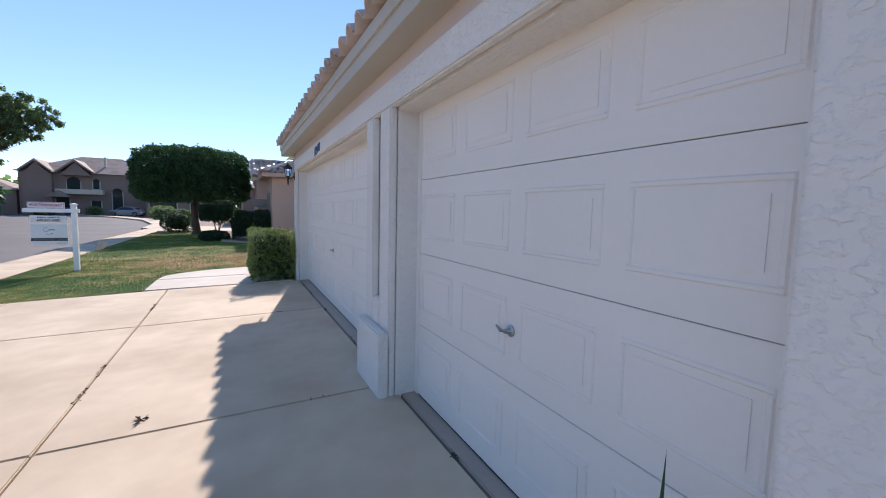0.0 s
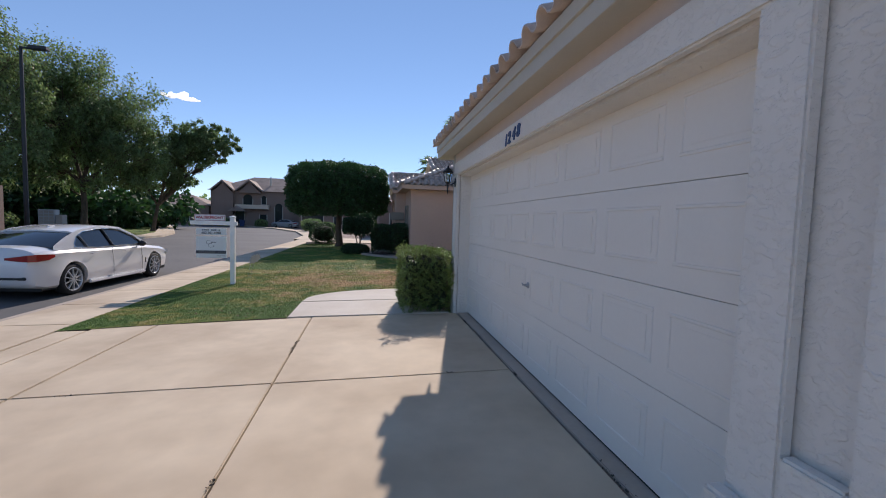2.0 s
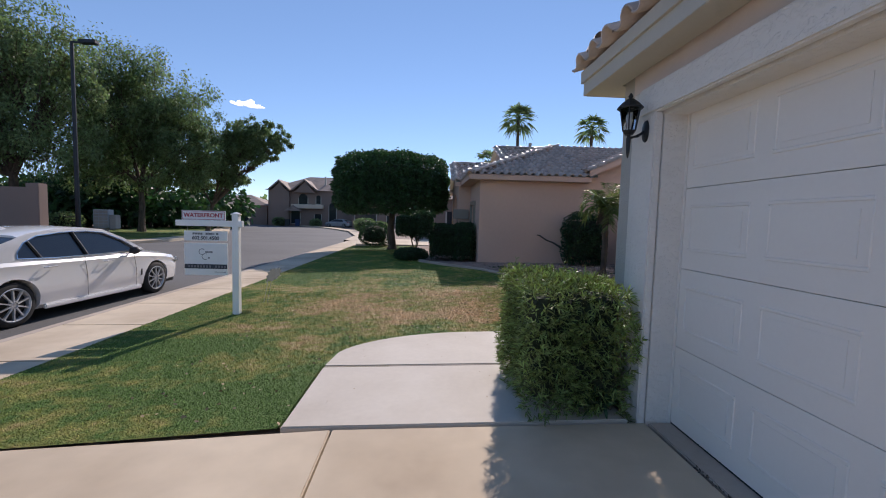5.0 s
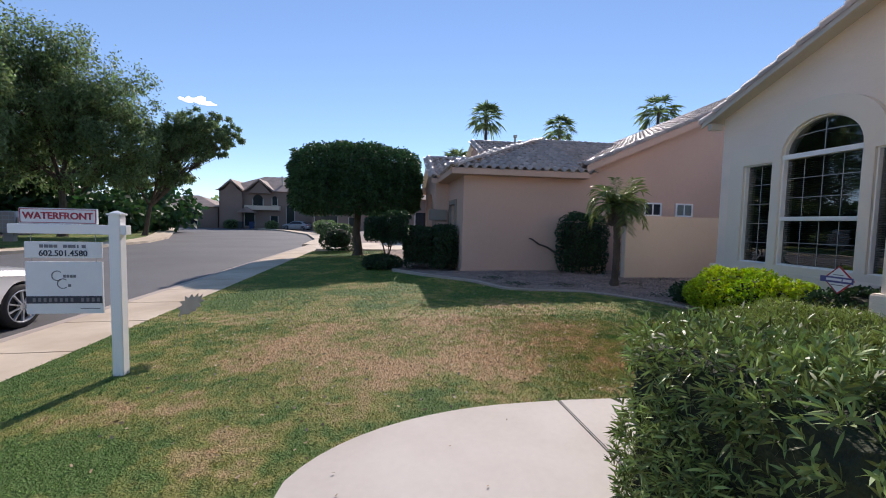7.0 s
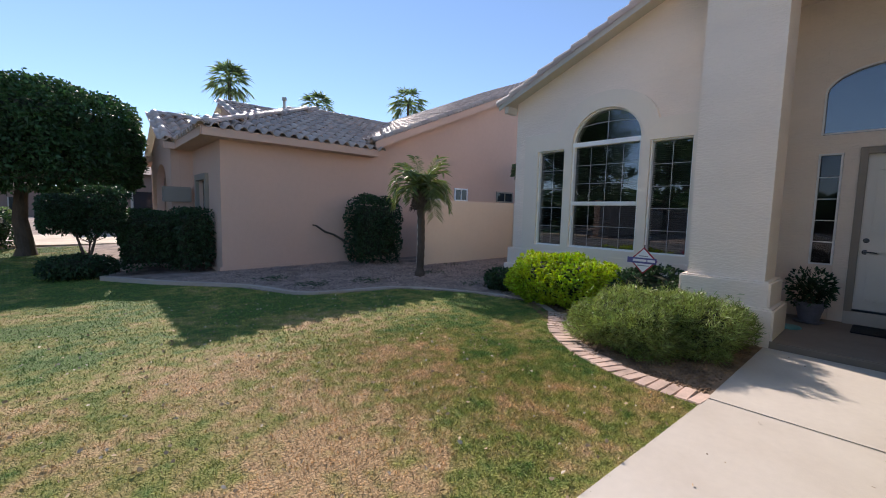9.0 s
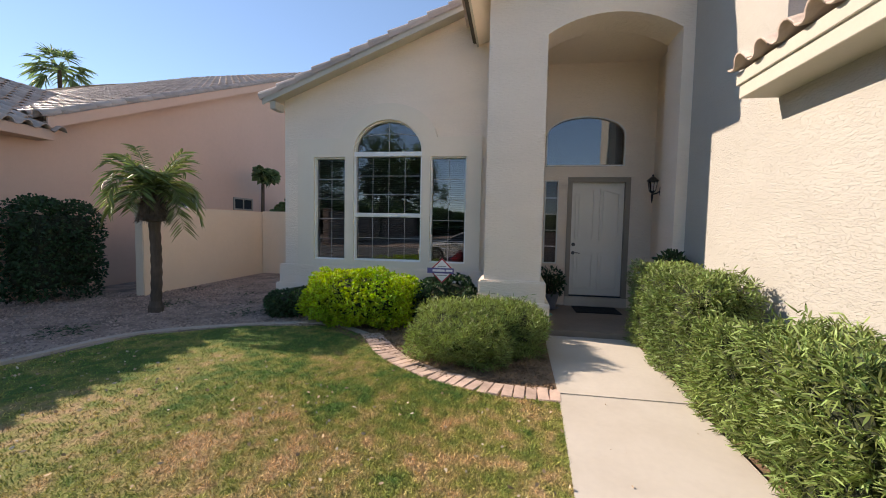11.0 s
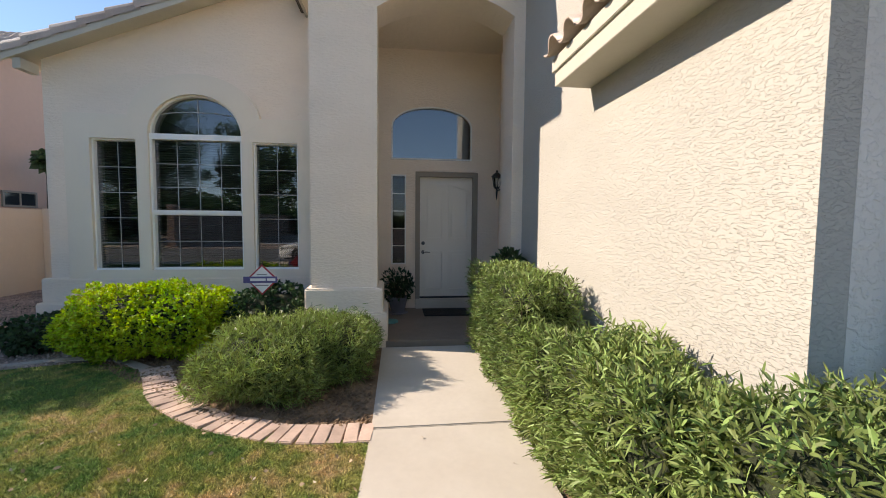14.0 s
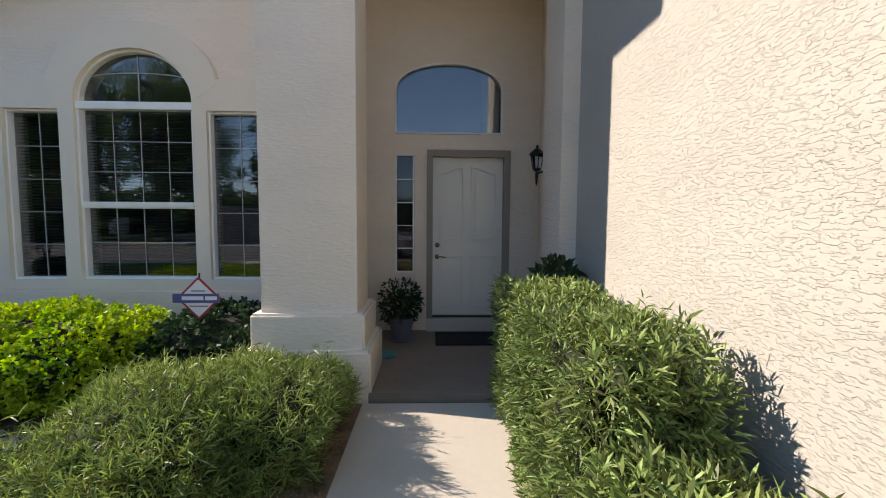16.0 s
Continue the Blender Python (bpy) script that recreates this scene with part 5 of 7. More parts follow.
def fan_palm(base, height, spread, seed, label="tall fan palm far behind the houses"):
    rng = np.random.default_rng(seed)
    t = thing("palm_tree", base, label, "palm tree", "far fan palms")
    b = Vector(base)
    bm = bmesh.new()
    tube(bm, [b, b + Vector((0.1, 0, height * 0.5)), b + Vector((0.05, 0, height))], [0.28, 0.2, 0.17], 10)
    part("trunk", bm, BARK, t)
    head = np.array(base) + np.array([0.05, 0, height])
    bs, ws = [], []
    for k in range(40):
        el, az = rng.uniform(-0.9, 1.4), rng.uniform(0, 6.283)
        d = np.array([math.cos(az) * math.cos(el), math.sin(az) * math.cos(el), math.sin(el)])
        hub = head + d * spread * 0.55
        s = np.cross(d, [0, 0, 1.0])
        s /= max(np.linalg.norm(s), 1e-6)
        for a in np.linspace(-1.3, 1.3, 12):
            bs.append(hub)
            ws.append(d * math.cos(a) + s * math.sin(a) + np.array([0, 0, -0.15]))
        bs.append(head)
        ws.append(d)
    v, f = leaf_arrays(rng, np.array(bs), np.array(ws), spread * 0.58, spread * 0.03, 0.4)
    mesh_np("fronds", v, f, LEAF_TREE, t)
    return t


for (x, y, h, s, k) in ((10.7, 55, 13.6, 2.2, 41), (19.7, 55, 12.9, 2.0, 42), (32.4, 55, 15.6, 2.6, 43), (7.4, 55, 8.4, 2.0, 44), (26.8, 70, 11.5, 2.0, 45)):
    fan_palm((x, y, 0), h, s, k)


def date_palm(base, height, reach, seed):
    """A small feather palm: swollen ringed trunk and arching fronds with two rows of leaflets."""
    rng = np.random.default_rng(seed)
    t = thing("pygmy_palm", base, "small feather palm in the gravel bed", "palm tree")
    b = Vector(base)
    bm = bmesh.new()
    pts, rad = [], []
    for i in range(22):
        k = i / 21
        pts.append(b + Vector((0.03 * math.sin(k * 4), 0, height * k - 0.03 * (i == 0))))
        rad.append((0.085 + 0.03 * (k < 0.08)) * (1.0 if i % 2 else 0.88))
    tube(bm, pts, rad, 10)
    part("trunk", bm, BARK, t)
    bm = bmesh.new()
    tube(bm, [b + Vector((0, 0, height * q)) for q in (0.745, 0.755, 0.80, 0.90, 1.0, 1.03)], [0.08, 0.17, 0.185, 0.145, 0.11, 0.05], 12)
    boots = part("boot", bm, BARK, t, "shaggy brown fibre boot under the crown")
    a_ = rng.uniform(0, 6.28, 620)
    q_ = rng.uniform(0.75, 1.0, 620)
    r_ = 0.185 - 0.09 * (q_ - 0.75) / 0.25
    bp_ = np.stack([b.x + r_ * np.cos(a_), b.y + r_ * np.sin(a_), b.z + height * q_], 1)
    bw_ = np.stack([np.cos(a_) * 0.5, np.sin(a_) * 0.5, rng.uniform(-0.9, 0.5, 620)], 1)
    v, f = leaf_arrays(rng, bp_, bw_, 0.085, 0.008, 0.2)
    tagged(mesh_np("fibre", v, f, BARK, boots), kind="stuff")
    bm = bmesh.new()
    bs, ws = [], []
    head = b + Vector((0, 0, height))
    for k in range(46):
        az, rise = k * 2.4 + rng.normal(0, 0.15), rng.uniform(-0.1, 1.75)
        d = Vector((math.cos(az), math.sin(az), 0))
        L = reach * rng.uniform(0.8, 1.1)
        line = []
        for j in range(9):
            s = j / 8
            line.append(head + d * (L * (math.sin(s * 1.35) / 1.0) * (0.75 + 0.25 * (1 - rise / 1.4))) + Vector((0, 0, L * (rise * s * 0.95 - 0.75 * s * s))))
        tube(bm, line, [0.011 - 0.001 * j for j in range(9)], 4)
        for j in range(1, 26):
            s = j / 25 * 8
            i = min(int(s), 7)
            p = line[i].lerp(line[i + 1], s - i)
            tang = (line[i + 1] - line[i]).normalized()
            sd = tang.cross(Vector((0, 0, 1))).normalized()
            for sg in (-1, 1):
                bs.append(p[:])
                ws.append((sd * sg * 0.9 + tang * 0.75 + Vector((0, 0, 0.15)))[:])
    part("frond_stalks", bm, LEAF_PALM, t)
    v, f = leaf_arrays(rng, np.array(bs), np.array(ws), 0.24, 0.011, 0.3)
    mesh_np("fronds", v, f, LEAF_PALM, t)
    return t


date_palm((4.62, 17.28, 0.04), 1.92, 0.72, 51)
limb_tree("papaya_plant", "slender leafy plant standing behind the fence", (11.0, 19.6, 0.0), 2.75, 0.07, [(11.0, 19.6, 2.95, 0.42, 0.36, 0.14)], LEAF_TREE, 260, 0.26, 52, category="plant", narrow=0.4)
limb_tree("papaya_plant", "low leafy plant behind the fence", (12.6, 19.6, 0.0), 1.6, 0.05, [(12.6, 19.6, 2.1, 0.5, 0.5, 0.5)], LEAF_TREE, 500, 0.24, 53, category="plant", narrow=0.4)

# tufts in the gravel bed
rng = np.random.default_rng(8)
pts, ways = [], []
for cx, cy2 in ((2.3, 17.6), (3.4, 17.4), (5.2, 17.6), (6.3, 17.0), (5.6, 16.4), (4.9, 15.9), (2.0, 18.6), (7.2, 17.4), (6.6, 18.3)):
    q = rng.normal(0, 0.16, (130, 2)) + (cx, cy2)
    pts.append(np.stack([q[:, 0], q[:, 1], np.full(130, 0.05)], 1))
    ways.append(np.concatenate([rng.normal(0, 1, (130, 2)), np.full((130, 1), 0.5)], 1))
v, f = leaf_arrays(rng, np.concatenate(pts), np.concatenate(ways), 0.10, 0.006, 0.3)
tagged(mesh_np("ground_cover", v, f, LEAF_DARK), "low tufts of dark ground cover in the gravel", "plants", kind="stuff")


def pebbles(name, rng, count, poly, size, material, label):
    xs, ys = zip(*poly)
    px, py = rng.uniform(min(xs), max(xs), count), rng.uniform(min(ys), max(ys), count)
    ok = inside(px, py, poly)
    px, py = px[ok], py[ok]
    n = len(px)
    base = np.stack([px, py, gz_np(px) + 0.008], 1)
    oct_v = np.array([[1, 0, 0], [0, 1, 0], [-1, 0, 0], [0, -1, 0], [0, 0, 0.7], [0, 0, -0.7]])
    ang = rng.uniform(0, 6.28, n)
    r = size * rng.uniform(0.5, 1.5, (n, 1, 1))
    v = oct_v[None] * r * rng.uniform(0.7, 1.3, (n, 6, 1))
    c, s = np.cos(ang)[:, None], np.sin(ang)[:, None]
    v = np.stack([v[:, :, 0] * c - v[:, :, 1] * s, v[:, :, 0] * s + v[:, :, 1] * c, v[:, :, 2]], 2) + base[:, None]
    tri = np.array([[0, 1, 4], [1, 2, 4], [2, 3, 4], [3, 0, 4], [1, 0, 5], [2, 1, 5], [3, 2, 5], [0, 3, 5]])
    f = (np.arange(n)[:, None, None] * 6 + tri[None]).reshape(-1, 3)
    return tagged(mesh_np(name, v.reshape(-1, 3), f, material), label, "gravel", kind="stuff")


pebbles("gravel", rng, 26000, [(4.45, 14.4), (6.05, 14.6), (6.05, 16.1), (9.5, 16.2), (9.5, 18.6), (5.8, 18.6), (5.8, 20.4), (1.3, 20.45), (0.2, 19.6), (1.25, 18.3), (1.78, 17.1), (3.47, 16.5), (4.2, 15.5)], 0.016, GRAVEL_STONE, "loose pinkish crushed gravel")
pebbles("bark_chips", rng, 9000, [(2.78, 11.36), (4.66, 11.34), (4.7, 12.2), (6.0, 12.3), (6.0, 14.5), (4.4, 14.3), (3.55, 13.2), (2.95, 12.5)], 0.014, SOIL, "loose bark chips in the bed")

# brick edging round the bed: one brick after another along a curve
edging = tagged(new("brick_edging"), "curved edging of tan-red bricks round the bed", "edging", kind="structure")
bmb = box(bmesh.new(), -0.132, -0.049, -0.06, 0.132, 0.049, 0.020, 0.006)
BRICK_ME = bpy.data.meshes.new("brick")
bmb.normal_update()
bmb.to_mesh(BRICK_ME)
bmb.free()
BRICK_ME.materials.append(BRICK)


def bricks_along(line, parent, spacing=0.104):
    L = [Vector((x, y)) for x, y in line]
    run, rr = 0.0, random.Random(7)
    for a, b in zip(L, L[1:]):
        d = (b - a).normalized()
        seg = (b - a).length
        while run < seg:
            p = a + d * run
            ob = new("brick", BRICK_ME)
            ob.parent = parent
            ob.matrix_basis = pose(p.x, p.y, gz(p.x) - 0.006 + rr.uniform(-0.004, 0.005), rr.uniform(-2, 2), rr.uniform(-2, 2), math.degrees(math.atan2(d.y, d.x)) - 90 + rr.uniform(-4, 4))
            run += spacing
        run -= seg


def smooth_line(pts, n=8):
    out = []
    for i in range(len(pts) - 1):
        p0, p1, p2, p3 = (Vector(pts[max(0, min(len(pts) - 1, k))]) for k in (i - 1, i, i + 1, i + 2))
        for j in range(n):
            t = j / n
            out.append(0.5 * ((2 * p1) + (p2 - p0) * t + (2 * p0 - 5 * p1 + 4 * p2 - p3) * t * t + (3 * p1 - p0 - 3 * p2 + p3) * t ** 3))
    return [(q.x, q.y) for q in out] + [tuple(pts[-1])]


bricks_along(smooth_line(BRICK_LINE), edging)
curb = ribbon(bmesh.new(), smooth_line([(4.12, 13.66), (4.5, 14.35), (4.25, 15.3), (3.5, 16.42), (2.44, 16.72), (1.80, 17.02), (1.28, 18.2), (0.22, 19.4), (-0.6, 20.6)]), 0.10, -0.03, 0.06)
structure("bed_edging", curb, CURB, "low pale concrete edging of the gravel bed", "edging")


# ---- fence and neighbouring house ----
structure("wall_fence", boxes((5.72, 18.62, -0.1, 9.62, 18.80, 1.77), (9.46, 16.02, -0.1, 9.64, 18.62, 1.79), bevel=0.012), STUCCO_FENCE, "plain cream stucco block fence", "fence")

house = tagged(thing("neighbouring_house", (5, 24, 0), "single-storey pink-beige stucco house with a clay tile roof", "house"), kind="structure")
bm = bmesh.new()
slab(bm, [(1.52, -0.1), (16.0, -0.1), (16.0, 7.8), (5.35, 3.25), (5.35, 3.0), (1.52, 3.0)], "y", 20.5, 20.72)
part("wall", bm, STUCCO_PINK, house)
bm = bmesh.new()
for y0, y1, z0, z1 in ((20.72, 21.7, -0.1, 3.0), (21.7, 22.6, -0.1, 0.75), (21.7, 22.6, 2.1, 3.0), (22.6, 24.6, -0.1, 3.0)):
    box(bm, 1.52, y0, z0, 1.72, y1, z1)
part("wall", bm, STUCCO_PINK, house)
part("wall", boxes((1.25, 24.6, -0.1, 1.75, 24.8, 3.0), (1.25, 24.8, -0.1, 1.45, 29.0, 3.0)), STUCCO_PINK, house)
part("plinth", boxes((1.46, 20.44, -0.1, 4.4, 20.498, 0.10), bevel=0.01), STUCCO_PINK, house)
part("shutter_trim", boxes((1.44, 21.58, 0.62, 1.518, 21.70, 2.25), (1.44, 22.6, 0.62, 1.518, 22.72, 2.25), (1.44, 21.7, 2.1, 1.518, 22.6, 2.25), (1.44, 21.7, 0.62, 1.518, 22.6, 0.75)), TAUPE, house, "taupe window trim")
part("window", boxes((1.60, 21.7, 0.75, 1.61, 22.6, 2.1)), GLASS_TINT, house)
for x0, x1, z0, z1 in ((7.50, 8.12, 1.83, 2.27), (8.63, 9.25, 1.83, 2.27), (10.78, 11.74, 1.86, 2.26)):
    dim = x0 > 10
    wd = part("window", boxes((x0 + 0.05, 20.482, z0 + 0.05, x1 - 0.05, 20.49, z1 - 0.05)), GLASS_DARK, house, "small dark window")
    part("frame", boxes((x0, 20.46, z0, x0 + 0.05, 20.499, z1), (x1 - 0.05, 20.46, z0, x1, 20.499, z1), (x0 + 0.05, 20.46, z0, x1 - 0.05, 20.499, z0 + 0.05), (x0 + 0.05, 20.46, z1 - 0.05, x1 - 0.05, 20.499, z1), ((x0 + x1) / 2 - 0.02, 20.465, z0 + 0.05, (x0 + x1) / 2 + 0.02, 20.499, z1 - 0.05)), TAUPE if dim else WHITE, wd, "thin window frame")
EX, EY, EZ, HS = 1.10, 20.12, 3.06, 0.42
bm = bmesh.new()
RX, RY = EX + 4.1, EY + 4.1
RZ = EZ + HS * 4.1
for pv in (((EX, EY, EZ), (5.4, EY, EZ), (9.6, RY, RZ), (RX, RY, RZ)), ((EX, EY, EZ), (RX, RY, RZ), (RX, 30, RZ), (EX, 30, EZ)), ((5.3, 20.15, 3.33), (16.2, 20.15, 7.97), (16.2, 32, 7.97), (5.3, 32, 3.33))):
    bm.faces.new([bm.verts.new(p) for p in pv])
bmesh.ops.solidify(bm, geom=bm.faces[:], thickness=0.05)
roof = part("roof", bm, FASCIA, house)
cc = 1 / math.hypot(1, HS)
part("fascia", boxes((EX, EY - 0.02, 2.92, 5.38, EY + 0.02, 3.10), (EX - 0.02, EY + 0.02, 2.92, EX + 0.02, 30, 3.10), (EX, EY + 0.02, 2.92, 5.38, 20.5, 2.95), (EX + 0.02, 20.5, 2.92, 1.52, 30, 2.95), bevel=0.004), STUCCO_PINK, house)
lay_tiles(roof, (EX - 0.02, EY - 0.05, EZ + 0.02), (1, 0, 0), (0, cc, HS * cc), 4.4, 13, keep=lambda p: p.x > p.y - EY + EX - 0.1, single=150)
lay_tiles(roof, (5.5, EY + 0.33 * cc * 2, EZ + 0.02 + 0.33 * 2 * HS * cc), (1, 0, 0), (0, cc, HS * cc), 3.6, 11, keep=lambda p: 3.33 + (p.x - 5.3) * 0.4255 < p.z + 0.1)
lay_tiles(roof, (EX - 0.05, EY + 0.1, EZ + 0.02), (0, 1, 0), (cc, 0, HS * cc), 9.5, 13, keep=lambda p: p.y > p.x - EX + EY)
c2 = 1 / math.hypot(1, 0.4255)
lay_tiles(roof, (5.3, 20.35, 3.36), (0, 1, 0), (c2, 0, 0.4255 * c2), 6.5, 34, pitch=0.26)
bm = bmesh.new()
slab(bm, [(5.3, 3.12), (16.2, 7.75), (16.2, 7.97), (5.3, 3.33)], "y", 20.12, 20.16)
part("rake_board", bm, STUCCO_PINK, house)
_d = Vector((1, 0, 0.4255)).normalized()
_s = Vector((0, 1, 0))
for i in range(32):
    p = Vector((5.2, 20.20, 3.33)) + _d * (0.36 * i)
    ww = (_d + Vector((0, 0, -0.05))).normalized()
    nn = ww.cross(_s)
    nn = nn if nn.z > 0 else -nn
    ob = new("tile", TILE_ME)
    ob.parent = roof
    set_inverse(ob)
    ob.matrix_basis = Matrix.Translation(p) @ Matrix((ww.cross(nn), ww, nn)).transposed().to_4x4() @ Matrix.Diagonal((1.2, 1, 1.3, 1))
# hip ridge tiles
_a, _b = Vector((EX, EY, EZ + 0.06)), Vector((RX, RY, RZ + 0.06))
_d = (_b - _a).normalized()
for i in range(int((_b - _a).length / 0.36)):
    nn = Vector((0, 0, 1)) - _d * _d.z
    nn.normalize()
    ob = new("tile", TILE_ME)
    ob.parent = roof
    set_inverse(ob)
    ob.matrix_basis = Matrix.Translation(_a + _d * 0.36 * i + nn * 0.04) @ Matrix((_d.cross(nn), _d, nn)).transposed().to_4x4()
# entry gable facing the street, and the upper gable behind the hip
bm = bmesh.new()
gw = [(23.3, -0.1), (24.05, -0.1), (24.05, 1.9)] + [(25.0 - 0.95 * math.cos(radians(a)), 1.9 + 0.75 * math.sin(radians(a))) for a in range(15, 180, 15)] + [(25.95, 1.9), (25.95, -0.1), (26.7, -0.1), (26.7, 3.15), (25.0, 3.95), (23.3, 3.15)]
slab(bm, gw, "x", 1.02, 1.22)
part("gable_wall", bm, STUCCO_PINK, house)
part("gable_wall", boxes((1.222, 23.3, -0.1, 1.52, 23.5, 3.0)), STUCCO_PINK, house)
# dark taupe paints the shade of the recess onto this wall
part("entry_back", boxes((1.46, 23.52, -0.1, 1.50, 26.6, 3.0)), TAUPE, house, "entry wall inside the arch, its shade put into a taupe colour")
part("ledge", boxes((0.80, 23.16, 1.55, 1.45, 23.298, 1.95), bevel=0.02), TAUPE, house, "dark timber panel by the entry")
bm = bmesh.new()
for pv in (((0.85, 22.98, 3.05), (1.1, 22.98, 3.05), (3.39, 25.0, 4.02), (0.85, 25.0, 4.02)), ((0.85, 27.02, 3.05), (0.85, 25.0, 4.02), (3.39, 25.0, 4.02), (1.1, 27.02, 3.05)),
           ((3.3, 25.6, 4.42), (9.5, 25.6, 4.42), (9.5, 28.0, 5.38), (3.3, 28.0, 5.38)), ((3.3, 30.4, 4.42), (3.3, 28.0, 5.38), (9.5, 28.0, 5.38), (9.5, 30.4, 4.42))):
    bm.faces.new([bm.verts.new(p) for p in pv])
bmesh.ops.solidify(bm, geom=bm.faces[:], thickness=0.05)
upper = part("upper_roof", bm, FASCIA, house)
part("upper_wall", slab(bmesh.new(), [(25.7, 3.0), (30.3, 3.0), (30.3, 4.40), (28.0, 5.30), (25.7, 4.40)], "x", 3.5, 3.7), STUCCO_PINK, house)
part("gable_fascia", boxes((0.86, 22.96, 2.90, 1.08, 23.0, 3.06)), STUCCO_PINK, house)
part("gable_fascia", slab(bmesh.new(), [(22.96, 2.90), (25.0, 3.87), (25.0, 4.03), (22.96, 3.06)], "x", 0.83, 0.87), STUCCO_PINK, house)
part("gable_fascia", slab(bmesh.new(), [(25.57, 4.26), (28.0, 5.23), (28.0, 5.39), (25.57, 4.42)], "x", 3.28, 3.32), STUCCO_PINK, house)
cg = 1 / math.hypot(1, 0.48)
lay_tiles(upper, (0.98, 22.94, 3.08), (1, 0, 0), (0, cg, 0.48 * cg), 2.6, 6, keep=lambda p: p.x < 1.35 + (p.y - 22.98) * 1.13)
cu_ = 1 / math.hypot(1, 0.40)
lay_tiles(upper, (3.42, 25.58, 4.45), (1, 0, 0), (0, cu_, 0.40 * cu_), 5.8, 7)


def ridge_tiles(parent, a, b, lift=0.05, wide=1.15):
    """Half-round cap tiles end to end along a ridge, hip or rake."""
    a, b = Vector(a), Vector(b)
    d = (b - a).normalized()
    nn = (Vector((0, 0, 1)) - d * d.z).normalized()
    for i in range(int((b - a).length / 0.36) + 1):
        ob = new("tile", TILE_ME)
        ob.parent = parent
        set_inverse(ob)
        ob.matrix_basis = Matrix.Translation(a + d * 0.36 * i + nn * (lift + 0.008 * (i % 2))) @ Matrix((d.cross(nn), d, nn)).transposed().to_4x4() @ Matrix.Diagonal((wide, 1, wide, 1))


ridge_tiles(upper, (0.85, 25.0, 4.04), (3.3, 25.0, 4.04))
ridge_tiles(upper, (0.90, 22.96, 3.08), (0.90, 24.9, 4.01))
ridge_tiles(upper, (3.3, 28.0, 5.40), (9.4, 28.0, 5.40))
ridge_tiles(upper, (3.36, 25.6, 4.45), (3.36, 27.9, 5.37))
part("vent_pipe", lathe(bmesh.new(), (3.9, 23.0, 4.2), [(0.04, 0), (0.04, 0.45), (0.07, 0.46), (0.07, 0.55)], 10), FASCIA, house, "small metal roof vent")

branch = thing("bare_branch", (3.95, 20.42, 0.85), "bare dark woody branch growing against the house wall", "branch")
bm = bmesh.new()
tube(bm, [(4.55, 20.3, 0.55), (4.2, 20.40, 0.78), (3.95, 20.42, 0.86), (3.72, 20.44, 1.02), (3.62, 20.44, 1.04)], [0.035, 0.03, 0.028, 0.024, 0.018], 7)
part("stem", bm, BARK, branch)


def far_house(name, label, x0, x1, y0, y1, h, pitch_h, openings, extras=()):
    """A house seen far off: walls, hipped tile roof with eaves, and built openings."""
    t = tagged(thing(name, ((x0 + x1) / 2, y0, 0), label, "house"), kind="structure")
    part("wall", boxes((x0, y0, -0.3, x1, y1, h)), STUCCO_FAR, t)
    bm = bmesh.new()
    o = 0.5
    r = min((x1 - x0), (y1 - y0)) / 2
    a = [bm.verts.new(q) for q in ((x0 - o, y0 - o, h), (x1 + o, y0 - o, h), (x1 + o, y1 + o, h), (x0 - o, y1 + o, h))]
    b = [bm.verts.new(q) for q in ((x0 + r, y0 + r, h + pitch_h), (x1 - r + 0.01, y0 + r, h + pitch_h))]
    for q in ((a[0], a[1], b[1], b[0]), (a[1], a[2], b[1]), (a[2], a[3], b[0], b[1]), (a[3], a[0], b[0]), (a[3], a[2], a[1], a[0])):
        bm.faces.new(q)
    part("roof", bm, TILE_FAR, t)
    for ox, oz, w, hh, arched in openings:
        wd = boxes((ox, y0 - 0.04, oz, ox + w, y0 - 0.002, oz + hh))
        if arched:
            slab(wd, arc((ox + w / 2, oz + hh), w / 2, 0, 180, 8), "y", y0 - 0.04, y0 - 0.003)
        wd = part("window", wd, GLASS_DARK, t)
        part("frame", boxes((ox - 0.12, y0 - 0.08, oz - 0.1, ox, y0 - 0.004, oz + hh), (ox + w, y0 - 0.08, oz - 0.1, ox + w + 0.12, y0 - 0.004, oz + hh), (ox, y0 - 0.08, oz - 0.1, ox + w, y0 - 0.004, oz)), FASCIA, wd)
    return t


fh = far_house("two_storey_house", "two-storey brown stucco house with tile roof at the bend", -29, -11.5, 84, 96, 6.3, 3.1, [(-26.6, 4.0, 1.0, 0.9, True), (-23.4, 3.6, 1.6, 1.3, True), (-20.2, 3.9, 0.8, 1.2, True), (-27.0, 0.6, 1.2, 1.2, False), (-24.8, 0.2, 1.6, 1.9, True), (-20.5, 0.5, 1.2, 1.5, False), (-17.8, 0.3, 1.3, 3.2, True)])
part("balcony", boxes((-24.6, 83.0, 3.0, -18.8, 84.0, 3.75), bevel=0.03), STUCCO_FENCE, fh, "pale balcony parapet")
part("gable", slab(bmesh.new(), [(-28.4, -0.3), (-25.0, -0.3), (-25.0, 6.0), (-26.7, 7.4), (-28.4, 6.0)], "y", 83.2, 84.0), STUCCO_FAR, fh)
part("porch_gable", slab(bmesh.new(), [(-25.6, 2.5), (-22.6, 2.5), (-24.1, 3.5)], "y", 82.2, 83.9), TILE_FAR, fh)
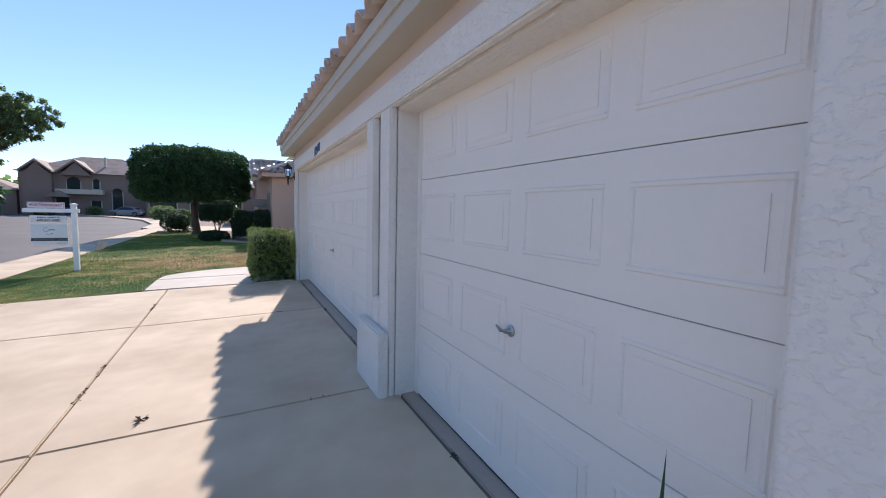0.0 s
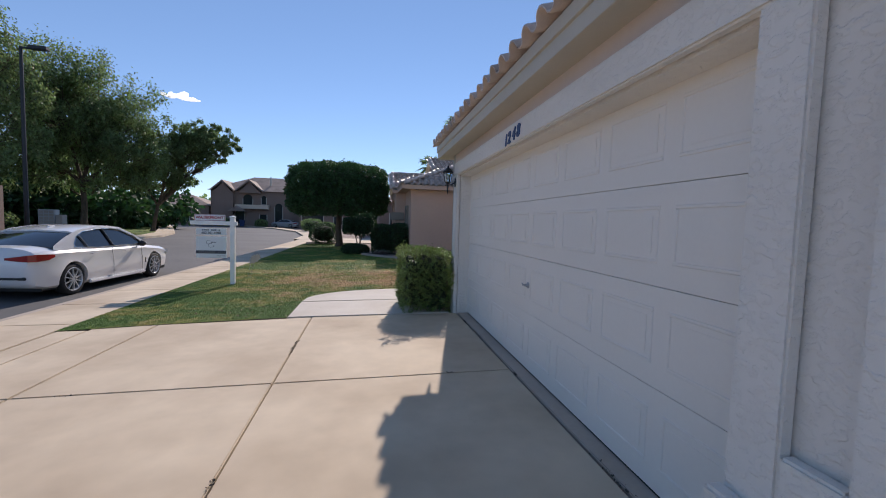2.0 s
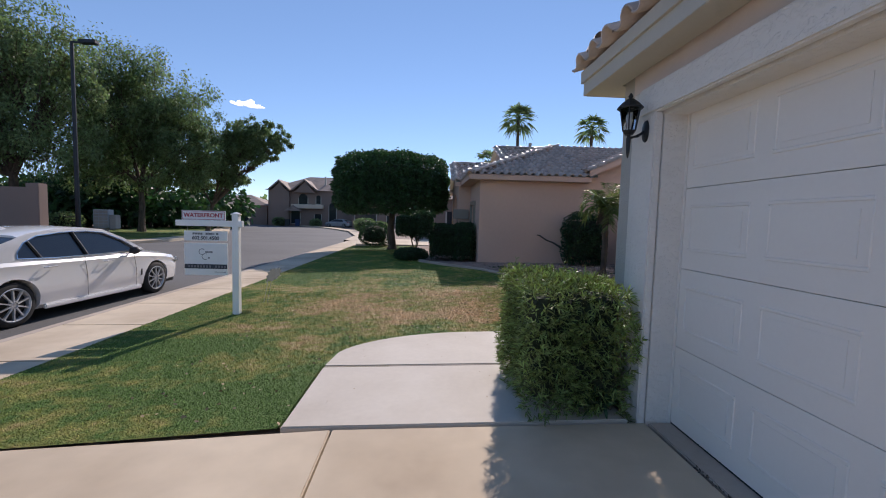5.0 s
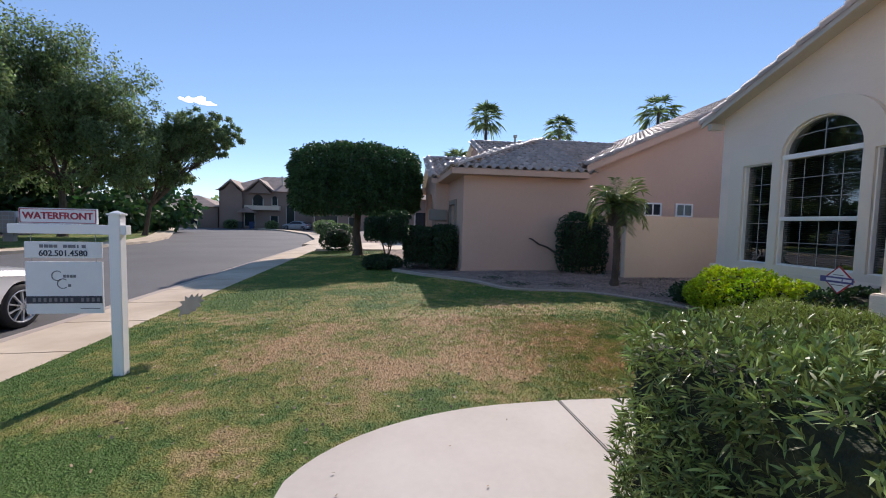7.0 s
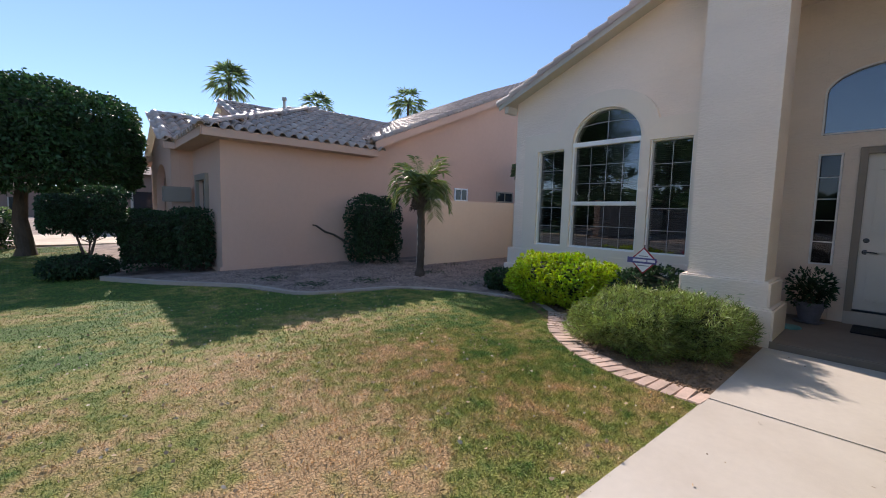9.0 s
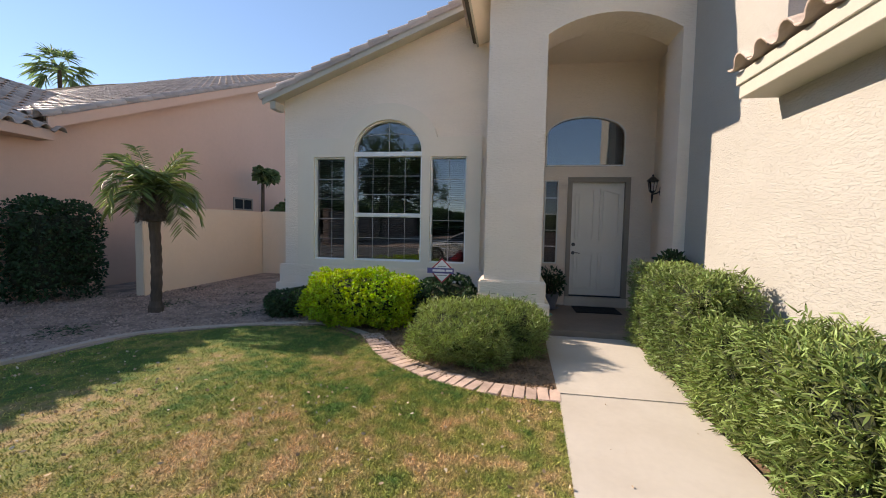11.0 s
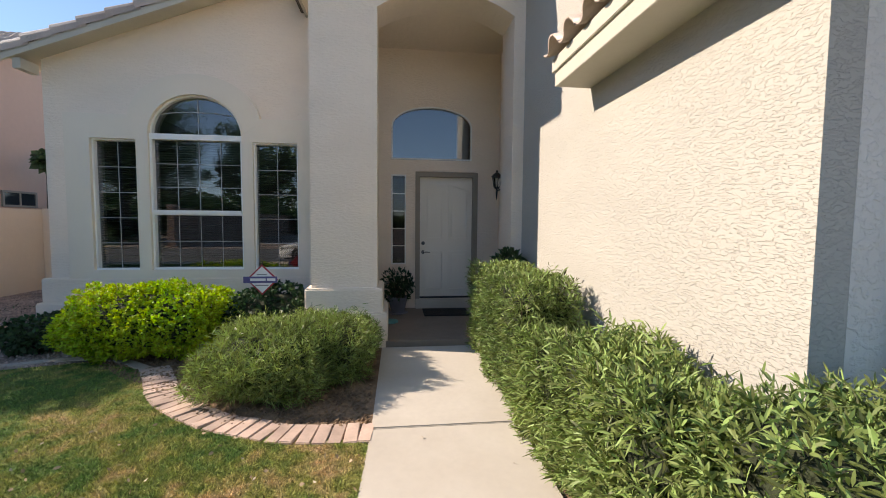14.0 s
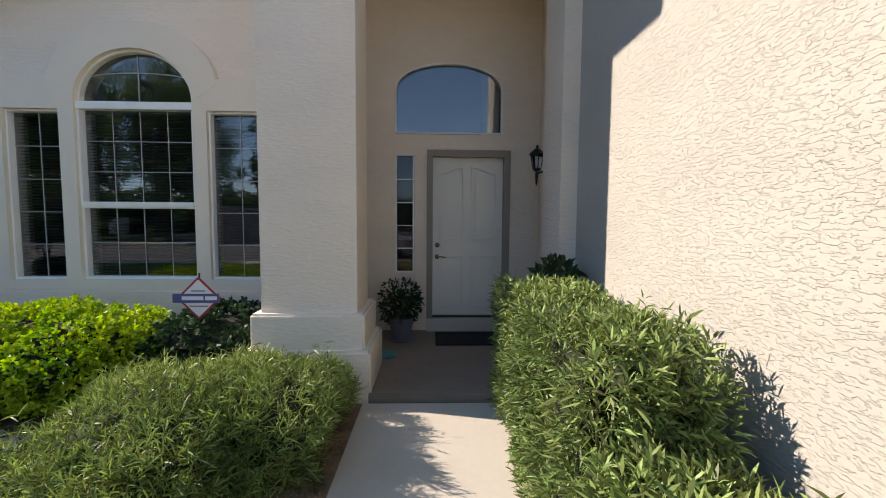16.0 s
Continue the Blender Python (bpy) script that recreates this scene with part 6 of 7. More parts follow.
for gx0, gx1, gz0, gz1 in ((-28.6, -24.8, 6.3, 8.0), (-24.4, -19.8, 6.3, 8.2)):
    gm = (gx0 + gx1) / 2
    part("front_gable", slab(bmesh.new(), [(gx0 + 0.4, gz0 - 0.4), (gx1 - 0.4, gz0 - 0.4), (gm, gz1 - 0.25)], "y", 83.1, 88.0), STUCCO_FAR, fh)
    part("gable_roof", slab(bmesh.new(), [(gx0, gz0 - 0.1), (gm, gz1 - 0.15), (gx1, gz0 - 0.1), (gx1, gz0 + 0.15), (gm, gz1 + 0.15), (gx0, gz0 + 0.15)], "y", 82.7, 89.0), TILE_FAR, fh)
part("chimney_pipe", boxes((-19.2, 86.2, 7.5, -18.9, 86.5, 9.2)), FASCIA, fh)
far_house("far_house", "low tan stucco house behind the bend", -42, -30, 86, 96, 3.4, 2.2, [(-40, 0.3, 2.2, 2.0, False), (-35, 0.3, 1.6, 1.6, True)])
far_house("far_house", "tan stucco house beyond the neighbouring one", 0.6, 12, 40, 52, 3.2, 2.4, [(1.6, 0.8, 1.4, 1.4, False)])
far_house("far_house", "tan single-storey house along the bend", -12.5, -3.5, 78, 92, 3.2, 2.0, [(-12, 0.0, 3.6, 2.2, False), (-6.5, 0.5, 1.4, 1.5, False)])
far_house("far_house", "pink stucco house behind the trees", -62, -46, 60, 74, 3.4, 2.2, [(-58, 0.6, 1.6, 1.4, False)])
structure("wall_corner", boxes((-60, 27.0, -0.3, -19.2, 27.25, 2.55), (-19.6, 26.9, -0.3, -19.0, 27.4, 2.75), bevel=0.02), STUCCO_FAR, "brown stucco block wall across the street", "wall")
for x, y, s, k in ((-18.9, 78.5, 1.0, 61), (-9.6, 70, 1.3, 62), (-7.5, 58, 1.3, 63), (-26.0, 81, 1.1, 64), (-5.2, 52, 1.0, 65), (-32, 44, 1.2, 66), (-36, 50, 1.4, 67), (-28, 36, 0.9, 68)):
    shrub("shrub", "rounded green shrub by the street", "shrub", x - s, x + s, y - s, y + s, -0.25, s * 1.1, 2.4, LEAF_TREE, 900, 0.22, 0.07, 0.3, k, group="street shrubs")


# distant belt of trees and shrubs that closes the horizon
rng = np.random.default_rng(77)
vs, fs, off = [], [], 0
vs2, fs2, off2 = [], [], 0
for k in range(190):
    near = k >= 150
    a = -1.35 + 0.95 * (k - 150) / 40 if near else 2 * math.pi * k / 150 + rng.normal(0, 0.01)
    d = rng.uniform(60, 72) if near else rng.uniform(118, 150)
    h = rng.uniform(3.5, 7.0)
    c = (d * math.sin(a), d * math.cos(a), h * 0.5 - 0.3)
    h *= 0.75 if near else 1.0
    pts, nr = shell(rng, 1050 if near else 280, c, (rng.uniform(3.5, 6), 3, h * 0.55), 2.2, 0.5, 0.14)
    v, f = leaf_arrays(rng, pts, nr + rng.normal(0, 0.8, pts.shape), 0.65 if near else 1.5, 0.26 if near else 0.6, 0.2)
    if near:
        vs2.append(v), fs2.append(f + off2)
        off2 += len(v)
        continue
    vs.append(v), fs.append(f + off)
    off += len(v)
tagged(mesh_np("street_thicket", np.concatenate(vs2), np.concatenate(fs2), LEAF_FICUS), "dark green thicket across the street", "thicket", kind="stuff")
tagged(mesh_np("far_woods", np.concatenate(vs), np.concatenate(fs), LEAF_TREE), "distant belt of dusty green trees", "woods", kind="stuff")


# ---- street things ----
CAR_WHITE = shade("white_car_paint", (0.78, 0.77, 0.75), 0.25, vary=0.01, scale=1, coat=0.8)
CAR_SILVER = shade("silver_car_paint", (0.45, 0.47, 0.49), 0.3, metal=0.5, vary=0.02, coat=0.5)
CAR_GLASS = shade("car_glass", (0.012, 0.014, 0.016), 0.04, vary=0.05, coat=0.3)
RUBBER = shade("tyre_rubber", (0.018, 0.018, 0.018), 0.85, vary=0.15, scale=20)
PLASTIC = shade("black_plastic", (0.02, 0.02, 0.02), 0.6, vary=0.1)
CHROME = shade("chrome", (0.75, 0.76, 0.78), 0.12, metal=1.0, vary=0.02)
RIM = shade("alloy_rim", (0.55, 0.56, 0.57), 0.35, metal=0.35, vary=0.05)
TAIL = shade("red_lens", (0.33, 0.012, 0.015), 0.15, vary=0.08, coat=0.5)
LENS = shade("headlight_lens", (0.55, 0.57, 0.6), 0.1, metal=0.3, vary=0.05)


def carve(ob, cutters):
    """Cuts closed meshes out of ob for good; no modifier is left."""
    for c in cutters:
        m = ob.modifiers.new("cut", "BOOLEAN")
        m.operation, m.solver, m.object = "DIFFERENCE", "EXACT", c
    deps = bpy.context.evaluated_depsgraph_get()
    me = bpy.data.meshes.new_from_object(ob.evaluated_get(deps))
    ob.modifiers.clear()
    ob.data = me
    for c in cutters:
        bpy.data.objects.remove(c)


def loft(bm, sections):
    rings = [[bm.verts.new(p) for p in s] for s in sections]
    n = len(rings[0])
    for a, b in zip(rings, rings[1:]):
        for i in range(n):
            bm.faces.new((a[i], a[(i + 1) % n], b[(i + 1) % n], b[i]))
    bm.faces.new(rings[0][::-1])
    bm.faces.new(rings[-1])
    bmesh.ops.recalc_face_normals(bm, faces=bm.faces[:])
    return bm


def smooth_all(ob, angle=40):
    me = ob.data
    me.polygons.foreach_set("use_smooth", [True] * len(me.polygons))
    me.set_sharp_from_angle(angle=radians(angle))
    return ob


def sedan(name, label, at, yaw, paint, category="car"):
    """A four-door saloon, nose along +y: lofted body with cut wheel arches, glasshouse, roof, wheels and fittings."""
    t = thing(name, at, label, category)
    t.rotation_euler = (0, 0, radians(yaw))
    bpy.context.view_layer.update()
    M = t.matrix_basis.copy()
    rows = [(-2.47, 0.66, 0.46, 0.72, 0.76), (-2.44, 0.78, 0.36, 0.86, 0.92), (-2.36, 0.86, 0.28, 0.96, 1.06), (-2.15, 0.91, 0.23, 0.99, 1.09), (-1.80, 0.93, 0.21, 0.995, 1.07), (-1.2, 0.935, 0.20, 0.985, 1.0), (-0.4, 0.93, 0.20, 0.97, 0.985),
            (0.4, 0.93, 0.20, 0.955, 0.975), (0.95, 0.925, 0.20, 0.94, 1.0), (1.35, 0.92, 0.20, 0.90, 0.975), (1.8, 0.90, 0.20, 0.85, 0.92), (2.15, 0.85, 0.20, 0.79, 0.855), (2.34, 0.76, 0.22, 0.72, 0.77), (2.44, 0.62, 0.28, 0.60, 0.64), (2.47, 0.5, 0.34, 0.54, 0.56)]
    secs = []
    for y, w, lo, belt, deck in rows:
        half = [(0.0, deck), (0.45 * w, deck - 0.004), (0.78 * w, (deck + belt) / 2 + 0.004), (0.93 * w, belt), (0.985 * w, belt - 0.07), (0.965 * w, belt - 0.16), (1.0 * w, 0.60 if belt > 0.75 else belt - 0.1), (0.99 * w, 0.45), (0.955 * w, max(lo + 0.04, 0.27)), (0.88 * w, lo)]
        ring = [(x, y, z) for x, z in half] + [(-x, y, z) for x, z in half[::-1][:-1]]
        secs.append([M @ Vector(p) for p in ring])
    body = part("body", loft(bmesh.new(), secs), paint, t)
    cut = []
    for wy in (-1.50, 1.48):
        for sx in (-1, 1):
            bm = bmesh.new()
            bmesh.ops.create_cone(bm, cap_ends=True, segments=32, radius1=0.385, radius2=0.385, depth=0.5, matrix=M @ pose(sx * 0.85, wy, 0.34, 0, 90, 0))
            me = bpy.data.meshes.new("cutter")
            bm.to_mesh(me)
            bm.free()
            cut.append(new("cutter", me))
    bpy.context.view_layer.update()
    carve(body, cut)
    smooth_all(body, 32)
    prof = [(-1.95, 1.06), (-1.55, 1.22), (-1.05, 1.38), (-0.55, 1.445), (-0.05, 1.455), (0.35, 1.42), (0.75, 1.24), (1.12, 0.99)]
    hw = lambda z: 0.875 - (z - 0.97) * 0.50
    secs = [[M @ Vector(p) for p in ((-0.86, y, 0.965), (-hw(z), y, z - 0.03), (-hw(z) + 0.08, y, z), (0, y, z + 0.018), (hw(z) - 0.08, y, z), (hw(z), y, z - 0.03), (0.86, y, 0.965))] for y, z in prof]
    smooth_all(part("glasshouse", loft(bmesh.new(), secs), CAR_GLASS, t, "dark tinted windows"), 30)
    # painted roof with side rails and rear pillars
    bm = bmesh.new()
    top = [(-1.22, 1.345)] + prof[2:6] + [(0.42, 1.392)]
    secs = [[M @ Vector(p) for p in ((-hw(z) - 0.012, y, z - 0.055), (-hw(z) - 0.004, y, z - 0.02), (-hw(z) + 0.08, y, z + 0.012), (0, y, z + 0.03), (hw(z) - 0.08, y, z + 0.012), (hw(z) + 0.004, y, z - 0.02), (hw(z) + 0.012, y, z - 0.055), (0, y, z - 0.04))] for y, z in top]
    loft(bm, secs)
    smooth_all(part("roof", bm, paint, t), 50)
    for sx in (-1, 1):
        outer_ = [(-1.98, 1.0), (-1.93, 1.075), (-1.55, 1.235), (-1.05, 1.392), (-0.55, 1.455), (-0.05, 1.465), (0.36, 1.425), (0.76, 1.25), (1.16, 0.985), (0.2, 0.955), (-0.8, 0.955), (-1.98, 1.0)]
        inner_ = [(-1.40, 1.02), (-1.37, 1.10), (-1.20, 1.25), (-0.95, 1.345), (-0.5, 1.392), (0.0, 1.40), (0.33, 1.365), (0.70, 1.205), (0.98, 0.99), (0.2, 0.985), (-0.8, 0.99), (-1.40, 1.02)]
        bm = bmesh.new()
        rails = [[bm.verts.new(M @ Vector((sx * (hw(max(z, 0.97)) + 0.014), y, z))) for y, z in ring] for ring in (outer_[:-1], inner_[:-1])]
        for k in range(11):
            bm.faces.new((rails[0][k], rails[0][(k + 1) % 11], rails[1][(k + 1) % 11], rails[1][k]))
        bmesh.ops.solidify(bm, geom=bm.faces[:], thickness=0.012)
        bmesh.ops.recalc_face_normals(bm, faces=bm.faces[:])
        part("side_frame", bm, paint, t)
        for nm, pts in (("door_pillar", [(-0.20, 0.975), (-0.29, 1.40)]), ("quarter_bar", [(-1.02, 0.985), (-1.12, 1.29)])):
            bm = bmesh.new()
            tube(bm, [M @ Vector((sx * (hw(z) + 0.004), y, z)) for y, z in pts], [0.022 if nm == "door_pillar" else 0.014] * 2, 8)
            part(nm, bm, PLASTIC, t)
        bm = bmesh.new()
        tube(bm, [M @ Vector((sx * (hw(max(z, 0.99)) + 0.020), y, z)) for y, z in inner_], [0.009] * 12, 6)
        part("window_trim", bm, CHROME, t, "chrome window line")
        for y0, zz in ((-0.95, 0.86), (0.18, 0.845)):
            bm = bmesh.new()
            tube(bm, [M @ Vector((sx * 0.925, y0 - 0.11, zz)), M @ Vector((sx * 0.965, y0 - 0.07, zz + 0.003)), M @ Vector((sx * 0.965, y0 + 0.07, zz + 0.003)), M @ Vector((sx * 0.925, y0 + 0.11, zz))], [0.012, 0.014, 0.014, 0.012], 8)
            part("door_handle", bm, paint, t)
        for yy, z0, z1 in ((-0.28, 0.28, 0.97), (0.86, 0.28, 0.93)):
            bm = bmesh.new()
            tube(bm, [M @ Vector((sx * 0.926, yy, z0)), M @ Vector((sx * 0.932, yy, 0.6)), M @ Vector((sx * 0.905, yy - 0.02, z1))], [0.004] * 3, 4)
            part("door_seam", bm, PLASTIC, t)
        bm = bmesh.new()
        bmesh.ops.create_uvsphere(bm, u_segments=14, v_segments=8, radius=1, matrix=M @ pose(sx * 1.01, 0.72, 1.0) @ Matrix.Diagonal((0.10, 0.075, 0.075, 1)))
        mir = smooth_all(part("wing_mirror", bm, PLASTIC, t), 60)
        bm = bmesh.new()
        tube(bm, [M @ Vector((sx * 0.88, 0.76, 0.955)), M @ Vector((sx * 0.98, 0.73, 0.975))], [0.02, 0.02], 6)
        part("mirror_arm", bm, PLASTIC, mir)
        bm = bmesh.new()
        strip = [(0.40, -2.475, 0.825, 0.865), (0.66, -2.472, 0.80, 0.90), (0.775, -2.448, 0.79, 0.92), (0.862, -2.37, 0.79, 0.93), (0.912, -2.15, 0.81, 0.925), (0.922, -2.0, 0.86, 0.905)]
        loft(bm, [[M @ Vector((sx * x, y, lo)), M @ Vector((sx * x, y, hi)), M @ Vector((sx * (x - 0.06), y + 0.05, hi)), M @ Vector((sx * (x - 0.06), y + 0.05, lo))] for x, y, lo, hi in strip])
        bmesh.ops.recalc_face_normals(bm, faces=bm.faces[:])
        part("tail_light", bm, TAIL, t, "red wraparound tail light")
        part("headlight", transform_box((min(sx * 0.55, sx * 0.84), 2.10, 0.62, max(sx * 0.55, sx * 0.84), 2.36, 0.73), M, 0.04), LENS, t)
        part("sill", transform_box((min(sx * 0.86, sx * 0.925), -1.05, 0.19, max(sx * 0.86, sx * 0.925), 1.02, 0.27), M, 0.02), paint, t)
        part("fender_vent", transform_box((min(sx * 0.90, sx * 0.925), 0.99, 0.46, max(sx * 0.90, sx * 0.925), 1.04, 0.60), M, 0.008), PLASTIC, t)
    part("floor_pan", transform_box((-0.80, -2.2, 0.18, 0.80, 2.2, 0.30), M, 0.02), PLASTIC, t)
    part("bumper_strip", transform_box((-0.74, -2.475, 0.44, 0.74, -2.40, 0.50), M, 0.01), PLASTIC, t)
    part("roof_aerial", transform_box((-0.02, -0.95, 1.40, 0.02, -0.75, 1.47), M, 0.015), paint, t)
    for wy in (-1.50, 1.48):
        for sx in (-1, 1):
            out = pose(sx * 0.80, wy, 0.34, 0, 90 * sx, 0)
            bm = bmesh.new()
            lathe(bm, (0, 0, -0.10), [(0.25, 0), (0.30, -0.005), (0.335, 0.02), (0.34, 0.06), (0.34, 0.14), (0.335, 0.18), (0.30, 0.205), (0.25, 0.20), (0.24, 0.17), (0.24, 0.03), (0.25, 0.0)], 32, False)
            bm.transform(M @ out)
            w = smooth_all(part("tyre", bm, RUBBER, t), 50)
            bm = bmesh.new()
            lathe(bm, (0, 0, 0), [(0.225, 0.03), (0.228, 0.08), (0.242, 0.105), (0.256, 0.10), (0.25, 0.05)], 32, False)
            lathe(bm, (0, 0, 0), [(0.045, 0.03), (0.045, 0.09), (0.03, 0.098)], 16)
            for k in range(10):
                for d in (-3.5, 3.5):
                    bx = bmesh.ops.create_cube(bm, size=1, matrix=pose(0, 0, 0, 0, 0, 36 * k) @ pose(0.14, 0, 0.085, 0, 4, d) @ Matrix.Diagonal((0.19, 0.016, 0.03, 1)))
            bm.transform(M @ out)
            part("rim", bm, RIM, w, "multi-spoke alloy rim")
            # black disc that paints the dark of the wheel well behind the spokes
            bm = bmesh.new()
            lathe(bm, (0, 0, 0), [(0.235, -0.02), (0.235, 0.035)], 24)
            bm.transform(M @ out)
            part("brake_disc", bm, PLASTIC, w)
    return t


def transform_box(r, M, bevel=0.0):
    bm = box(bmesh.new(), *r, bevel=bevel)
    bm.transform(M)
    return bm


sedan("car", "parked white four-door sedan with tinted windows", (-7.34, 13.93, -0.295), -3.5, CAR_WHITE)
sedan("car", "silver sedan parked far down the street", (-15.0, 79.0, -0.25), 70, CAR_SILVER)


def lettering(text, at, size, material, parent, rx=90, rz=0, shear=0.0, depth=0.002, spacing=1.0, name="lettering", fat=0.0):
    cu = bpy.data.curves.new(name, "FONT")
    cu.body, cu.size, cu.extrude, cu.shear, cu.space_character, cu.offset = text, size, depth, shear, spacing, fat
    cu.align_x, cu.align_y = "CENTER", "CENTER"
    tmp = new(name, cu)
    bpy.context.view_layer.update()
    me = bpy.data.meshes.new_from_object(tmp.evaluated_get(bpy.context.evaluated_depsgraph_get()))
    bpy.data.objects.remove(tmp)
    me.materials.clear()
    me.materials.append(material)
    me.transform(pose(*at, rx, 0, rz))
    ob = new(name, me)
    ob.parent = parent
    set_inverse(ob)
    return ob


SIGN_WHITE = shade("sign_white", (0.78, 0.78, 0.77), 0.5, vary=0.02)
SIGN_RED = shade("sign_red", (0.42, 0.03, 0.05), 0.5, vary=0.04)
SIGN_DARK = shade("sign_dark", (0.03, 0.035, 0.05), 0.5, vary=0.05)
SIGN_GREY = shade("sign_grey", (0.18, 0.18, 0.19), 0.5, vary=0.05)
px, py, pz = -3.42, 12.62, -0.10
sign = thing("yard_sign", (px, py, pz), "white wooden sign post with hanging panels on the lawn", "sign")
post = part("post", boxes((px - 0.05, py - 0.05, pz - 0.05, px + 0.05, py + 0.05, 1.47), bevel=0.006), WHITE, sign)
bm = boxes((px - 0.062, py - 0.062, 1.47, px + 0.062, py + 0.062, 1.49), bevel=0.004)
lathe(bm, (px, py, 1.49), [(0.075, 0.0), (0.02, 0.022), (0.0, 0.024)], 4)
part("cap", bm, WHITE, post)
part("arm", boxes((px - 0.90, py - 0.042, 1.285, px + 0.10, py + 0.042, 1.375), bevel=0.005), WHITE, sign)
rider = part("rider_panel", boxes((px - 0.82, py - 0.012, 1.378, px - 0.165, py + 0.012, 1.525), bevel=0.003), SIGN_WHITE, sign, "white rider reading WATERFRONT in red")
part("border", boxes((px - 0.812, py - 0.0155, 1.386, px - 0.173, py - 0.0125, 1.392), (px - 0.812, py - 0.0155, 1.511, px - 0.173, py - 0.0125, 1.517), (px - 0.812, py - 0.0155, 1.392, px - 0.806, py - 0.0125, 1.511), (px - 0.179, py - 0.0155, 1.392, px - 0.173, py - 0.0125, 1.511)), SIGN_RED, rider)
lettering("WATERFRONT", (px - 0.492, py - 0.0145, 1.451), 0.088, SIGN_RED, rider, fat=0.0022)
panel = part("name_panel", boxes((px - 0.79, py - 0.010, 1.055, px - 0.135, py + 0.010, 1.21), bevel=0.003), SIGN_WHITE, sign)
for k, w in enumerate((0.03, 0.034, 0.03, 0.03, 0.0, 0.032, 0.036, 0.026, 0.012, 0.034)):
    if w:
        part("name_bar", boxes((px - 0.66 + k * 0.0395, py - 0.0135, 1.152, px - 0.66 + k * 0.0395 + w, py - 0.0105, 1.182)), SIGN_GREY, panel)
lettering("602.501.4580", (px - 0.463, py - 0.0125, 1.098), 0.076, SIGN_DARK, panel, fat=0.001)
panel = part("main_panel", boxes((px - 0.79, py - 0.012, 0.52, px - 0.135, py + 0.012, 1.02), bevel=0.003), SIGN_WHITE, sign)
part("band", boxes((px - 0.785, py - 0.0155, 0.62, px - 0.14, py - 0.0125, 0.69)), SIGN_DARK, panel)
for k in range(14):
    if k not in (0, 9):
        part("digit_bar", boxes((px - 0.775 + k * 0.0455, py - 0.0185, 0.637, px - 0.752 + k * 0.0455, py - 0.0158, 0.673)), SIGN_GREY, panel)
for cx, cz in ((px - 0.52, 0.885), (px - 0.475, 0.81)):
    o, i_ = arc((cx, cz), 0.05, 45, 315, 14), arc((cx, cz), 0.042, 45, 315, 14)
    part("emblem", slab(bmesh.new(), o + i_[::-1], "y", py - 0.0155, py - 0.0125), SIGN_GREY, panel)
for k in range(4):
    part("emblem", boxes((px - 0.47 + k * 0.029, py - 0.0155, 0.868, px - 0.448 + k * 0.029, py - 0.0125, 0.895)), SIGN_GREY, panel)
part("emblem", boxes((px - 0.43, py - 0.0155, 0.78, px - 0.405, py - 0.0125, 0.805)), SIGN_GREY, panel)
part("fine_print", boxes((px - 0.33, py - 0.0155, 0.565, px - 0.16, py - 0.0125, 0.573)), SIGN_GREY, panel)
for xx in (px - 0.74, px - 0.19):
    for z0, z1 in ((1.21, 1.285), (1.02, 1.055)):
        part("hook", tube(bmesh.new(), [(xx, py, z0 - 0.004), (xx, py, z1 + 0.004)], [0.003, 0.003], 6), STEEL, sign)

small = thing("yard_stake_sign", (-3.31, 13.50, -0.1), "small jagged grey sign leaning on thin wire stakes", "sign")
zig = [(-3.30, 0.27), (-3.27, 0.35), (-3.30, 0.38), (-3.25, 0.42), (-3.28, 0.46), (-3.22, 0.47), (-3.22, 0.53), (-3.18, 0.50), (-3.14, 0.55), (-3.12, 0.51), (-3.07, 0.56), (-3.07, 0.51), (-3.02, 0.55), (-3.04, 0.49), (-3.00, 0.47), (-3.06, 0.44), (-3.04, 0.40), (-3.09, 0.39), (-3.10, 0.34), (-3.15, 0.34), (-3.18, 0.30), (-3.24, 0.31)]
part("board", slab(bmesh.new(), zig, "y", 13.494, 13.502), shade("weathered_board", (0.36, 0.345, 0.32), 0.8, vary=0.08, scale=8), small)
for xx in (-3.25, -3.19):
    bm = bmesh.new()
    tube(bm, [(xx - 0.09, 13.50, -0.10), (xx, 13.50, 0.36)], [0.003, 0.003], 5)
    part("stake", bm, STEEL, small)

# house number
plate = new("house_number")
tagged(plate, "blue slanted house number 1248 above the garage door", "house number")
plate.location = (1.062, 6.30, 2.37)
for ch, yy, zz in (("1", 6.475, 2.355), ("2", 6.375, 2.365), ("4", 6.245, 2.375), ("8", 6.12, 2.385)):
    lettering(ch, (1.060, yy, zz), 0.165, BLUE, plate, 90, -90, 0.22, 0.006, name="numeral", fat=0.004)


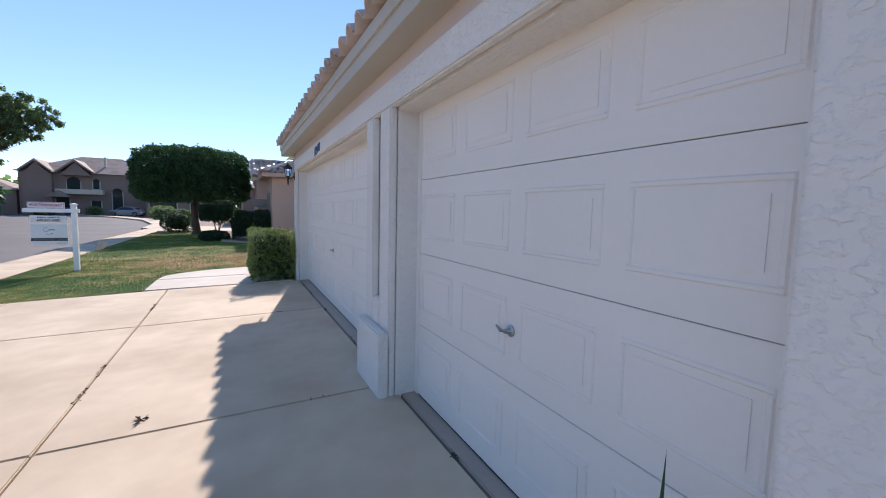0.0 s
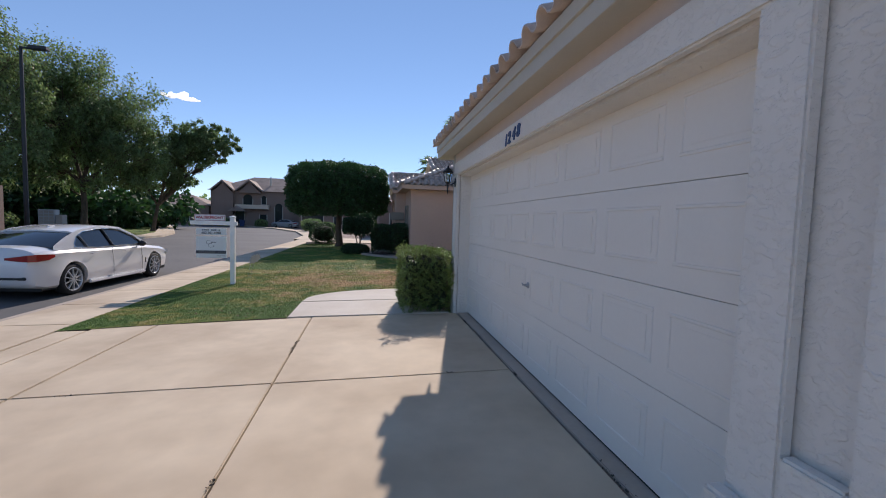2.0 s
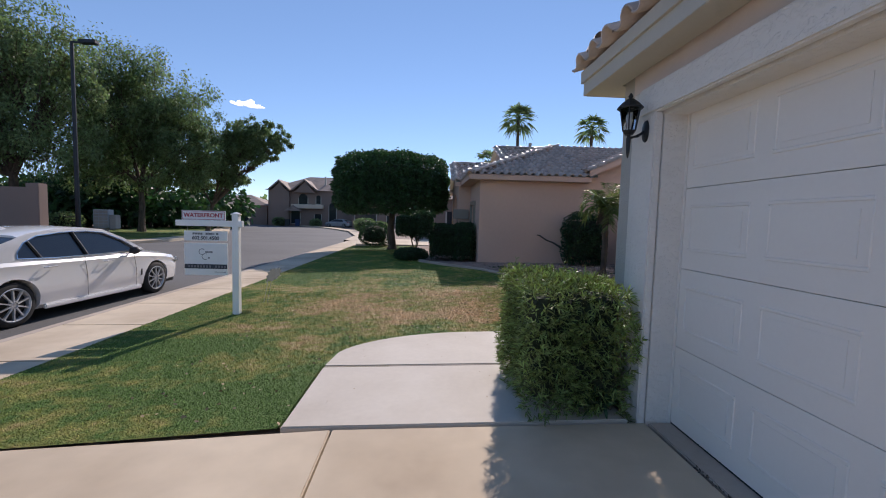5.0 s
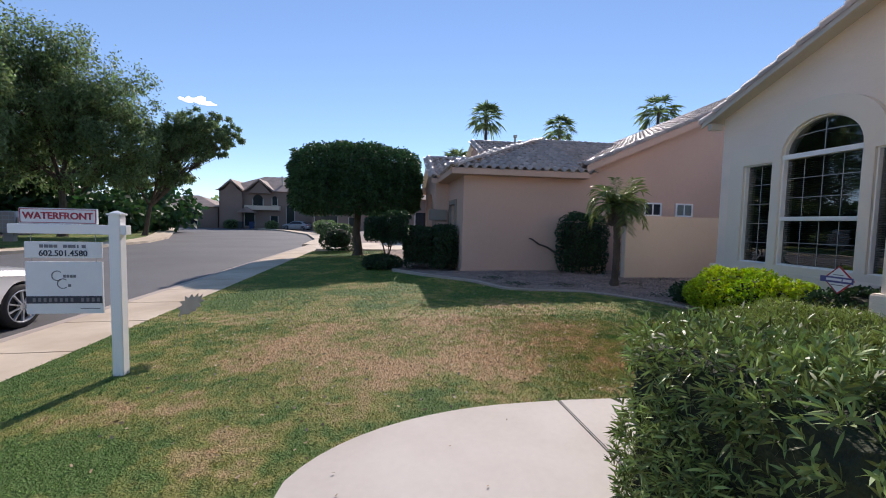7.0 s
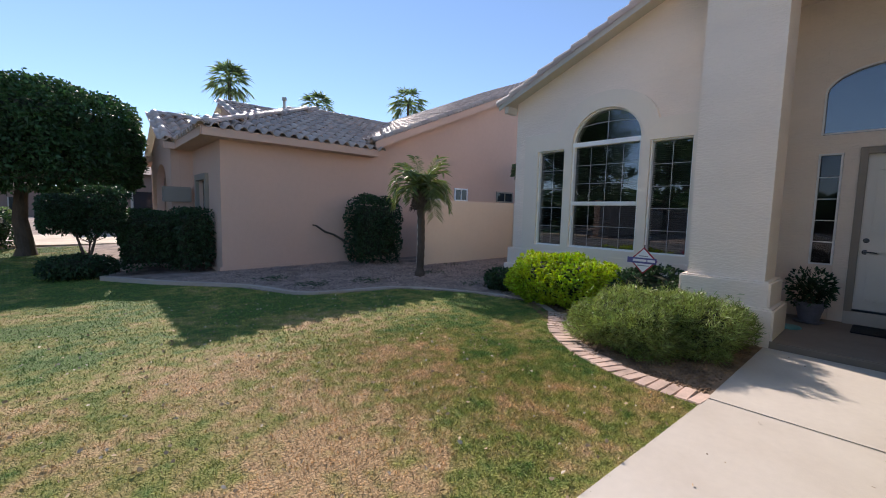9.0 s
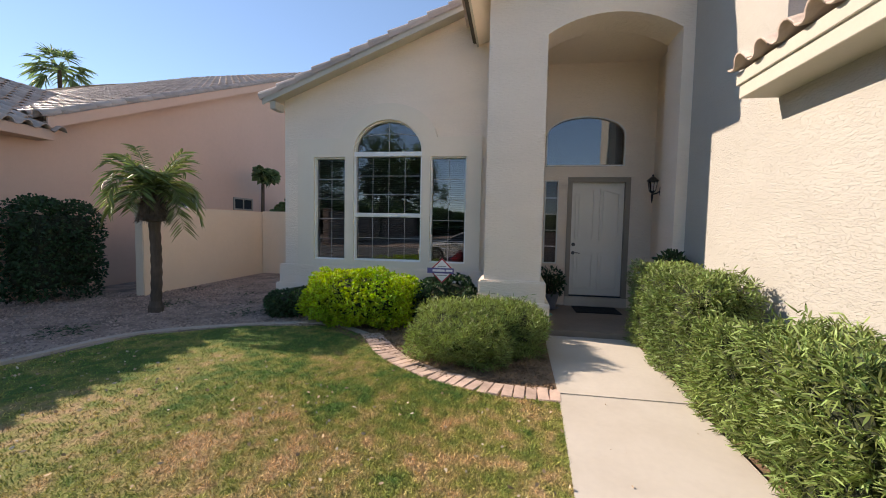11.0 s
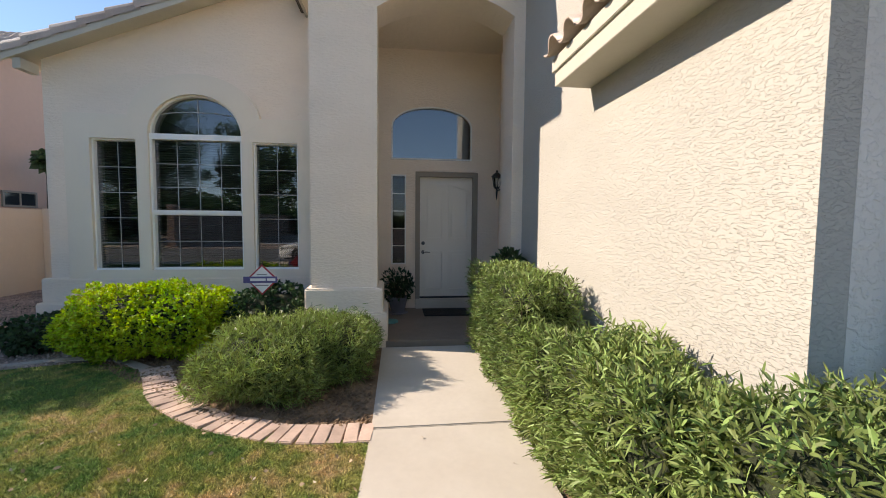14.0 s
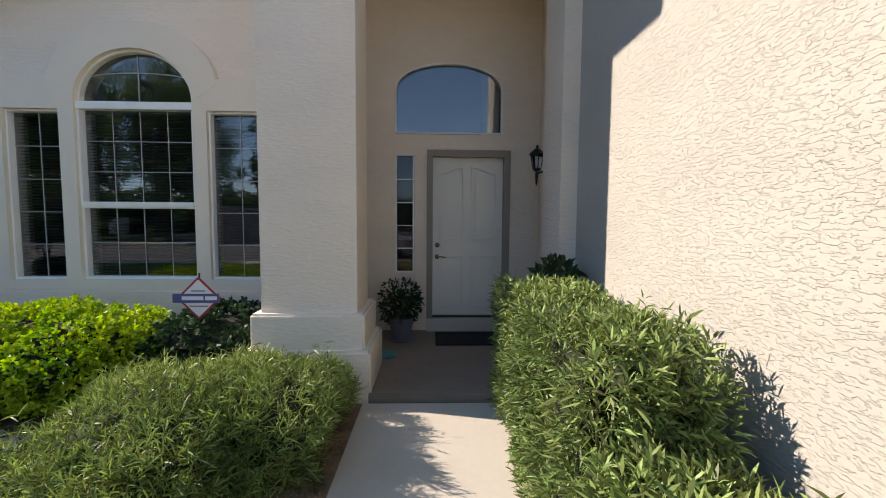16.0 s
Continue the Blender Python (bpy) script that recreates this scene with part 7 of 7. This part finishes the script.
def wall_lantern(at, way, label):
    """A black carriage lantern: back plate, curled arm, glazed cage, cap and finials."""
    t = thing("wall_lantern", at, label, "wall lamp", "carriage lanterns")
    x, y, z = at
    w = Vector(way).normalized()
    s = Vector((0, 0, 1)).cross(w)
    bm = bmesh.new()
    lathe(bm, (0, 0, 0), [(0.055, 0), (0.05, 0.012), (0.02, 0.02)], 14)
    bm.transform(Matrix.Translation(at) @ w.to_track_quat("Z", "Y").to_matrix().to_4x4() @ Matrix.Diagonal((0.8, 1.5, 1, 1)))
    part("back_plate", bm, BLACK_METAL, t)
    c = Vector(at) + w * 0.13
    bm = bmesh.new()
    tube(bm, [Vector(at) + w * 0.01, Vector(at) + w * 0.06 + Vector((0, 0, -0.035)), c + Vector((0, 0, -0.055)), c + Vector((0, 0, -0.02))], [0.012, 0.012, 0.014, 0.02], 8)
    tube(bm, [c + Vector((0, 0, -0.05)), c + Vector((0, 0, -0.16)), c + Vector((0, 0, -0.20))], [0.018, 0.013, 0.004], 8)
    part("arm", bm, BLACK_METAL, t)
    bm = bmesh.new()
    lathe(bm, c, [(0.03, -0.03), (0.045, -0.01), (0.05, 0.0), (0.0, 0.002)], 6)
    for k in range(6):
        a = 2 * math.pi * k / 6
        d = Vector((math.cos(a), math.sin(a), 0))
        tube(bm, [c + d * 0.048, c + d * 0.075 + Vector((0, 0, 0.16))], [0.005, 0.005], 5)
    part("cage", bm, BLACK_METAL, t)
    bm = bmesh.new()
    lathe(bm, c, [(0.044, 0.002), (0.070, 0.158)], 6)
    part("glass", bm, GLASS, t)
    part("cap", lathe(bmesh.new(), c, [(0.09, 0.158), (0.092, 0.166), (0.06, 0.20), (0.03, 0.225), (0.012, 0.235), (0.018, 0.25), (0.006, 0.27), (0.0, 0.275)], 12), BLACK_METAL, t)
    bulb = part("bulb", lathe(bmesh.new(), c, [(0.008, 0.005), (0.010, 0.05), (0.018, 0.08), (0.014, 0.11), (0.0, 0.125)], 10), SIGN_WHITE, t)
    return t


wall_lantern((6.22, 9.402, 2.13), (0, 1, 0), "black carriage lantern on the porch side wall")
turn_front(plate, wall_lantern((1.064, 9.07, 2.17), (-1, 0, 0), "black carriage lantern at the garage corner"))

# security sign
sec = thing("security_sign", (5.05, 12.78, 0.05), "red-edged white diamond security sign with a purple band", "sign")
cz, hy = 0.83, 0.20
bm = bmesh.new()
tube(bm, [(5.07, 12.78, 0.0), (5.07, 12.78, 1.05)], [0.008, 0.008], 8)
part("stake", bm, BLACK_METAL, sec)
dia = lambda r: [(12.78, cz - r), (12.78 + r, cz), (12.78, cz + r), (12.78 - r, cz)]
part("diamond", slab(bmesh.new(), dia(0.19), "x", 5.05, 5.058), SIGN_RED, sec)
part("face", slab(bmesh.new(), dia(0.165), "x", 5.046, 5.0495), SIGN_WHITE, sec)
band = part("band", slab(bmesh.new(), [(12.60, cz - 0.04), (13.0, cz - 0.04), (13.0, cz + 0.04), (12.60, cz + 0.04)], "x", 5.041, 5.0455), shade("purple_band", (0.10, 0.09, 0.25), 0.5, vary=0.05), sec, "purple band with pale bars")
part("word_bar", boxes((5.038, 12.62, cz - 0.015, 5.0405, 12.72, cz + 0.018)), SIGN_WHITE, band)
part("word_bar", boxes((5.038, 12.735, cz - 0.015, 5.0405, 12.92, cz + 0.018)), SIGN_WHITE, band)
part("fine_print", boxes((5.043, 12.72, cz + 0.06, 5.0455, 12.84, cz + 0.07)), SIGN_GREY, sec)
part("fine_print", boxes((5.043, 12.70, cz - 0.075, 5.0455, 12.86, cz - 0.065)), SIGN_GREY, sec)

# porch things
POT = shade("glazed_pot", (0.17, 0.17, 0.20), 0.5, vary=0.12, scale=8)
pot = thing("planter_pot", (6.18, 11.10, 0.127), "grey tapered planter pot with a bushy plant on a saucer", "planter")
part("saucer", lathe(bmesh.new(), (6.18, 11.10, 0.126), [(0.12, 0), (0.16, 0.02), (0.15, 0.022), (0.0, 0.018)], 24), POT, pot)
part("pot", lathe(bmesh.new(), (6.18, 11.10, 0.142), [(0.10, 0), (0.125, 0.12), (0.15, 0.22), (0.165, 0.23), (0.165, 0.255), (0.15, 0.255), (0.14, 0.22), (0.0, 0.215)], 24), POT, pot)
rng = np.random.default_rng(71)
pts, nr = shell(rng, 900, (6.18, 11.10, 0.56), (0.25, 0.25, 0.24), 2.2, 0.8, 0.1)
v, f = leaf_arrays(rng, pts, nr + rng.normal(0, 0.6, pts.shape) + np.array([[0, 0, 0.4]]), 0.07, 0.012, 0.2)
mesh_np("foliage", v, f, LEAF_DARK, pot)
bm = bmesh.new()
for k in range(9):
    a = k * 0.7
    tube(bm, [(6.18, 11.10, 0.34), (6.18 + 0.06 * math.cos(a), 11.10 + 0.06 * math.sin(a), 0.46), (6.18 + 0.15 * math.cos(a), 11.10 + 0.15 * math.sin(a), 0.62)], [0.006, 0.005, 0.002], 5)
part("branches", bm, STEM, pot)
mat_ = tagged(part("doormat", boxes((5.93, 9.98, 0.126, 6.46, 10.70, 0.142), bevel=0.006), shade("doormat_fibre", (0.02, 0.02, 0.022), 0.95, vary=0.3, scale=30, bump=0.004, bump_scale=300)), "dark fibre doormat lying before the entry door", "doormat")
tagged(part("frisbee", lathe(bmesh.new(), (5.62, 11.22, 0.126), [(0.12, 0), (0.125, 0.012), (0.115, 0.024), (0.09, 0.03), (0.0, 0.032)], 28), shade("teal_plastic", (0.10, 0.30, 0.30), 0.5, vary=0.08)), "round teal plastic disc lying on the porch", "disc")

# street lamp
lx, ly = -20.9, 31.5
lamp = thing("street_lamp", (lx, ly, -0.2), "tall dark steel street lamp with a flat head", "street lamp")
bm = bmesh.new()
tube(bm, [(lx, ly, -0.2), (lx, ly, 5), (lx, ly, 11.2)], [0.13, 0.11, 0.085], 12)
part("pole", bm, BLACK_METAL, lamp)
part("base", lathe(bmesh.new(), (lx, ly, -0.2), [(0.28, 0), (0.28, 0.25), (0.2, 0.3)], 14), CURB, lamp)
part("arm", boxes((lx, ly - 0.05, 11.12, lx + 0.7, ly + 0.05, 11.22)), BLACK_METAL, lamp)
part("lamp_head", boxes((lx + 0.45, ly - 0.2, 11.1, lx + 1.4, ly + 0.2, 11.32), bevel=0.04), BLACK_METAL, lamp)

# cluster mailbox
mx, my = -22.2, 35.2
mail = thing("cluster_mailbox", (mx, my, -0.2), "grey steel cluster mailbox on a pedestal", "mailbox")
part("pedestal", boxes((mx - 0.25, my - 0.15, -0.2, mx + 0.25, my + 0.15, 0.35)), CURB, mail)
cab = part("cabinet", boxes((mx - 0.5, my - 0.25, 0.35, mx + 0.5, my + 0.25, 1.6), bevel=0.02), shade("mailbox_grey", (0.45, 0.44, 0.42), 0.5, vary=0.03), mail)
for r in range(5):
    for k in range(3):
        part("door", boxes((mx - 0.45 + k * 0.31, my - 0.262, 0.42 + r * 0.23, mx - 0.17 + k * 0.31, my - 0.249, 0.62 + r * 0.23), bevel=0.004), CURB, cab)
part("parcel_box", boxes((mx + 0.55, my - 0.25, 0.3, mx + 0.95, my + 0.25, 1.25), bevel=0.02), CURB, mail)

# wheeled bins far off
for x, col, lab in ((-22.6, (0.02, 0.05, 0.14), "blue wheeled bin by the far house"), (-24.4, (0.03, 0.04, 0.04), "dark wheeled bin by the far house")):
    b = thing("wheeled_bin", (x, 80.5, -0.2), lab, "bin", "far bins")
    bm = bmesh.new()
    slab(bm, [(x - 0.3, -0.2), (x + 0.3, -0.2), (x + 0.38, 0.85), (x - 0.38, 0.85)], "y", 80.2, 80.8)
    part("body", bm, shade("bin_plastic", col, 0.5, vary=0.05), b)
    part("lid", boxes((x - 0.4, 80.1, 0.85, x + 0.4, 80.9, 0.95), bevel=0.02), shade("bin_lid", col, 0.5, vary=0.05), b)

# litter on the drive
rng = np.random.default_rng(5)
for (x, y) in ((-0.62, 3.46),):
    bs = np.tile(np.array([[x, y, gz(x) + 0.012]]), (14, 1)) + rng.normal(0, 0.02, (14, 3)) * np.array([1, 1, 0.15])
    v, f = leaf_arrays(rng, bs, rng.normal(0, 1, (14, 3)) * np.array([1, 1, 0.25]) + np.array([[0, 0, 0.1]]), 0.06, 0.006, 0.0)
    tagged(mesh_np("dry_sprig", v, f, SEAM), "dark dried plant sprig lying on the driveway", "debris")
pts = np.stack([rng.uniform(-1.4, 4.5, 40), rng.uniform(9.2, 11.2, 40)], 1)
bs = np.stack([pts[:, 0], pts[:, 1], gz_np(pts[:, 0]) + 0.02], 1)
v, f = leaf_arrays(rng, bs, rng.normal(0, 1, (40, 3)) * np.array([1, 1, 0.1]), 0.022, 0.005, 0.0)
tagged(mesh_np("leaf_litter", v, f, DRY), "bits of dry leaf on the walk", "leaves", kind="stuff")
rng = np.random.default_rng(16)
jy = np.concatenate([rng.normal(c_, 0.10, 26) for c_ in rng.uniform(-2, 8.9, 9)])
jx = -1.15 + rng.normal(0, 0.009, len(jy))
kx = np.concatenate([rng.normal(c_, 0.05, 14) for c_ in rng.uniform(-4.0, 1.0, 3)])
ky = np.where(rng.uniform(size=len(kx)) < 0.5, 3.25, 6.30) + rng.normal(0, 0.007, len(kx))
gy = np.concatenate([rng.normal(c_, s_, 30) for c_, s_ in ((6.17, 0.02), (2.1, 0.03), (4.4, 0.15), (7.6, 0.2), (8.3, 0.1))])
jx, jy = np.concatenate([jx, kx, 1.178 + rng.normal(0, 0.008, len(gy))]), np.concatenate([jy, ky, gy])
bs = np.stack([jx, jy, gz_np(jx) + 0.001], 1)
v, f = leaf_arrays(rng, bs, rng.normal(0, 1, bs.shape) * np.array([1, 1, 0.25]), 0.022, 0.006, 0.0)
tagged(mesh_np("joint_debris", v, f, SEAM), "dark crumbs of dirt caught in the driveway joints", "debris", kind="stuff")
rng = np.random.default_rng(6)
pts = np.stack([rng.uniform(-3.2, 2.9, 420), rng.uniform(11.5, 17.5, 420)], 1)
bs = np.stack([pts[:, 0], pts[:, 1], gz_np(pts[:, 0]) + 0.045], 1)
v, f = leaf_arrays(rng, bs, rng.normal(0, 1, bs.shape) * np.array([1, 1, 0.2]), 0.035, 0.009, 0.0)
tagged(mesh_np("leaf_litter", v, f, shade("pale_dry_leaf", (0.62, 0.52, 0.38), 0.8, vary=0.2, scale=3, island=0.35)), "pale dry leaf bits scattered over the lawn", "leaves", kind="stuff")
# weed at the near jamb
rng = np.random.default_rng(9)
bs = np.tile(np.array([[1.06, 0.72, 0.0]]), (12, 1)) + rng.normal(0, 0.02, (12, 3)) * np.array([1, 1, 0])
wy_ = rng.normal(0, 0.7, (12, 3)) * np.array([1, 1, 0]) + np.array([[-0.2, 0.1, 1.4]])
v, f = leaf_arrays(rng, bs, wy_, 0.74, 0.016, 0.12)
weed = thing("weed", (1.06, 0.72, 0.0), "long-leaved dark weed growing at the garage door", "plant")
mesh_np("leaves", v, f, LEAF_DARK, weed)

# one small cloud
CLOUD = bpy.data.materials.new("cloud")
CLOUD.use_nodes = True
_b = CLOUD.node_tree.nodes["Principled BSDF"]
_b.inputs["Base Color"].default_value, _b.inputs["Roughness"].default_value = (0.9, 0.9, 0.9, 1), 1.0
# glow put in for sunlight that would come through the cloud
_b.inputs["Emission Color"].default_value, _b.inputs["Emission Strength"].default_value = (0.9, 0.95, 1.0, 1), 0.55
bm = bmesh.new()
rr = random.Random(2)
for k in range(46):
    u = rr.uniform(-1, 1)
    bmesh.ops.create_icosphere(bm, subdivisions=2, radius=1, matrix=Matrix.Translation((-386 + u * 30, 940 + rr.uniform(-8, 8), 241 - u * 3 + rr.uniform(0, 8) * (0.3 + abs(math.sin(u * 3.1 + 0.9))) * (1 - 0.7 * abs(u)))) @ Matrix.Diagonal((rr.uniform(4, 8), 5, rr.uniform(3, 6) * (1.2 - abs(u)), 1)))
for v in bm.verts:
    v.co += Vector((noise.noise(v.co * 0.16), 0, noise.noise(v.co * 0.2 + Vector((9, 9, 9))))) * 2.4
cl = tagged(part("cloud", bm, CLOUD), "small white cloud in a clear sky", "cloud", kind="structure")
